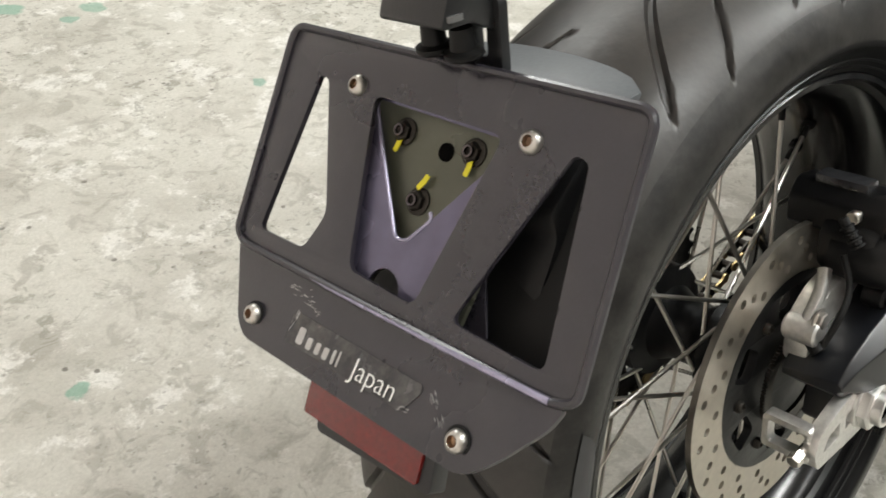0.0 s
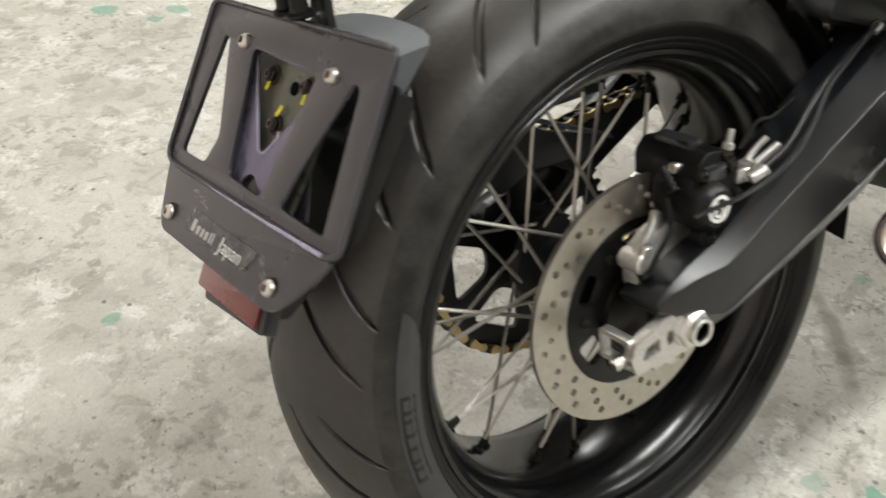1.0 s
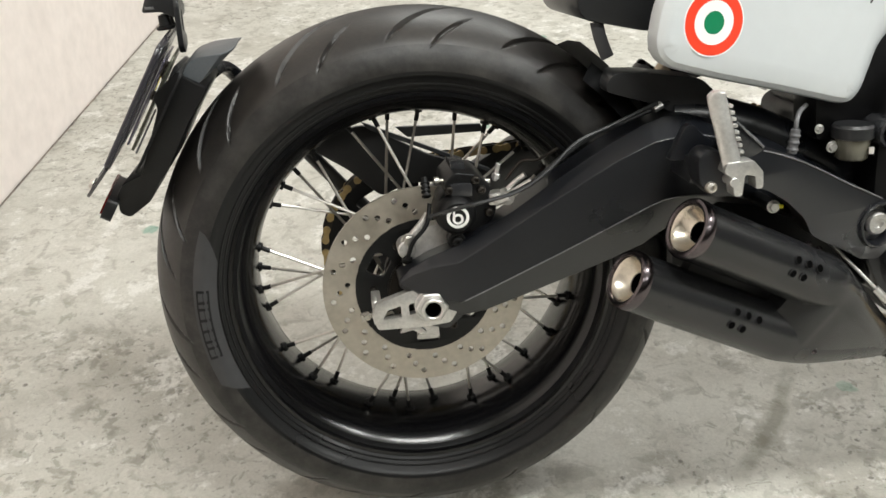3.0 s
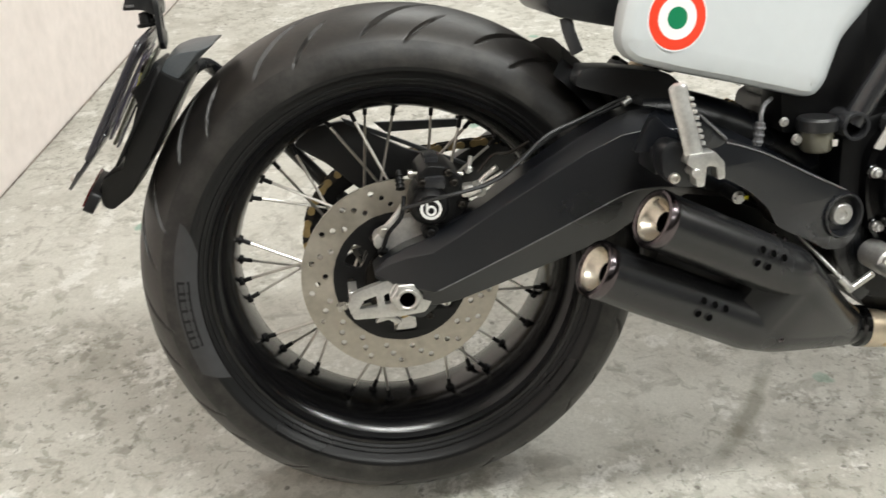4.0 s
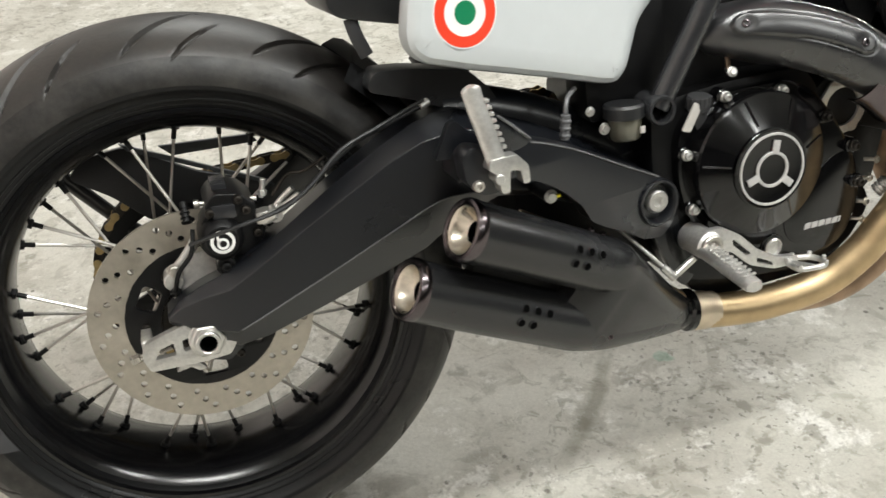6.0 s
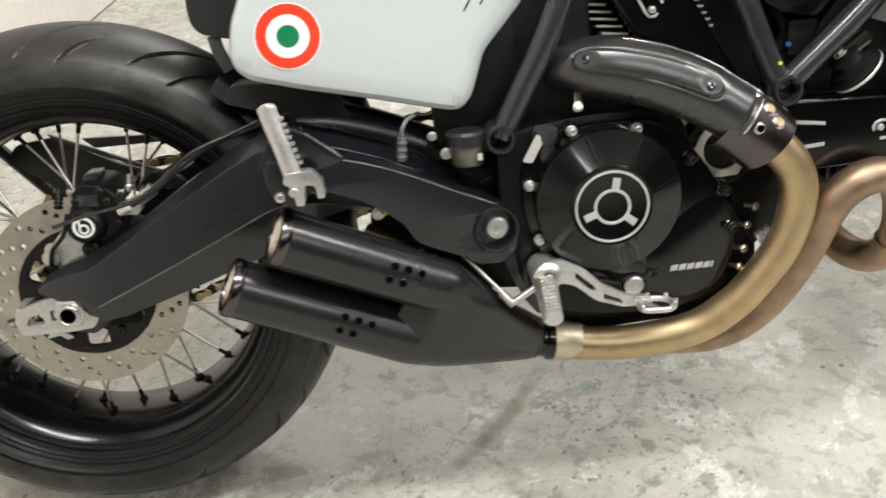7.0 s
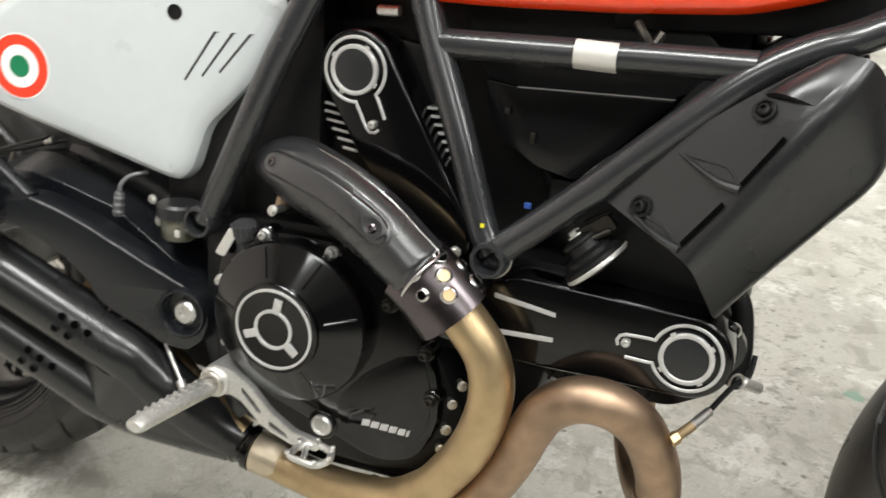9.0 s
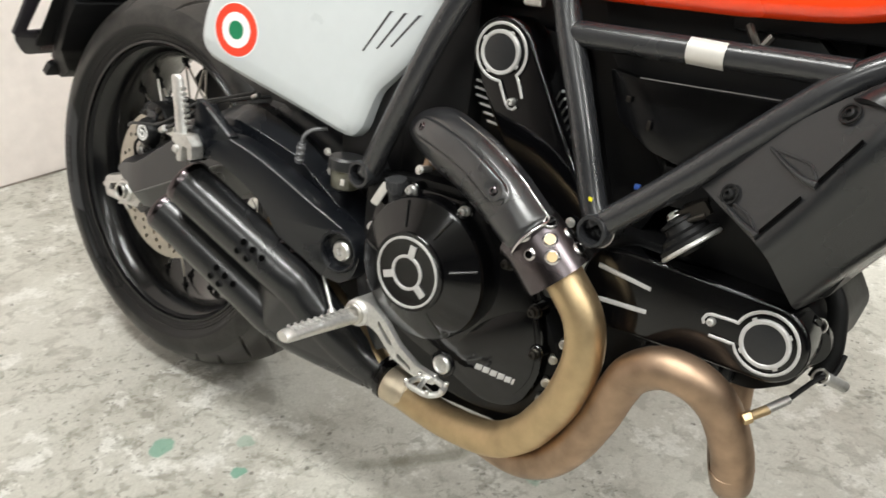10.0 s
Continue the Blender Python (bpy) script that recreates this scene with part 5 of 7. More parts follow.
filler = part("oil_filler", lathe([(0.0100, -0.03), (0.0110, 0.0), (0.0130, 0.002), (0.0130, 0.0150), (0.0120, 0.0170), (0.0085, 0.0175), (0, 0.0165)], 32, (0.562, -0.1545, 0.493), (0, -0.2, 1)), RUBBER_TAG, engine, "dark grey ribbed oil filler cap", 38, True)
for k in range(16):
    a = 2 * math.pi * k / 16
    part("cap_rib", rod((0.562 + 0.0130 * math.cos(a), -0.1550 + 0.0130 * math.sin(a), 0.4965), (0.562 + 0.0130 * math.cos(a), -0.1580 + 0.0130 * math.sin(a), 0.5085), 0.0013, 6), RUBBER_TAG, filler, "", 38, True)
part("pale_tag", prism(rounded([(0.531, 0.478), (0.542, 0.475), (0.557, 0.502), (0.548, 0.508)], 0.003), -0.172, -0.169, 0.001), LABEL_GREY, engine)
lobes = [(r * math.cos(a), r * math.sin(a)) for r, a in ((0.0330 + 0.0035 * max(0.0, math.cos(6 * q)) ** 2, q) for q in (2 * math.pi * i / 72 for i in range(72)))]
part("pump_cover", sheet(lobes, [circle(0, 0, 0.0235, 40)], 0.004, Matrix.Translation((0.778, 0, 0.456)) @ onside(-0.1230), 0.0008), CAST, engine, "lobed silver pump cover ring", 38, True)
part("pump_backing", lathe([(0, 0.004), (0.0430, 0.004), (0.0450, 0.001), (0.0450, -0.02)], 40, (0.778, -0.116, 0.456), RIGHT), DEEP, engine, "", 38, True)
part("sump_rail", prism(rounded([(0.660, 0.2785), (0.720, 0.2735), (0.764, 0.2795), (0.768, 0.2855), (0.720, 0.2795), (0.662, 0.2840)], 0.001), -0.1335, -0.112, 0.001), CAST, engine, "bright casting edge under the engine", 38, True)
for bx, bz, br in ((0.808, 0.391, 0.0038), (0.799, 0.369, 0.0036), (0.795, 0.340, 0.0040), (0.790, 0.318, 0.0034)):
    part("case_bolt", join(flanged_bolt((bx, -0.152, bz), (0.35, -0.9, 0.1), br), rod((bx - 0.008, -0.140, bz - 0.001), (bx, -0.152, bz), br * 0.7, 12)), STEEL, engine, "", 38, True)
part("ribbed_plug", join(*[lathe([(0.008, 0), (0.0095, 0.002), (0.008, 0.004)], 14, (0.806 + 0.004 * k, -0.160, 0.352 + 0.0028 * k), (0.8, -0.2, 0.55)) for k in range(4)]), CAST, engine, "ribbed bright plug")
part("front_case", prism(rounded([(0.790, 0.330), (0.800, 0.500), (0.850, 0.500), (0.868, 0.430), (0.848, 0.345), (0.815, 0.315)], 0.008), -0.100, 0.12, 0.005), DEEP, engine, "black front crankcase half")

# cylinders, fins, belt covers
def belt_cover(name, big, r_big, small, r_small, y, label):
    (xa, za), (xb, zb) = big, small
    a = math.atan2(zb - za, xb - xa)
    d = math.dist(big, small)
    w = math.acos((r_big - r_small) / d)
    out = [(xa + r_big * math.cos(t), za + r_big * math.sin(t)) for t in np.linspace(a + w, a + 2 * math.pi - w, 22)]
    out += [(xb + r_small * math.cos(t), zb + r_small * math.sin(t)) for t in np.linspace(a - w, a + w, 14)]
    return part(name, prism(out, y, y + 0.045, 0.005, 3), GLOSS, engine, label)


def cam_cap(c, y, turn):
    """A machined silver ring in a silver keyhole outline."""
    x, z = c
    part("cap_disc", lathe([(0.022, -0.004), (0.022, 0.0025), (0.020, 0.0032), (0, 0.0032)], 40, (x, y, z), RIGHT), PLASTIC, engine)
    part("cap_ring", ring((x, y, z), RIGHT, 0.0236, 0.0192, 0.0042, 56), SILVER_PRINT, engine, "machined silver cap ring")
    R, n = 0.0300, 40
    t0 = 0.36
    line = [(R * math.cos(a), R * math.sin(a)) for a in np.linspace(t0, 2 * math.pi - t0, n)]
    line = [(0.052, 0.0105), (R * math.cos(t0) + 0.003, R * math.sin(t0) + 0.0005)] + line + [(R * math.cos(t0) + 0.003, -R * math.sin(t0) - 0.0005), (0.053, -0.0105), (0.058, -0.0085), (0.0605, -0.0035), (0.059, 0.001)]
    c0, s0 = math.cos(radians(turn)), math.sin(radians(turn))
    part("cap_outline", tube([(x + u * c0 - v * s0, y - 0.0005, z + u * s0 + v * c0) for u, v in line], (lambda u: (0.0017, 0.0009)), 6, 1, smooth=False, squash=(0.01, 0, 1)), SILVER_PRINT, engine, "machined silver keyhole line")
    part("cap_screw", button_screw((x + 0.0525 * c0 + 0.003 * s0, y - 0.002, z + 0.0525 * s0 - 0.003 * c0), RIGHT, 0.0042), CAST, engine)
    for k in range(4):
        a = radians(turn + 35 + 90 * k)
        part("cap_key", prism([(x + r * math.cos(a + o), z + r * math.sin(a + o)) for r, o in ((0.0225, -0.09), (0.0258, -0.09), (0.0258, 0.09), (0.0225, 0.09))], y - 0.003, y - 0.001, 0.0002), SILVER_PRINT, engine)


belt_cover("upper_belt_cover", (0.664, 0.677), 0.0375, (0.752, 0.532), 0.036, -0.145, "gloss black upper belt cover")
belt_cover("front_belt_cover", (0.997, 0.472), 0.0385, (0.846, 0.4735), 0.0425, -0.163, "gloss black front belt cover")
cam_cap((0.664, 0.677), -0.147, -64)
cam_cap((0.997, 0.472), -0.165, 180)
part("belt_line", join(prism([(0.822, 0.4955), (0.880, 0.4875), (0.880, 0.4835), (0.822, 0.4910)], -0.1645, -0.162, 0.0004), prism([(0.824, 0.4605), (0.880, 0.4635), (0.880, 0.4590), (0.824, 0.4560)], -0.1645, -0.162, 0.0004)), SILVER_PRINT, engine, "two silver lines on the belt cover")
part("upper_cylinder", prism(rounded([(0.600, 0.510), (0.612, 0.640), (0.640, 0.712), (0.735, 0.700), (0.770, 0.600), (0.800, 0.520)], 0.02), -0.100, 0.100, 0.008), DEEP, engine, "black upright cylinder and head")
part("front_cylinder", prism(rounded([(0.800, 0.430), (0.800, 0.520), (0.900, 0.520), (1.010, 0.502), (1.030, 0.470), (1.020, 0.425), (0.985, 0.404), (0.890, 0.400), (0.845, 0.415)], 0.01), -0.120, 0.110, 0.006), DEEP, engine, "black front cylinder and head")
for k in range(6):
    z = 0.640 - 0.0085 * k
    x = 0.606 + 0.0062 * k
    fin = part("cooling_fin", prism([(x, z), (x + 0.045, z - 0.004), (x + 0.045, z - 0.0065), (x, z - 0.0025)], -0.118, 0.10, 0.0006), DEEP, engine)
    part("fin_edge", prism([(x + 0.004, z - 0.0002), (x + 0.034, z - 0.003), (x + 0.034, z - 0.0058), (x + 0.004, z - 0.0028)], -0.1195, -0.1182, 0.0003), SILVER_PRINT, fin, "polished fin edge")
for k in range(7):
    z = 0.648 - 0.0075 * k
    x = 0.722 + 0.0040 * k
    fin = part("cooling_fin", prism([(x - 0.02, z), (x + 0.018, z + 0.001), (x + 0.018, z - 0.0015), (x - 0.02, z - 0.0025)], -0.118, 0.10, 0.0006), DEEP, engine)
    part("fin_edge", prism([(x + 0.004, z + 0.0006), (x + 0.0165, z + 0.001), (x + 0.0165, z - 0.0015), (x + 0.004, z - 0.002)], -0.1195, -0.1182, 0.0003), SILVER_PRINT, fin, "polished fin edge")
for k in range(8):
    x = 0.872 + 0.013 * k
    part("front_fin", block(x, x + 0.0030, -0.134, -0.10, 0.409, 0.432, 0.0006), FRAME, engine)
part("head_cap", join(lathe([(0, 0.012), (0.018, 0.012), (0.024, 0.006), (0.026, -0.004), (0.026, -0.05)], 32, (1.020, -0.110, 0.468), (0.7, -0.7, 0.05)), rod((1.016, -0.118, 0.496), (1.028, -0.128, 0.494), 0.006, 14)), GLOSS, engine, "rounded black cylinder head cap")
part("hose_clamp", ring((1.026, -0.112, 0.488), (0.6, -0.7, 0.3), 0.0075, 0.0058, 0.005, 28), STEEL, engine, "bright hose clamp")
part("oil_hose", tube([(1.004, -0.05, 0.520), (1.026, -0.056, 0.500), (1.034, -0.060, 0.470), (1.036, -0.064, 0.442), (1.030, -0.07, 0.42)], 0.010, 14, 6), RUBBER_DARK, engine, "black oil hose")
for p, r in (((0.612, -0.150, 0.560), 0.006), ((0.776, -0.150, 0.522), 0.004)):
    part("head_bolt", flanged_bolt(p, RIGHT, r), CAST, engine)
part("rear_pipe_stub", rod((0.592, -0.128, 0.570), (0.612, -0.100, 0.571), 0.022, 24), DEEP, engine, "dark exhaust stub")

# ---- frame ----
TR = 0.0138
frame_ob = part("frame", join(tube([(0.513, -0.153, 0.504), (0.535, -0.157, 0.546), (0.568, -0.163, 0.610), (0.597, -0.160, 0.675), (0.624, -0.152, 0.733), (0.66, -0.14, 0.80)], TR, 20, 6),
                              tube([(0.830, -0.164, 0.534), (0.816, -0.162, 0.556), (0.788, -0.156, 0.627), (0.761, -0.150, 0.690), (0.742, -0.145, 0.735), (0.72, -0.14, 0.80)], TR, 20, 6),
                              tube([(0.836, -0.166, 0.538), (0.903, -0.165, 0.598), (0.976, -0.162, 0.669), (1.022, -0.157, 0.711), (1.058, -0.150, 0.734), (1.093, -0.140, 0.749), (1.16, -0.10, 0.785), (1.20, -0.04, 0.80)], TR, 20, 6),
                              tube([(0.757, -0.147, 0.7085), (0.87, -0.147, 0.7125), (0.96, -0.149, 0.7165), (1.025, -0.155, 0.719)], TR * 0.95, 20, 6)), FRAME, bike, "satin black tubular trellis frame", 38, True)
part("frame_half", join(tube([(0.512, 0.174, 0.506), (0.569, 0.176, 0.610), (0.628, 0.174, 0.738)], TR, 14, 5), tube([(0.822, 0.178, 0.540), (0.783, 0.178, 0.628), (0.742, 0.176, 0.735)], TR, 14, 5), tube([(0.830, 0.18, 0.542), (0.964, 0.18, 0.670), (1.072, 0.165, 0.748), (1.19, 0.05, 0.80)], TR, 14, 5), tube([(0.752, 0.176, 0.709), (1.0, 0.175, 0.719)], TR, 14, 5)), FRAME, frame_ob)
for c in ((0.511, -0.137, 0.503), (0.830, -0.150, 0.530)):
    part("tube_boss", lathe([(0.0135, -0.01), (0.0168, -0.008), (0.0168, 0.030), (0.0155, 0.032), (0.0125, 0.032), (0.0120, 0.029), (0.0120, 0.004), (0, 0.004)], 32, c, RIGHT), FRAME, frame_ob, "open frame boss", 38, True)
part("boss_clamp", join(ring((0.830, -0.164, 0.530), RIGHT, 0.0192, 0.0170, 0.005, 32), rod((0.818, -0.170, 0.546), (0.846, -0.170, 0.550), 0.0035, 10)), CHROME_RIM, frame_ob, "", 38, True)
lab = bmesh.new()
rows = [[lab.verts.new((x, -0.1477 - 0.0141 * math.cos(a), 0.7137 + 0.0141 * math.sin(a))) for a in (radians(-60 + 12 * j) for j in range(11))] for x in (0.880, 0.916)]
for j in range(10):
    lab.faces.new((rows[0][j], rows[1][j], rows[1][j + 1], rows[0][j + 1]))
part("frame_label", lab, LABEL_GREY, frame_ob, "silver-grey frame label", 38, True)
part("paint_dab", block(0.819, 0.823, -0.1768, -0.1755, 0.558, 0.562, 0.0005), YELLOW, frame_ob, "", 38, True)
part("blue_dab", join(block(0.836, 0.842, -0.150, -0.146, 0.575, 0.580, 0.0005)), BLUE, frame_ob)

# airbox, ecu and dark inner parts between the tubes
airbox = part("airbox", prism(rounded([(0.770, 0.700), (0.785, 0.680), (0.815, 0.676), (0.940, 0.681), (0.966, 0.695), (0.985, 0.725), (0.90, 0.80), (0.74, 0.80)], 0.006), -0.118, 0.118, 0.004), DEEP, bike, "black airbox")
part("airbox_panel", prism(rounded([(0.782, 0.684), (0.815, 0.679), (0.952, 0.685), (0.876, 0.604), (0.838, 0.612), (0.800, 0.636)], 0.006), -0.134, -0.120, 0.003), RIM, airbox, "black airbox side panel")
part("panel_edge", prism([(0.815, 0.6795), (0.950, 0.6855), (0.952, 0.6865), (0.815, 0.6805)], -0.1352, -0.1335, 0.0003), SILVER_PRINT, airbox)
part("inner_bracket", join(block(0.850, 0.885, -0.12, -0.09, 0.560, 0.600, 0.004), tube([(0.845, -0.10, 0.56), (0.85, -0.105, 0.59), (0.835, -0.11, 0.62), (0.83, -0.10, 0.65)], 0.006, 10)), RUBBER_DARK, airbox)
for q in ((0.832, 0.836, 0.632, 0.642), (0.806, 0.811, 0.655, 0.661)):
    part("small_clip", block(q[0], q[1], -0.139, -0.136, q[2], q[3], 0.001), CHAIN_DARK, airbox)
part("inner_block", prism([(0.53, 0.50), (0.60, 0.72), (0.74, 0.80), (1.00, 0.80), (1.0, 0.72), (0.87, 0.60), (0.82, 0.50)], -0.09, 0.09, 0.004), DEEP, airbox)

part("battery_box", prism(rounded([(0.506, 0.500), (0.504, 0.565), (0.470, 0.605), (0.40, 0.66), (0.46, 0.74), (0.62, 0.76), (0.62, 0.50)], 0.01), -0.128, 0.12, 0.006), DEEP, airbox, "black inner battery box")
# added dark slab that keeps the floor from showing through the gap
part("gap_filler", prism(rounded([(0.444, 0.492), (0.440, 0.560), (0.452, 0.610), (0.540, 0.640), (0.540, 0.492)], 0.008), -0.126, -0.072, 0.005), DEEP, airbox, "black filler added in the gap below the battery box", 38, True)
part("rear_casting", prism(rounded([(0.42, 0.31), (0.355, 0.385), (0.36, 0.43), (0.45, 0.43), (0.54, 0.46), (0.56, 0.30)], 0.01), -0.105, 0.12, 0.006), DEEP, airbox, "black rear engine casting")

# horn
core = part("cooler_core", prism(rounded([(0.872, 0.520), (0.882, 0.590), (0.965, 0.700), (1.050, 0.762), (1.090, 0.740), (1.100, 0.690), (1.030, 0.520), (0.990, 0.506)], 0.006), -0.125, 0.125, 0.004), DEEP, bike, "black oil cooler core behind its shroud")
HA = Vector((0.70, 0.03, -0.71)).normalized()
HC = Vector((0.922, -0.152, 0.538))
horn = part("horn", lathe([(0, 0.005), (0.012, 0.005), (0.014, 0.002), (0.028, 0.001), (0.0305, -0.001), (0.0305, -0.007), (0.027, -0.009), (0.0245, -0.010), (0.0245, -0.014), (0.017, -0.017), (0.016, -0.024), (0.018, -0.025), (0.018, -0.028), (0.011, -0.030), (0.007, -0.032), (0, -0.032)], 40, HC, HA), DEEP, bike, "black round horn with bright rim", 38, True)
part("horn_rim", lathe([(0.0290, 0.0014), (0.0314, 0.0), (0.0314, -0.0022), (0.0302, -0.0035)], 48, HC, HA), CAST, horn, "", 38, True)
part("horn_bolt", flanged_bolt(HC - HA * 0.0315, -HA, 0.0062), CAST, horn, "", 38, True)
part("horn_terminal", join(rod((0.906, -0.150, 0.572), (0.926, -0.146, 0.584), 0.003, 8), rod((0.912, -0.160, 0.560), (0.930, -0.158, 0.572), 0.003, 8)), CHAIN_DARK, horn, "", 38, True)
part("horn_bracket", prism(rounded([(0.892, 0.560), (0.925, 0.585), (0.935, 0.575), (0.905, 0.548)], 0.003), -0.158, -0.150, 0.001), CHAIN_DARK, horn, "", 38, True)

# oil cooler shroud
A = [(0.906, -0.178, 0.606), (0.942, -0.185, 0.640), (0.985, -0.190, 0.680), (1.025, -0.190, 0.712), (1.062, -0.182, 0.738)]
B = [(0.994, -0.228, 0.573), (1.019, -0.228, 0.612), (1.050, -0.226, 0.668), (1.074, -0.217, 0.712), (1.092, -0.198, 0.742)]
C = [(1.014, -0.168, 0.512), (1.044, -0.171, 0.555), (1.084, -0.171, 0.608), (1.115, -0.165, 0.652), (1.120, -0.152, 0.704)]
D = [(1.018, -0.05, 0.504), (1.048, -0.05, 0.548), (1.089, -0.05, 0.602), (1.121, -0.05, 0.648), (1.126, -0.05, 0.702)]
shroud = bmesh.new()
fine = []
for a, b, c, d in zip(spline(A, 6), spline(B, 6), spline(C, 6), spline(D, 6)):
    row = [a]
    for p, q, r, soft_r in ((a, b, c, 0.017), (b, c, d, 0.012)):
        s0, s1 = q + (p - q).normalized() * min(soft_r, (p - q).length * 0.45), q + (r - q).normalized() * min(soft_r, (r - q).length * 0.45)
        row += [(1 - u) ** 2 * s0 + 2 * u * (1 - u) * q + u * u * s1 for u in (i / 6 for i in range(7))]
    fine.append([shroud.verts.new(p) for p in row + [d]])
for ra, rb in zip(fine, fine[1:]):
    for i in range(len(ra) - 1):
        shroud.faces.new((ra[i], ra[i + 1], rb[i + 1], rb[i]))
bmesh.ops.recalc_face_normals(shroud, faces=shroud.faces[:])
bmesh.ops.solidify(shroud, geom=shroud.faces[:], thickness=0.004)
cooler = part("cooler_shroud", shroud, SHROUD, bike, "matt black plastic oil cooler shroud", 55)


def on_shroud(u, v, lift=0.0):
    """A place on the shroud's side face: u along it, v from the frame to its fold."""
    a, b = spline(A, 20), spline(B, 20)
    i = min(int(u * (len(a) - 1)), len(a) - 2)
    p = a[i] * (1 - v) + b[i] * v
    t = (a[i + 1] - a[i]).normalized()
    nrm = t.cross(b[i] - a[i]).normalized()
    nrm = nrm if nrm.y < 0 else -nrm
    return p + nrm * lift, nrm


for u, v in ((0.10, 0.34), (0.63, 0.36)):
    p, nrm = on_shroud(u, v, 0.002)
    part("shroud_screw", join(ring(p, nrm, 0.0095, 0.0072, 0.0014, 28), button_screw(p, nrm, 0.0055)), RUBBER_DARK, cooler)
for u0, u1 in ((0.08, 0.29), (0.37, 0.55)):
    a, _ = on_shroud(u0, 0.82, 0.0012)
    b, _ = on_shroud(u1, 0.82, 0.0012)
    part("vent_slot", tube([a, a * 0.5 + b * 0.5, b], lambda q: (0.0030, 0.0006), 8, 2, squash=(-0.2, 0.75, 0.6)), HOLE, cooler)
for u, v0 in ((0.03, 0.28), (0.33, 0.14)):
    top, nrm = on_shroud(u + 0.02, v0, 0.0005)
    crest_mid, _ = on_shroud(u + 0.018, 0.62, 0.004)
    low, _ = on_shroud(u + 0.025, 0.84, 0.001)
    side_mid, _ = on_shroud(u + 0.058, 0.62, 0.0006)
    side_top, _ = on_shroud(u + 0.046, 0.40, 0.001)
    part("shroud_rib", tube([top, crest_mid, low], lambda q: 0.0014 + 0.0022 * q, 8, 6), SHROUD, cooler)
    part("shroud_rib", tube([top, side_top, side_mid, low], 0.0013, 8, 6), SHROUD, cooler)
cheek = bmesh.new()
rows = []
for i in range(13):
    u = 0.71 + 0.285 * i / 12
    rows.append([cheek.verts.new(on_shroud(u, 0.06 + 0.80 * j / 8 + 0.06 * (1 - i / 12) * (1 - j / 8), -0.0025 + 0.0105 * math.sin(math.pi * (0.15 + 0.85 * j / 8)) * (1.0 - 0.4 * i / 12))[0]) for j in range(9)])
for ra, rb in zip(rows, rows[1:]):
    for q in range(8):
        cheek.faces.new((ra[q], ra[q + 1], rb[q + 1], rb[q]))
bmesh.ops.recalc_face_normals(cheek, faces=cheek.faces[:])
bmesh.ops.solidify(cheek, geom=cheek.faces[:], thickness=0.006)
part("shroud_cheek", cheek, SHROUD, cooler, "smooth raised cheek of the shroud", 60)

# ---- side panel, seat, tank ----
PANEL = [(0.236, 0.606), (0.249, 0.594), (0.300, 0.5785), (0.386, 0.5560), (0.455, 0.5365), (0.472, 0.5345), (0.486, 0.548), (0.503, 0.597), (0.524, 0.618), (0.549, 0.645), (0.590, 0.720), (0.582, 0.738), (0.540, 0.750), (0.440, 0.756), (0.370, 0.744), (0.305, 0.722), (0.255, 0.690), (0.238, 0.655), (0.232, 0.622)]
PX, PK = 0.29, 0.17


def on_panel(name, bm, material, label="", sharp=50, parent=None):
    return part(name, toe_in(bm, PX, PK), material, parent, label, sharp, True)


def panel_shell():
    """The panel's shell: a rounded rim, a folded band along its lower edge and a flat face."""
    pts = [Vector((x, 0, z)) for x, z in rounded(PANEL, 0.010, 3)]
    n = len(pts)
    area = sum(pts[i].x * pts[(i + 1) % n].z - pts[(i + 1) % n].x * pts[i].z for i in range(n))
    outs = []
    for i in range(n):
        d = (pts[(i + 2) % n] - pts[i - 2]).normalized()
        outs.append(Vector((d.z, 0, -d.x)) * (1 if area > 0 else -1))
    bm, rings = bmesh.new(), []
    for y, inset, low in ((-0.150, 0.0, 0.0), (-0.165, 0.0, 0.0), (-0.1725, 0.0022, 0.0), (-0.1765, 0.0065, 0.001), (-0.1782, 0.0100, 0.004), (-0.1798, 0.0135, 0.012), (-0.1800, 0.0150, 0.0135)):
        rings.append([bm.verts.new((p.x - o.x * inset - o.x * low * max(0.0, -o.z), y, p.z - o.z * inset - o.z * low * max(0.0, -o.z))) for p, o in zip(pts, outs)])
    for ra, rb in zip(rings, rings[1:]):
        for i in range(n):
            j = (i + 1) % n
            bm.faces.new((ra[i], ra[j], rb[j], rb[i]))
    bm.faces.new(rings[0])
    bm.faces.new(rings[-1][::-1])
    return bm


panel = part("side_panel", toe_in(panel_shell(), PX, PK), WHITE, bike, "white painted side panel with round sticker", 22, True)
part("panel_back", toe_in(prism([(p[0] * 0.90 + 0.040, p[1] * 0.86 + 0.090) for p in PANEL], -0.150, -0.125, 0.004), PX, PK), PLASTIC, panel, "", 38, True)
RC = (0.2955, 0.6365)
for k, (r0, r1, m) in enumerate(((0.0328, 0.0222, STICK_RED), (0.0222, 0.0115, STICK_WHITE))):
    on_panel("sticker_ring", ring((RC[0], -0.1798, RC[1]), RIGHT, r0, r1, 0.0006, 64), m, "red ring of the sticker" if k == 0 else "white ring of the sticker", 38, panel)
on_panel("sticker_dot", lathe([(0.0115, 0), (0.0115, 0.0006), (0, 0.0006)], 48, (RC[0], -0.1798, RC[1]), RIGHT), STICK_GREEN, "green centre of the sticker", 38, panel)
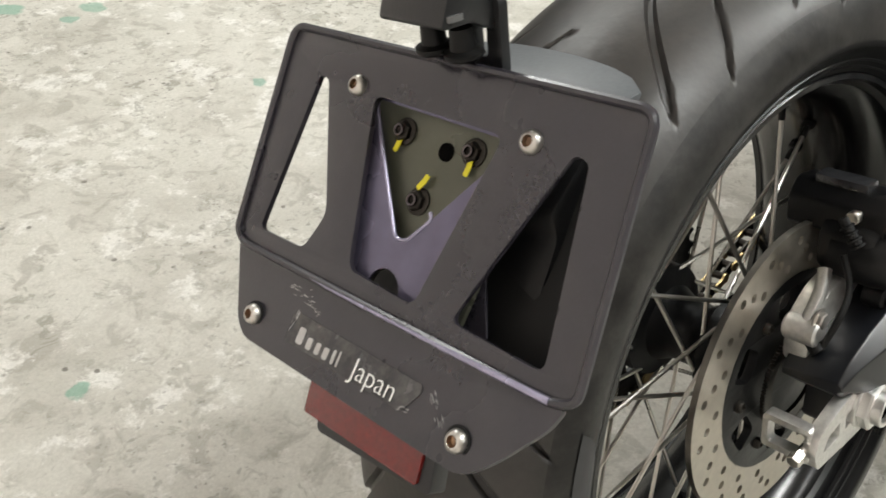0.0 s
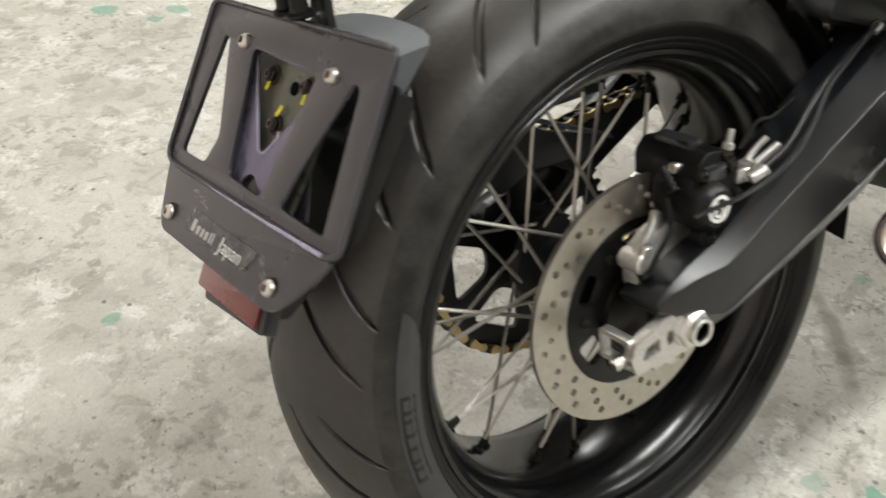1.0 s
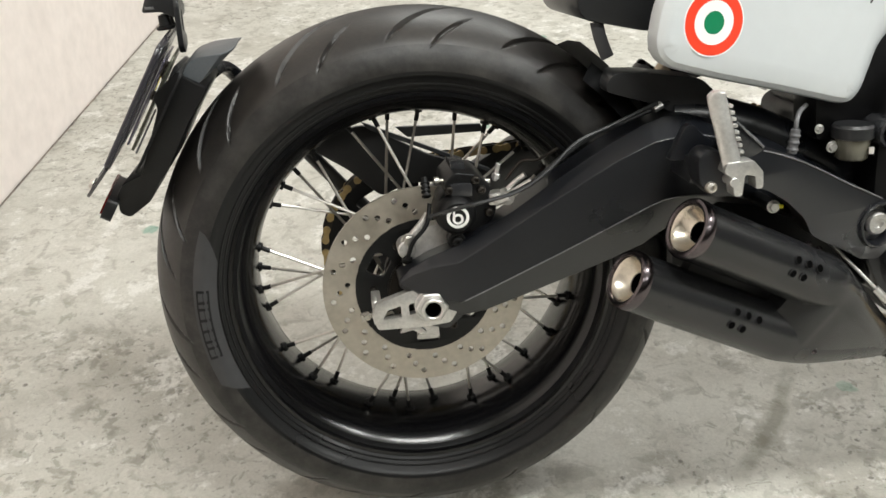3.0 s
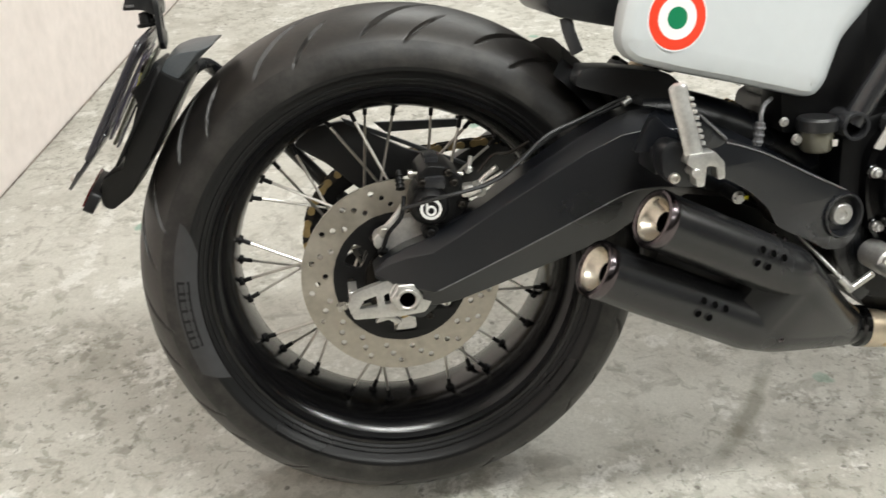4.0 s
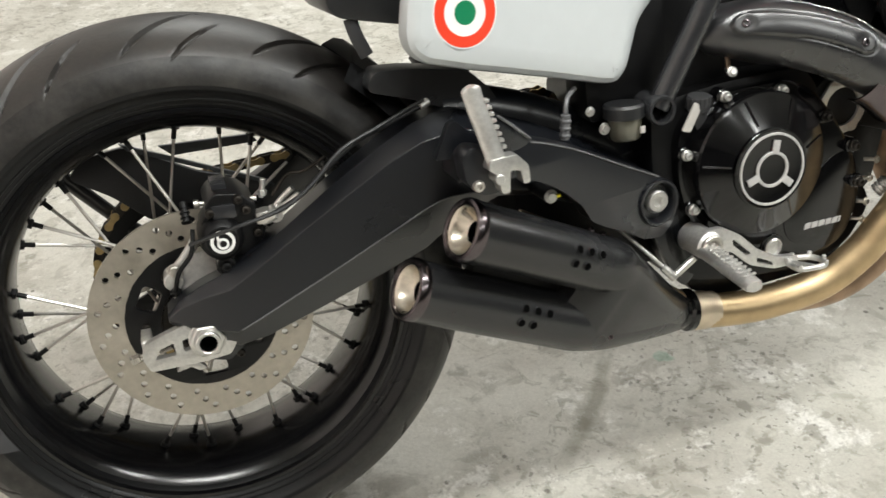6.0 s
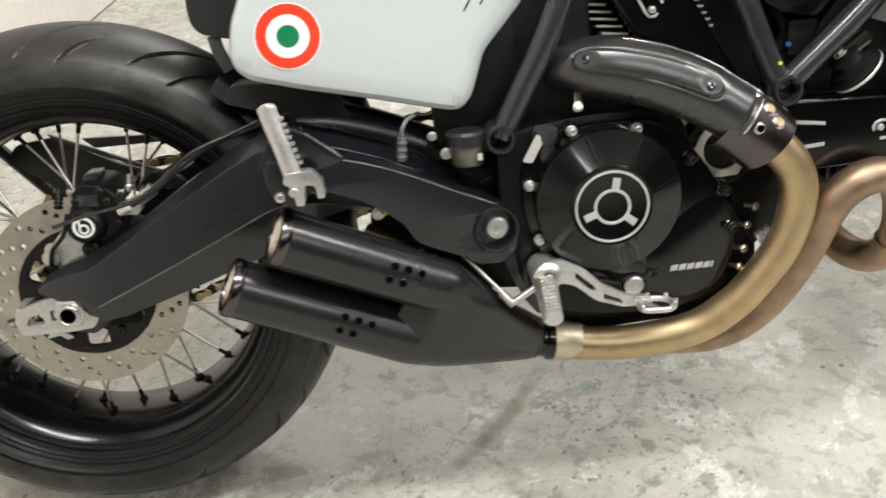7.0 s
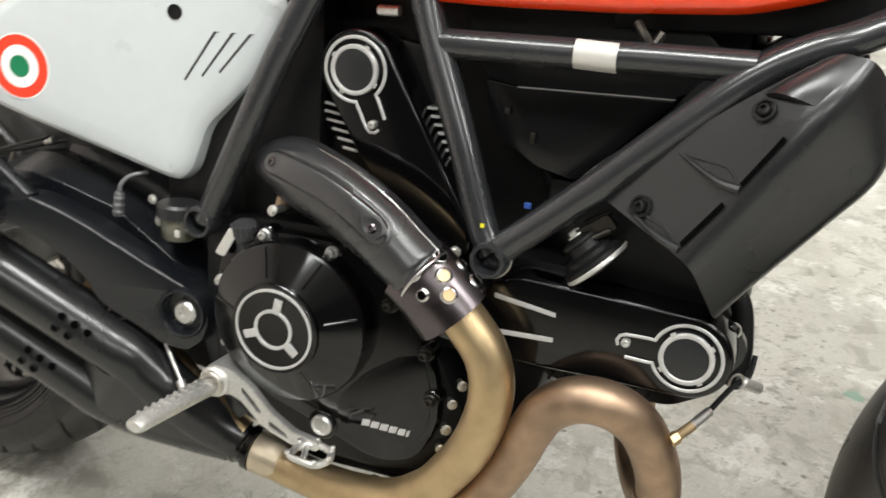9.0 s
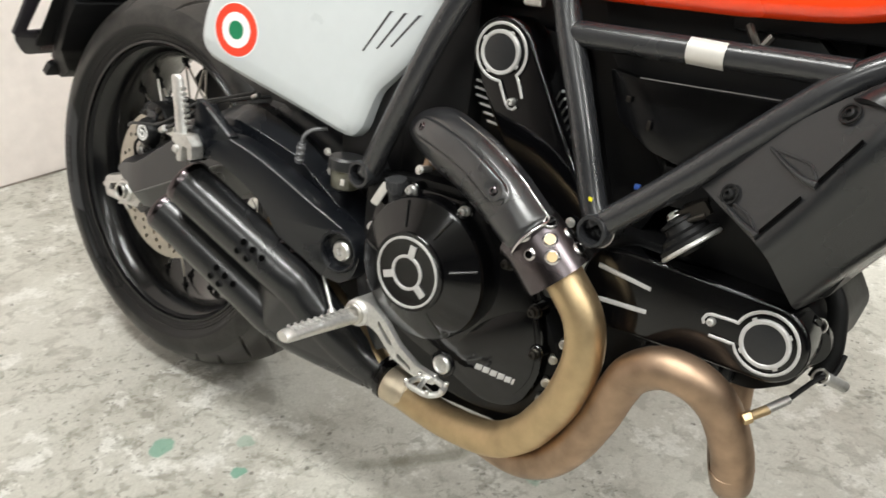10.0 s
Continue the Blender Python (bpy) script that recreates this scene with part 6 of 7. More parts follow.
on_panel("sticker_edge", ring((RC[0], -0.1798, RC[1]), RIGHT, 0.0342, 0.0328, 0.0004, 64), STICK_WHITE, "", 38, panel)
# dark grey wedges paint the shade of three embossed slots
for k in range(3):
    x0, z0, h = 0.481 + 0.0185 * k, 0.643 + 0.0055 * k, 0.050 - 0.005 * k
    slot = prism([(x0, z0), (x0 + 0.0018, z0 - 0.001), (x0 + 0.0345, z0 + h - 0.001), (x0 + 0.0380, z0 + h - 0.0002), (x0 + 0.0320, z0 + h)], -0.1806, -0.1790, 0.0002)
    on_panel("panel_slot_shade", slot, RUBBER_TAG, "", 38, panel)
on_panel("panel_plug", lathe([(0.0075, 0), (0.0075, 0.0015), (0.005, 0.001), (0, 0.0005)], 24, (0.472, -0.1798, 0.708), RIGHT), RUBBER_DARK, "", 38, panel)
seat = part("seat_tail", prism(rounded([(0.178, 0.680), (0.180, 0.648), (0.190, 0.636), (0.262, 0.620), (0.40, 0.640), (0.60, 0.72), (0.60, 0.80), (0.24, 0.76)], 0.012), -0.085, 0.085, 0.012), PLASTIC, bike, "black seat base and tail underside")
part("seat_strap", tube([(0.203, -0.078, 0.634), (0.207, -0.079, 0.616), (0.216, -0.078, 0.594)], lambda u: (0.0075, 0.0022), 8, 4, squash=(1, 0, 0)), RUBBER_TAG, seat, "grey woven strap")
tank = part("fuel_tank", prism(rounded([(0.60, 0.744), (0.786, 0.747), (0.903, 0.752), (1.000, 0.760), (1.056, 0.776), (1.10, 0.80), (1.12, 0.88), (1.05, 0.97), (0.85, 1.0), (0.66, 0.94), (0.58, 0.82)], 0.02), -0.168, 0.168, 0.016, 3), TANK_RED, bike, "glossy orange-red fuel tank")
part("tank_underside", prism([(0.90, 0.735), (1.10, 0.745), (1.17, 0.775), (1.15, 0.82), (0.90, 0.80)], -0.118, 0.125, 0.006), DEEP, tank, "dark underside of the tank", 38, True)
part("tank_bracket", tube([(0.925, -0.140, 0.742), (0.932, -0.146, 0.735), (0.940, -0.146, 0.726), (0.946, -0.140, 0.736)], 0.004, 8, 5), CHAIN_DARK, tank, "", 38, True)
part("tank_plug", rod((0.690, -0.138, 0.730), (0.712, -0.140, 0.731), 0.005, 10), CAST, tank, "", 38, True)

# ---- rear brake side: reservoir, pedal, footpeg ----
res = part("brake_reservoir", lathe([(0, 0), (0.016, 0), (0.0185, 0.003), (0.0195, 0.022), (0.0195, 0.024)], 28, (0.473, -0.150, 0.476), (0, 0, 1)), FLUID, bike, "small brake fluid reservoir with black cap")
part("cap", lathe([(0.0195, 0), (0.0225, 0.001), (0.0225, 0.013), (0.020, 0.016), (0, 0.016)], 28, (0.473, -0.150, 0.4995), (0, 0, 1)), PLASTIC, res, "black screw cap")
part("reservoir_label", block(0.482, 0.488, -0.1705, -0.168, 0.484, 0.492, 0.001), LABEL_GREY, res)
part("reservoir_bolt", join(flanged_bolt((0.450, -0.150, 0.491), RIGHT, 0.0050), flanged_bolt((0.436, -0.145, 0.511), RIGHT, 0.0040)), CAST, res)
part("bleed_hose", join(rod((0.400, -0.157, 0.488), (0.403, -0.157, 0.515), 0.0052, 14), *[lathe([(0.0050, 0), (0.0062, 0.0012), (0.0062, 0.0030), (0.0050, 0.0042)], 14, (0.4005 + 0.0009 * k, -0.157, 0.4905 + 0.0078 * k), (0.1, 0, 1), True) for k in range(3)]), GREY_FITTING, res, "grey ribbed hose fitting", 38, True)
part("bleed_tail", tube([(0.403, -0.157, 0.515), (0.4045, -0.155, 0.524), (0.411, -0.148, 0.532), (0.424, -0.136, 0.536)], 0.0026, 10), GREY_FITTING, res, "", 38, True)
part("hanger_plate", prism(rounded([(0.53, 0.40), (0.56, 0.385), (0.575, 0.36), (0.565, 0.30), (0.545, 0.28), (0.530, 0.30), (0.505, 0.355), (0.500, 0.395)], 0.008), -0.150, -0.135, 0.003), SATIN, bike, "black footrest hanger plate")
pedal = part("brake_pedal", sheet(rounded([(0.533, 0.352), (0.545, 0.366), (0.566, 0.366), (0.590, 0.352), (0.612, 0.330), (0.640, 0.314), (0.668, 0.310), (0.668, 0.300), (0.636, 0.300), (0.603, 0.312), (0.580, 0.333), (0.566, 0.338), (0.545, 0.330)], 0.005), [rounded([(0.580, 0.350), (0.600, 0.331), (0.604, 0.326), (0.598, 0.325), (0.580, 0.342)], 0.002), rounded([(0.612, 0.3195), (0.632, 0.310), (0.634, 0.305), (0.612, 0.313)], 0.002)], 0.008, onside(-0.192), 0.0015), CAST, bike, "cast aluminium brake pedal lever")
part("pedal_pivot", join(lathe([(0, 0.014), (0.012, 0.014), (0.0165, 0.010), (0.0175, 0.0), (0.0175, -0.03), (0, -0.03)], 28, (0.549, -0.188, 0.348), RIGHT)), CAST, pedal)
pad = [(0.650, -0.224), (0.682, -0.228), (0.690, -0.214), (0.684, -0.196), (0.664, -0.190), (0.650, -0.200)]
part("toe_pad", join(tube([(x, y, 0.305) for x, y in rounded(pad, 0.008, 3)], 0.0036, 10, 1, smooth=False, closed=True), rod((0.656, -0.196, 0.304), (0.668, -0.226, 0.306), 0.0030, 8), *[rod((x, y, 0.307), (x, y, 0.3115), 0.0026, 8) for x, y in pad]), CAST, pedal, "open cast toe pad")
part("pivot_cap", join(ring((0.549, -0.200, 0.348), RIGHT, 0.0135, 0.0090, 0.005, 28), button_screw((0.549, -0.203, 0.348), RIGHT, 0.0075)), STEEL, pedal)
fpeg = part("rider_footpeg", tube([(0.545, -0.192, 0.344), (0.543, -0.22, 0.3435), (0.539, -0.26, 0.3425), (0.535, -0.302, 0.341)], lambda u: (0.0105 + 0.003 * (1 - u), 0.0075 + 0.002 * (1 - u)) if u < 0.95 else (0.009, 0.006), 14, 6, squash=(1, 0, 0)), CAST, bike, "serrated aluminium rider footpeg")
part("peg_teeth", join(*[lathe([(0.0024, 0), (0.0018, 0.0018), (0, 0.0018)], 6, (0.5445 + 0.0055 * s - 0.0085 * k / 9, -0.214 - 0.0095 * k, 0.3515 - 0.0022 * k / 9), (0, 0, 1)) for k in range(9) for s in (-1, 0, 1)]), CAST, fpeg)
part("pedal_rod", join(rod((0.446, -0.160, 0.388), (0.505, -0.186, 0.322), 0.0024, 10), rod((0.497, -0.183, 0.330), (0.510, -0.189, 0.315), 0.0050, 12), rod((0.508, -0.188, 0.317), (0.536, -0.186, 0.333), 0.0042, 12)), CAST, pedal, "bright brake push rod")
mark_bolt = part("swingarm_bolt", flanged_bolt((0.3685, -0.185, 0.4385), RIGHT, 0.0055), CAST, bike, "bright bolt with a yellow paint mark", 38, True)
part("bolt_stem", rod((0.3685, -0.120, 0.4385), (0.3685, -0.186, 0.4385), 0.0075, 14), DEEP, mark_bolt, "", 38, True)
part("paint_mark", block(0.3735, 0.3785, -0.1885, -0.187, 0.4365, 0.4405, 0.0005), YELLOW, mark_bolt, "", 38, True)
part("link_pipe", tube([(0.345, -0.130, 0.392), (0.380, -0.138, 0.373), (0.422, -0.143, 0.346), (0.470, -0.142, 0.308), (0.512, -0.136, 0.272), (0.540, -0.130, 0.25)], 0.0215, 18, 6), BRONZE, exhaust, "golden link pipe behind the mufflers", 38, True)

# ---- plate carrier at the tail ----
CREASE = mat("bright_violet_edge", (0.36, 0.34, 0.46), 0.26, 0.6, var=0.2, bump=0.0)
# the bracket's violet sheen is put into its base colour
VIOLET = mat("violet_sheen_steel", (0.145, 0.135, 0.200), 0.26, 0.5, var=0.15, bump=0.02)
TURN = Matrix.Rotation(radians(3.6), 3, "Z")
PN, PU, PR = TURN @ Vector((-0.8589, 0, 0.5122)), TURN @ Vector((0.5122, 0, 0.8589)), TURN @ Vector((0, -1, 0))
PC = Vector((-0.3140, -0.0018, 0.5545))
PM = Matrix(((PR.x, PU.x, PN.x, PC.x), (PR.y, PU.y, PN.y, PC.y), (PR.z, PU.z, PN.z, PC.z), (0, 0, 0, 1)))
carrier = part("plate_carrier", sheet(rounded([(-0.128, 0.103), (0.128, 0.0955), (0.1325, -0.036), (0.121, -0.042), (-0.122, -0.0335), (-0.131, -0.026)], 0.010, 5),
               [rounded([(-0.094, 0.078), (-0.086, 0.076), (-0.0575, 0.002), (-0.0690, -0.0215), (-0.111, -0.0205)], 0.006),
                rounded([(-0.0450, 0.0735), (0.0500, 0.0690), (0.0240, -0.0260), (-0.0285, -0.0218)], 0.007),
                rounded([(0.0925, 0.0690), (0.1020, 0.0665), (0.1110, -0.0300), (0.0500, -0.0255)], 0.007)], 0.0035, PM, 0.0010), POWDER, bike, "matt black steel number plate carrier with cut-outs")
low_m = PM @ Matrix.Translation((0, -0.036, 0)) @ pose(0, 0, 0, -9, 0, 0) @ Matrix.Translation((0, 0.036, 0))
part("lower_strip", sheet(rounded([(-0.122, -0.0335), (0.121, -0.042), (0.1275, -0.041), (0.1235, -0.0525), (0.102, -0.0790), (0.088, -0.0905), (-0.090, -0.0835), (-0.101, -0.076), (-0.127, -0.033)], 0.010, 4), [], 0.0035, low_m, 0.0010), POWDER, carrier, "folded lower strip of the carrier")
rim_line = rounded([(-0.128, 0.103), (0.128, 0.0955), (0.1325, -0.036), (0.121, -0.0405), (-0.122, -0.0325), (-0.131, -0.026)], 0.010, 5)
part("raised_edge", tube([PM @ Vector((x, y, 0.0022)) for x, y in rim_line], 0.0024, 8, 1, smooth=False, closed=True), POWDER, carrier)


def dome_screw(m, x, y, z, r):
    """A polished dome head over the plate, with a tan hexagon recess."""
    screw = part("carrier_screw", lathe([(r, -0.003), (r, 0.0008), (r * 0.97, r * 0.26), (r * 0.86, r * 0.50), (r * 0.68, r * 0.68), (r * 0.50, r * 0.74), (r * 0.47, r * 0.70)], 32, m @ Vector((x, y, z)), PN), STEEL, carrier, "bright dome screw")
    part("socket", lathe([(r * 0.48, r * 0.73), (r * 0.42, r * 0.30), (0, r * 0.28)], 6, m @ Vector((x, y, z)), PN), BRONZE_DULL, screw)


for x, y in ((-0.0597, 0.0763), (0.0677, 0.0693)):
    dome_screw(PM, x, y, 0.002, 0.0062)
for x, y in ((-0.0885, -0.0688), (0.0805, -0.0760)):
    dome_screw(low_m, x, y, 0.0022, 0.0062)
    part("rubber_washer", ring(low_m @ Vector((x, y, 0.0012)), PN, 0.0080, 0.0060, 0.0012, 24), RUBBER_DARK, carrier)
back = PM @ Matrix.Translation((0, 0, -0.013))
part("back_plate", sheet(rounded([(-0.062, 0.088), (0.060, 0.083), (0.056, 0.03), (0.046, -0.034), (-0.042, -0.030), (-0.062, 0.03)], 0.008), [circle(-0.0100, -0.028, 0.013, 24)], 0.003, back, 0.0008), OLIVE, carrier, "dark olive mounting plate")
part("tri_edge", tube([PM @ Vector((x, y, -0.0050)) for x, y in rounded([(-0.0505, 0.0715), (-0.0070, 0.0023), (0.0013, 0.0030), (0.0150, 0.0190)], 0.004, 4)], 0.0012, 8, 1, smooth=False), CREASE, carrier, "bright cut edge of the inner bracket")
part("v_wing", sheet(rounded([(-0.0570, 0.0800), (0.0570, 0.0760), (0.0310, -0.0330), (-0.0410, -0.0290)], 0.004), [rounded([(-0.0505, 0.0725), (0.0500, 0.0675), (0.0420, 0.0520), (0.0018, 0.0030), (-0.0070, 0.0018)], 0.005), circle(-0.0060, -0.0270, 0.0125, 24)], 0.002, PM @ Matrix.Translation((0, 0, -0.0058)), 0.0005), VIOLET, carrier, "violet-sheened inner bracket")
for x, y in ((-0.0272, 0.0588), (0.0244, 0.0576), (-0.0038, 0.0248)):
    part("mount_bolt", flanged_bolt(back @ Vector((x, y, 0.0015)), PN, 0.0058), CHAIN_DARK, carrier)
    part("bolt_tip", ring(back @ Vector((x, y, 0.005)), PN, 0.0034, 0.0022, 0.0035, 16), DARK_CHROME, carrier)
for x, y, a in ((-0.0280, 0.0516, 80), (0.0252, 0.0494, 85), (-0.0022, 0.0352, 60)):
    c0, s0 = math.cos(radians(a)), math.sin(radians(a))
    part("paint_mark", sheet([(x + u * c0 - v * s0, y + u * s0 + v * c0) for u, v in rounded([(-0.0050, -0.0012), (0.0010, -0.0020), (0.0052, -0.0014), (0.0050, 0.0016), (0.0005, 0.0012), (-0.0045, 0.0018)], 0.001)], [], 0.0008, back @ Matrix.Translation((0, 0, 0.0045)), 0), YELLOW, carrier, "yellow paint mark")
part("plug_hole", lathe([(0.0052, -0.001), (0.0050, 0.0006), (0, 0.0006)], 20, back @ Vector((0.0055, 0.0540, 0.002)), PN), HOLE, carrier)
# the fold's violet highlight, painted as a thin bright bead
part("crease", tube([PM @ Vector((x, y, 0.0034)) for x, y in ((-0.1180, -0.0332), (-0.06, -0.0350), (0.0, -0.0370), (0.06, -0.0388), (0.1190, -0.0400))], lambda u: 0.0007 + 0.0013 * u, 8, 6), CREASE, carrier, "bright violet line painted as the highlight on the fold")
strip = part("name_strip", sheet(rounded([(-0.0560, -0.0555), (0.0490, -0.0600), (0.0500, -0.0640), (0.0420, -0.0770), (-0.0560, -0.0735)], 0.003), [], 0.0008, low_m @ Matrix.Translation((0, 0, 0.0022)), 0), STRIP, carrier, "glossy black name strip")
x = -0.0465
for w, h in ((0.0074, 0.0094), (0.0060, 0.0066), (0.0052, 0.0066), (0.0058, 0.0066), (0.0030, 0.0080), (0.0018, 0.0090)):
    drop = -0.0715 - 0.04 * (x + 0.05)
    part("emblem_bar", sheet(rounded([(x, drop), (x + w * 0.72, drop), (x + w * 0.72, drop + h), (x, drop + h)], 0.0012, 2), [], 0.0004, low_m @ Matrix.Translation((0, 0, 0.0029)), 0), SILVER_PRINT, carrier)
    x += w + 0.0016
txt = bpy.data.curves.new("word", "FONT")
txt.body, txt.size, txt.extrude, txt.offset = "Japan", 0.0162, 0.0002, -0.00025
tmp = new("word", txt)
bpy.context.view_layer.update()
word = bpy.data.meshes.new_from_object(tmp.evaluated_get(bpy.context.evaluated_depsgraph_get()))
bpy.data.objects.remove(tmp)
word.transform(low_m @ Matrix.Translation((0.0010, -0.0738, 0.0030)) @ pose(0, 0, 0, 0, 0, -2.3))
part("word_japan", word, STICK_WHITE, carrier, "white printed word")
rng = random.Random(5)
for x, y, a, w, count in ((-0.056, -0.0455, -6, 0.011, 16), (-0.046, -0.0500, -14, 0.009, 12), (0.062, -0.0665, -48, 0.010, 12), (-0.0535, -0.0610, 75, 0.005, 6), (0.044, -0.0745, 10, 0.006, 9)):
    c0, s0 = math.cos(radians(a)), math.sin(radians(a))
    bits = []
    for k in range(count):
        u, v, h, t = rng.uniform(-w, w), rng.gauss(0, w * 0.16), rng.uniform(0.0006, 0.0028), rng.uniform(0.0001, 0.0004)
        bits.append(sheet([(x + (u + p) * c0 - (v + q) * s0, y + (u + p) * s0 + (v + q) * c0) for p, q in ((-h, 0), (-h * 0.2, -t), (h, t * 0.5), (h * 0.3, t))], [], 0.0002, low_m @ Matrix.Translation((0, 0, 0.0020 if y > -0.058 and x < 0 or x > 0.05 else 0.0030)), 0))
    part("scuff", join(*bits), SMEAR, carrier)
refl = part("rear_reflector", sheet(rounded([(-0.043, -0.084), (0.050, -0.088), (0.051, -0.110), (-0.042, -0.107)], 0.002), [], 0.0024, PM @ Matrix.Translation((0.0, -0.003, -0.0094)), 0.0010), REFLECTOR, carrier, "red rectangular rear reflector")
for k in range(16):
    u = -0.0395 + 0.0026 * k
    part("reflector_rib", sheet([(u, -0.0872 - 0.0015 * k / 15), (u + 0.0014, -0.0872 - 0.0015 * k / 15), (u + 0.0014, -0.0912 - 0.0015 * k / 15), (u, -0.0912 - 0.0015 * k / 15)], [], 0.0010, PM @ Matrix.Translation((0, 0, -0.0078)), 0), REFLECTOR, refl)
# added black sheet that makes the shade inside the right opening
part("opening_shade", sheet(rounded([(0.030, 0.080), (0.104, 0.076), (0.106, -0.040), (0.034, -0.040)], 0.006), [], 0.003, PM @ Matrix.Translation((0, 0, -0.027)), 0.0008), RUBBER_DARK, carrier, "black sheet added for the shade behind the carrier")
part("inner_flange", sheet([(0.020, -0.036), (0.0610, -0.0300), (0.0462, 0.0060), (0.040, 0.020), (0.028, 0.0)], [], 0.002, PM @ Matrix.Translation((0, 0, -0.018)), 0.0004), POWDER, carrier, "grey folded flange")
part("reflector_back", sheet(rounded([(-0.038, -0.083), (0.056, -0.088), (0.060, -0.112), (-0.030, -0.114)], 0.004), [], 0.012, PM @ Matrix.Translation((0.0, -0.003, -0.0165)), 0.001), PLASTIC, carrier)
# plate lamp on its hook
part("lamp_housing", prism(rounded([(-0.289, 0.670), (-0.280, 0.694), (-0.259, 0.691), (-0.248, 0.675), (-0.250, 0.661), (-0.268, 0.670)], 0.004), -0.024, 0.024, 0.003), PLASTIC, carrier, "black plate lamp housing", 38, True)
part("lamp_hook", sheet(rounded([(0.010, 0.676), (0.034, 0.688), (0.040, 0.680), (0.040, 0.634), (0.030, 0.626), (0.006, 0.634), (0.004, 0.644), (0.016, 0.648), (0.018, 0.672)], 0.004), [rounded([(0.0215, 0.650), (0.0300, 0.650), (0.0300, 0.672), (0.0215, 0.674)], 0.003)], 0.006, Matrix(((0, 0, -1, -0.251), (-1, 0, 0, 0.012), (0, 1, 0, -0.002), (0, 0, 0, 1))), 0.001), PLASTIC, carrier, "slotted lamp hook", 38, True)
part("lamp_lens", sheet(rounded([(-0.285, -0.026), (-0.275, -0.026), (-0.275, 0.016), (-0.285, 0.016)], 0.002), [], 0.003, Matrix.Translation((0, 0, 0.6695)) , 0), GLARE, carrier)
part("rubber_mount", join(*[lathe([(0.009, 0), (0.0105, 0.0015), (0.0105, 0.0035), (0.007, 0.005), (0.006, 0.016), (0, 0.016)], 24, (-0.266, y, 0.645), (-0.1, 0, 1)) for y in (0.008, -0.014)]), RUBBER_DARK, carrier)
# mudguard blade behind the wheel that holds the carrier
GU = [(-0.250, 0.615), (-0.281, 0.588), (-0.277, 0.574), (-0.306, 0.503), (-0.330, 0.492), (-0.340, 0.477), (-0.342, 0.454), (-0.331, 0.448), (-0.306, 0.465), (-0.290, 0.490), (-0.277, 0.505), (-0.247, 0.557), (-0.222, 0.594), (-0.245, 0.606)]
blade = prism(rounded(GU, 0.004, 2), -0.082, 0.085, 0.004)
for v in blade.verts:
    k = min(1.0, max(0.0, (0.515 - v.co.z) / 0.05))
    v.co.y *= 1 - 0.45 * k
guard = part("mudguard_blade", blade, DEEP, bike, "black plastic mudguard blade behind the rear wheel", 38, True)
blade_top = prism(rounded([(-0.250, 0.612), (-0.238, 0.627), (-0.221, 0.632), (-0.188, 0.634), (-0.203, 0.622), (-0.220, 0.608), (-0.234, 0.600), (-0.244, 0.602)], 0.005), -0.083, 0.083, 0.004, 3)
bmesh.ops.subdivide_edges(blade_top, edges=[e for e in blade_top.edges if abs(e.verts[0].co.y - e.verts[1].co.y) > 0.1], cuts=10)
for v in blade_top.verts:
    q = v.co.y / 0.083
    v.co.z += 0.007 * (1 - q * q) - 0.007
    v.co.x += (-0.246 - v.co.x) * 0.28 * abs(q) ** 6
    v.co.y *= 0.93
# the cover's lighter grey stands for light falling on its top
part("blade_top", blade_top, GREY_LIT_PLASTIC, guard, "upper cover of the blade, greyed for the light from above", 38, True)
part("blade_arm", tube([(-0.235, 0.06, 0.585), (-0.215, 0.112, 0.580), (-0.16, 0.135, 0.50), (-0.06, 0.140, 0.38), (-0.005, 0.135, 0.338)], lambda u: (0.012, 0.008), 12, 6, squash=(1, 0, 0)), SATIN, guard, "black arm that carries the mudguard")
part("carrier_bracket", prism(rounded([(-0.272, 0.560), (-0.268, 0.600), (-0.258, 0.616), (-0.248, 0.606), (-0.262, 0.570)], 0.004), -0.045, 0.045, 0.003), PLASTIC, guard, "", 38, True)

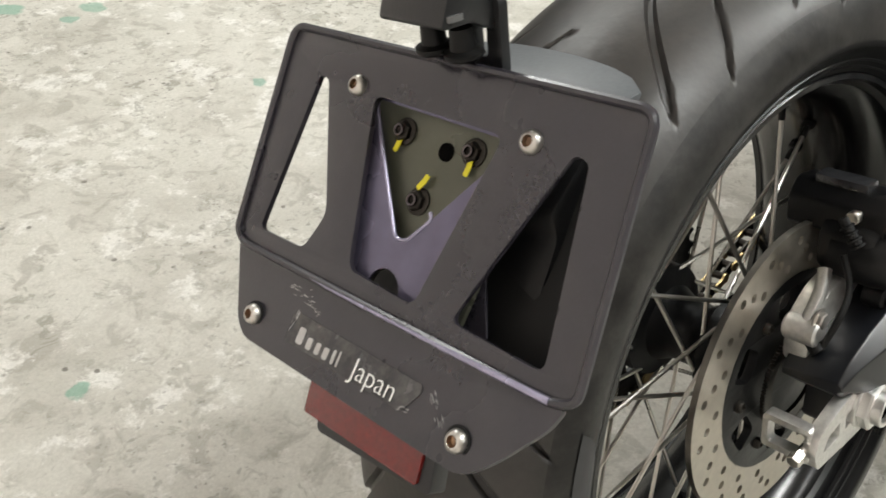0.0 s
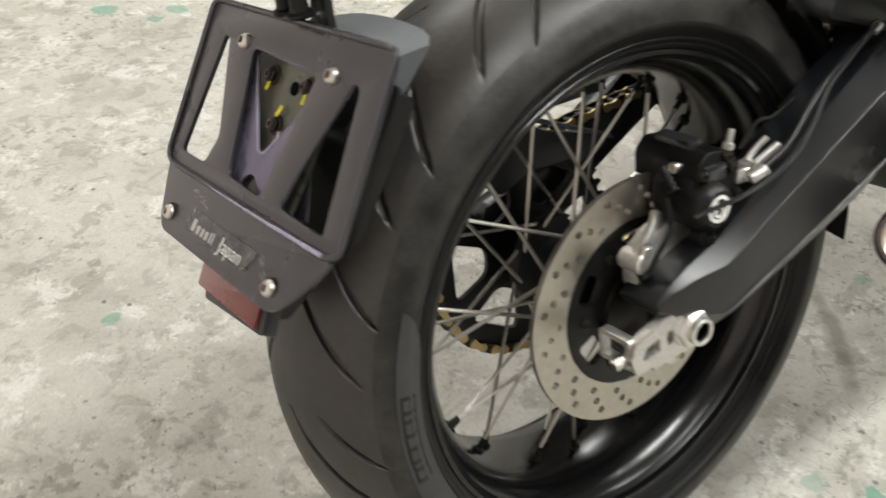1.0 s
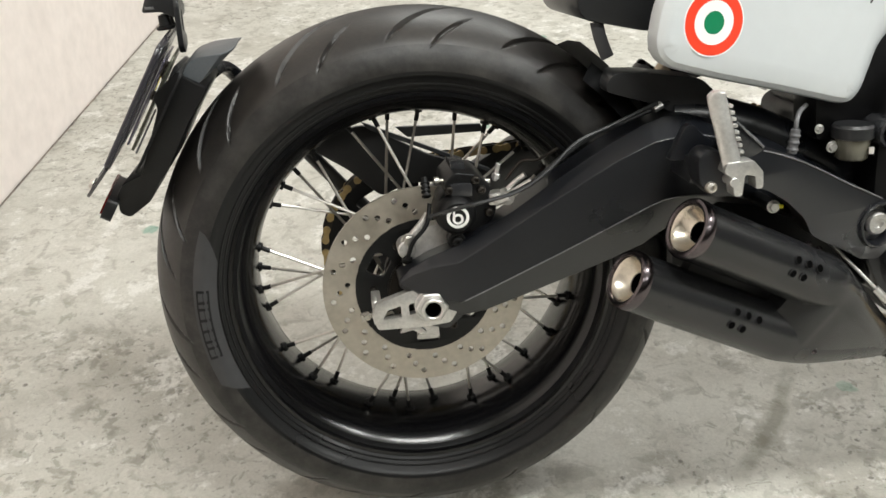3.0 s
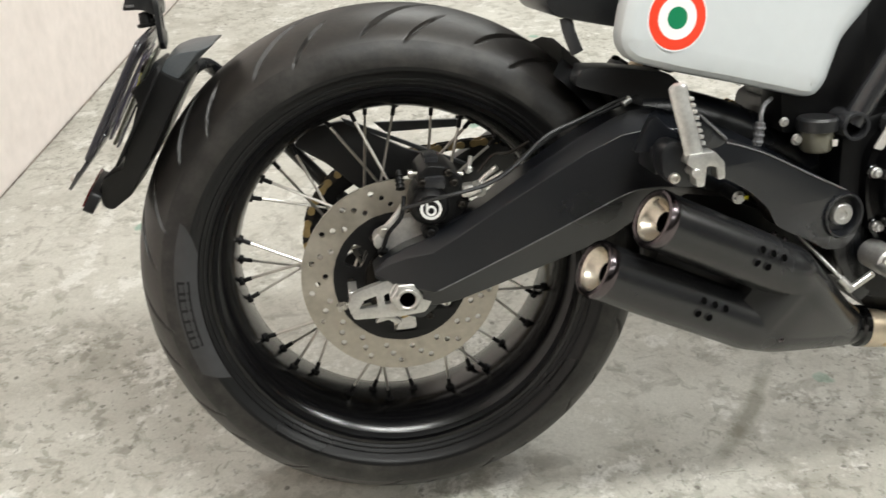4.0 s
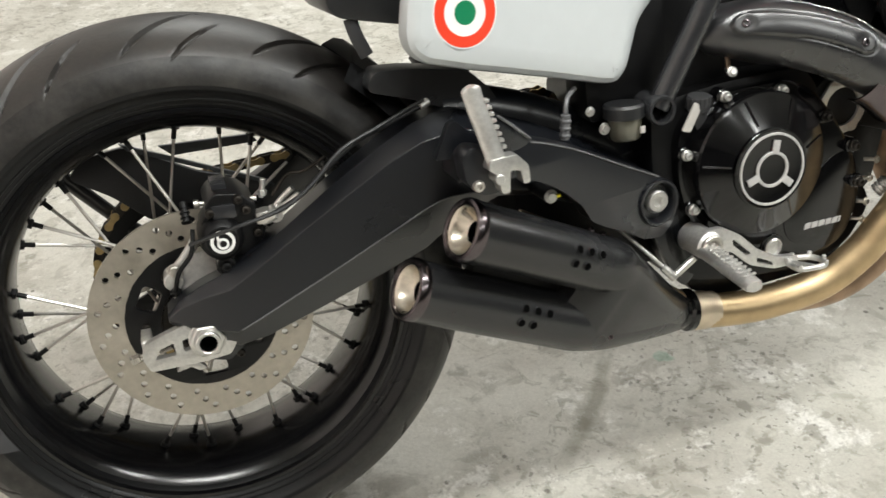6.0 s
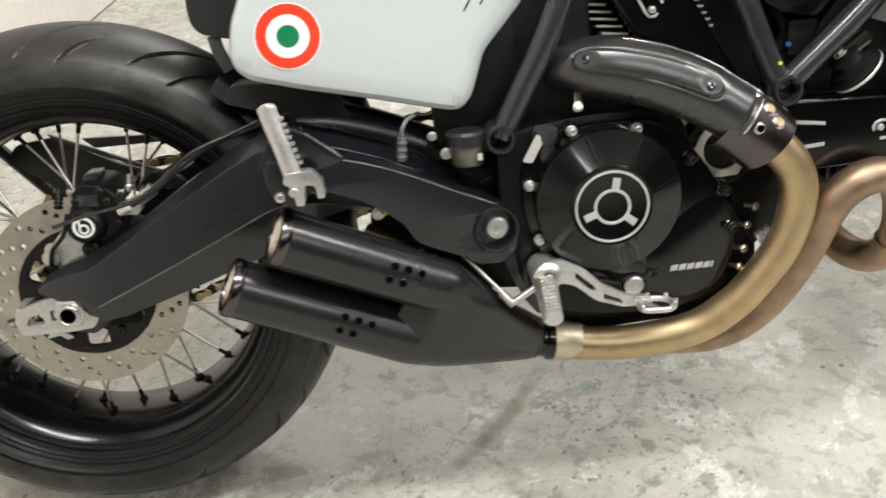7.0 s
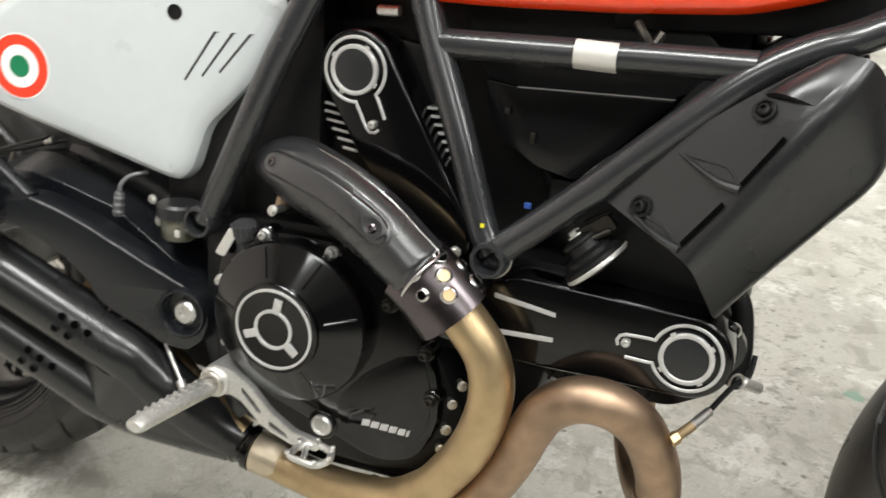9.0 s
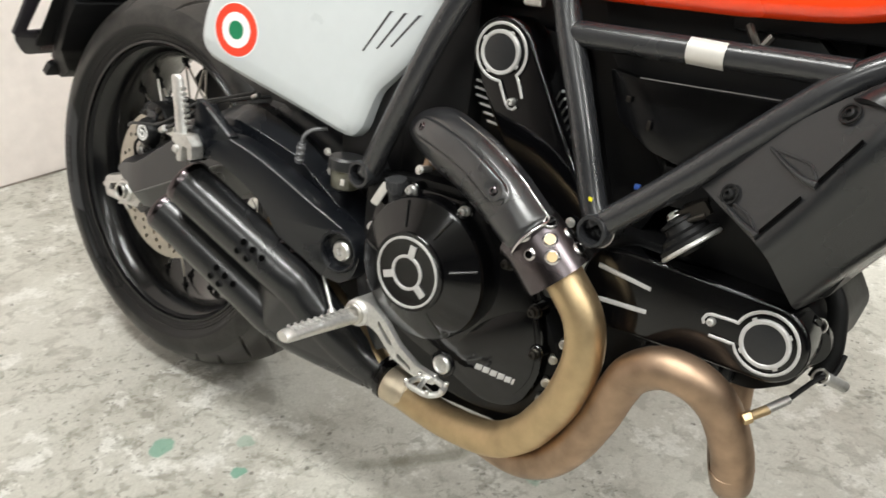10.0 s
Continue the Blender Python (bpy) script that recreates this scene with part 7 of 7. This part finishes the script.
# ---- front wheel, fork and mudguard, partly in view ----
front = wheel("front_wheel", "black wire-spoked front wheel rim", Vector((1.457, 0, 0.308)), 0.313, 0.060, 0.240, 36, -0.06, 8)
brake_disc(front, -0.066, 0.150, 0.120)
part("front_fork", join(tube([(1.455, -0.115, 0.308), (1.30, -0.10, 0.66), (1.20, -0.09, 0.90)], 0.024, 20, 4), tube([(1.455, 0.115, 0.308), (1.30, 0.10, 0.66), (1.20, 0.09, 0.90)], 0.024, 20, 4)), DEEP, bike, "black front fork")
fm = bmesh.new()
rows = []
for i in range(13):
    a = radians(141 - 95 * i / 12)
    rows.append([fm.verts.new(Vector((1.440, 0, 0.458)) + Vector((r * 1.0 * math.cos(a), y, r * math.sin(a)))) for y, r in ((-0.072, 0.352), (-0.062, 0.372), (-0.03, 0.386), (0, 0.389), (0.03, 0.386), (0.062, 0.372), (0.072, 0.352))])
for ra, rb in zip(rows, rows[1:]):
    for q in range(6):
        fm.faces.new((ra[q], ra[q + 1], rb[q + 1], rb[q]))
bmesh.ops.solidify(fm, geom=fm.faces[:], thickness=0.003)
mudguard = part("front_mudguard", fm, TANK_RED, bike, "orange-red front mudguard with pale edge")
band_bm = bmesh.new()
rows = []
for i in range(13):
    a = radians(141 - 95 * i / 12)
    rows.append([band_bm.verts.new(Vector((1.440 + r * math.cos(a), y, 0.458 + r * math.sin(a)))) for y, r in ((-0.034, 0.3875), (0.0, 0.3915), (0.034, 0.3875))])
for ra, rb in zip(rows, rows[1:]):
    for q in range(2):
        band_bm.faces.new((ra[q], ra[q + 1], rb[q + 1], rb[q]))
part("top_band", band_bm, WHITE, mudguard, "pale band along the mudguard's top")
part("guard_clip", block(1.158, 1.176, -0.030, 0.030, 0.690, 0.706, 0.004), RUBBER_DARK, mudguard, "dark clip at the mudguard's end")
part("front_hose", tube([(1.24, -0.05, 0.80), (1.212, -0.04, 0.68), (1.190, -0.03, 0.60), (1.21, -0.04, 0.52), (1.27, -0.08, 0.46)], 0.0045, 8), RUBBER_DARK, bike, "black front brake hose")
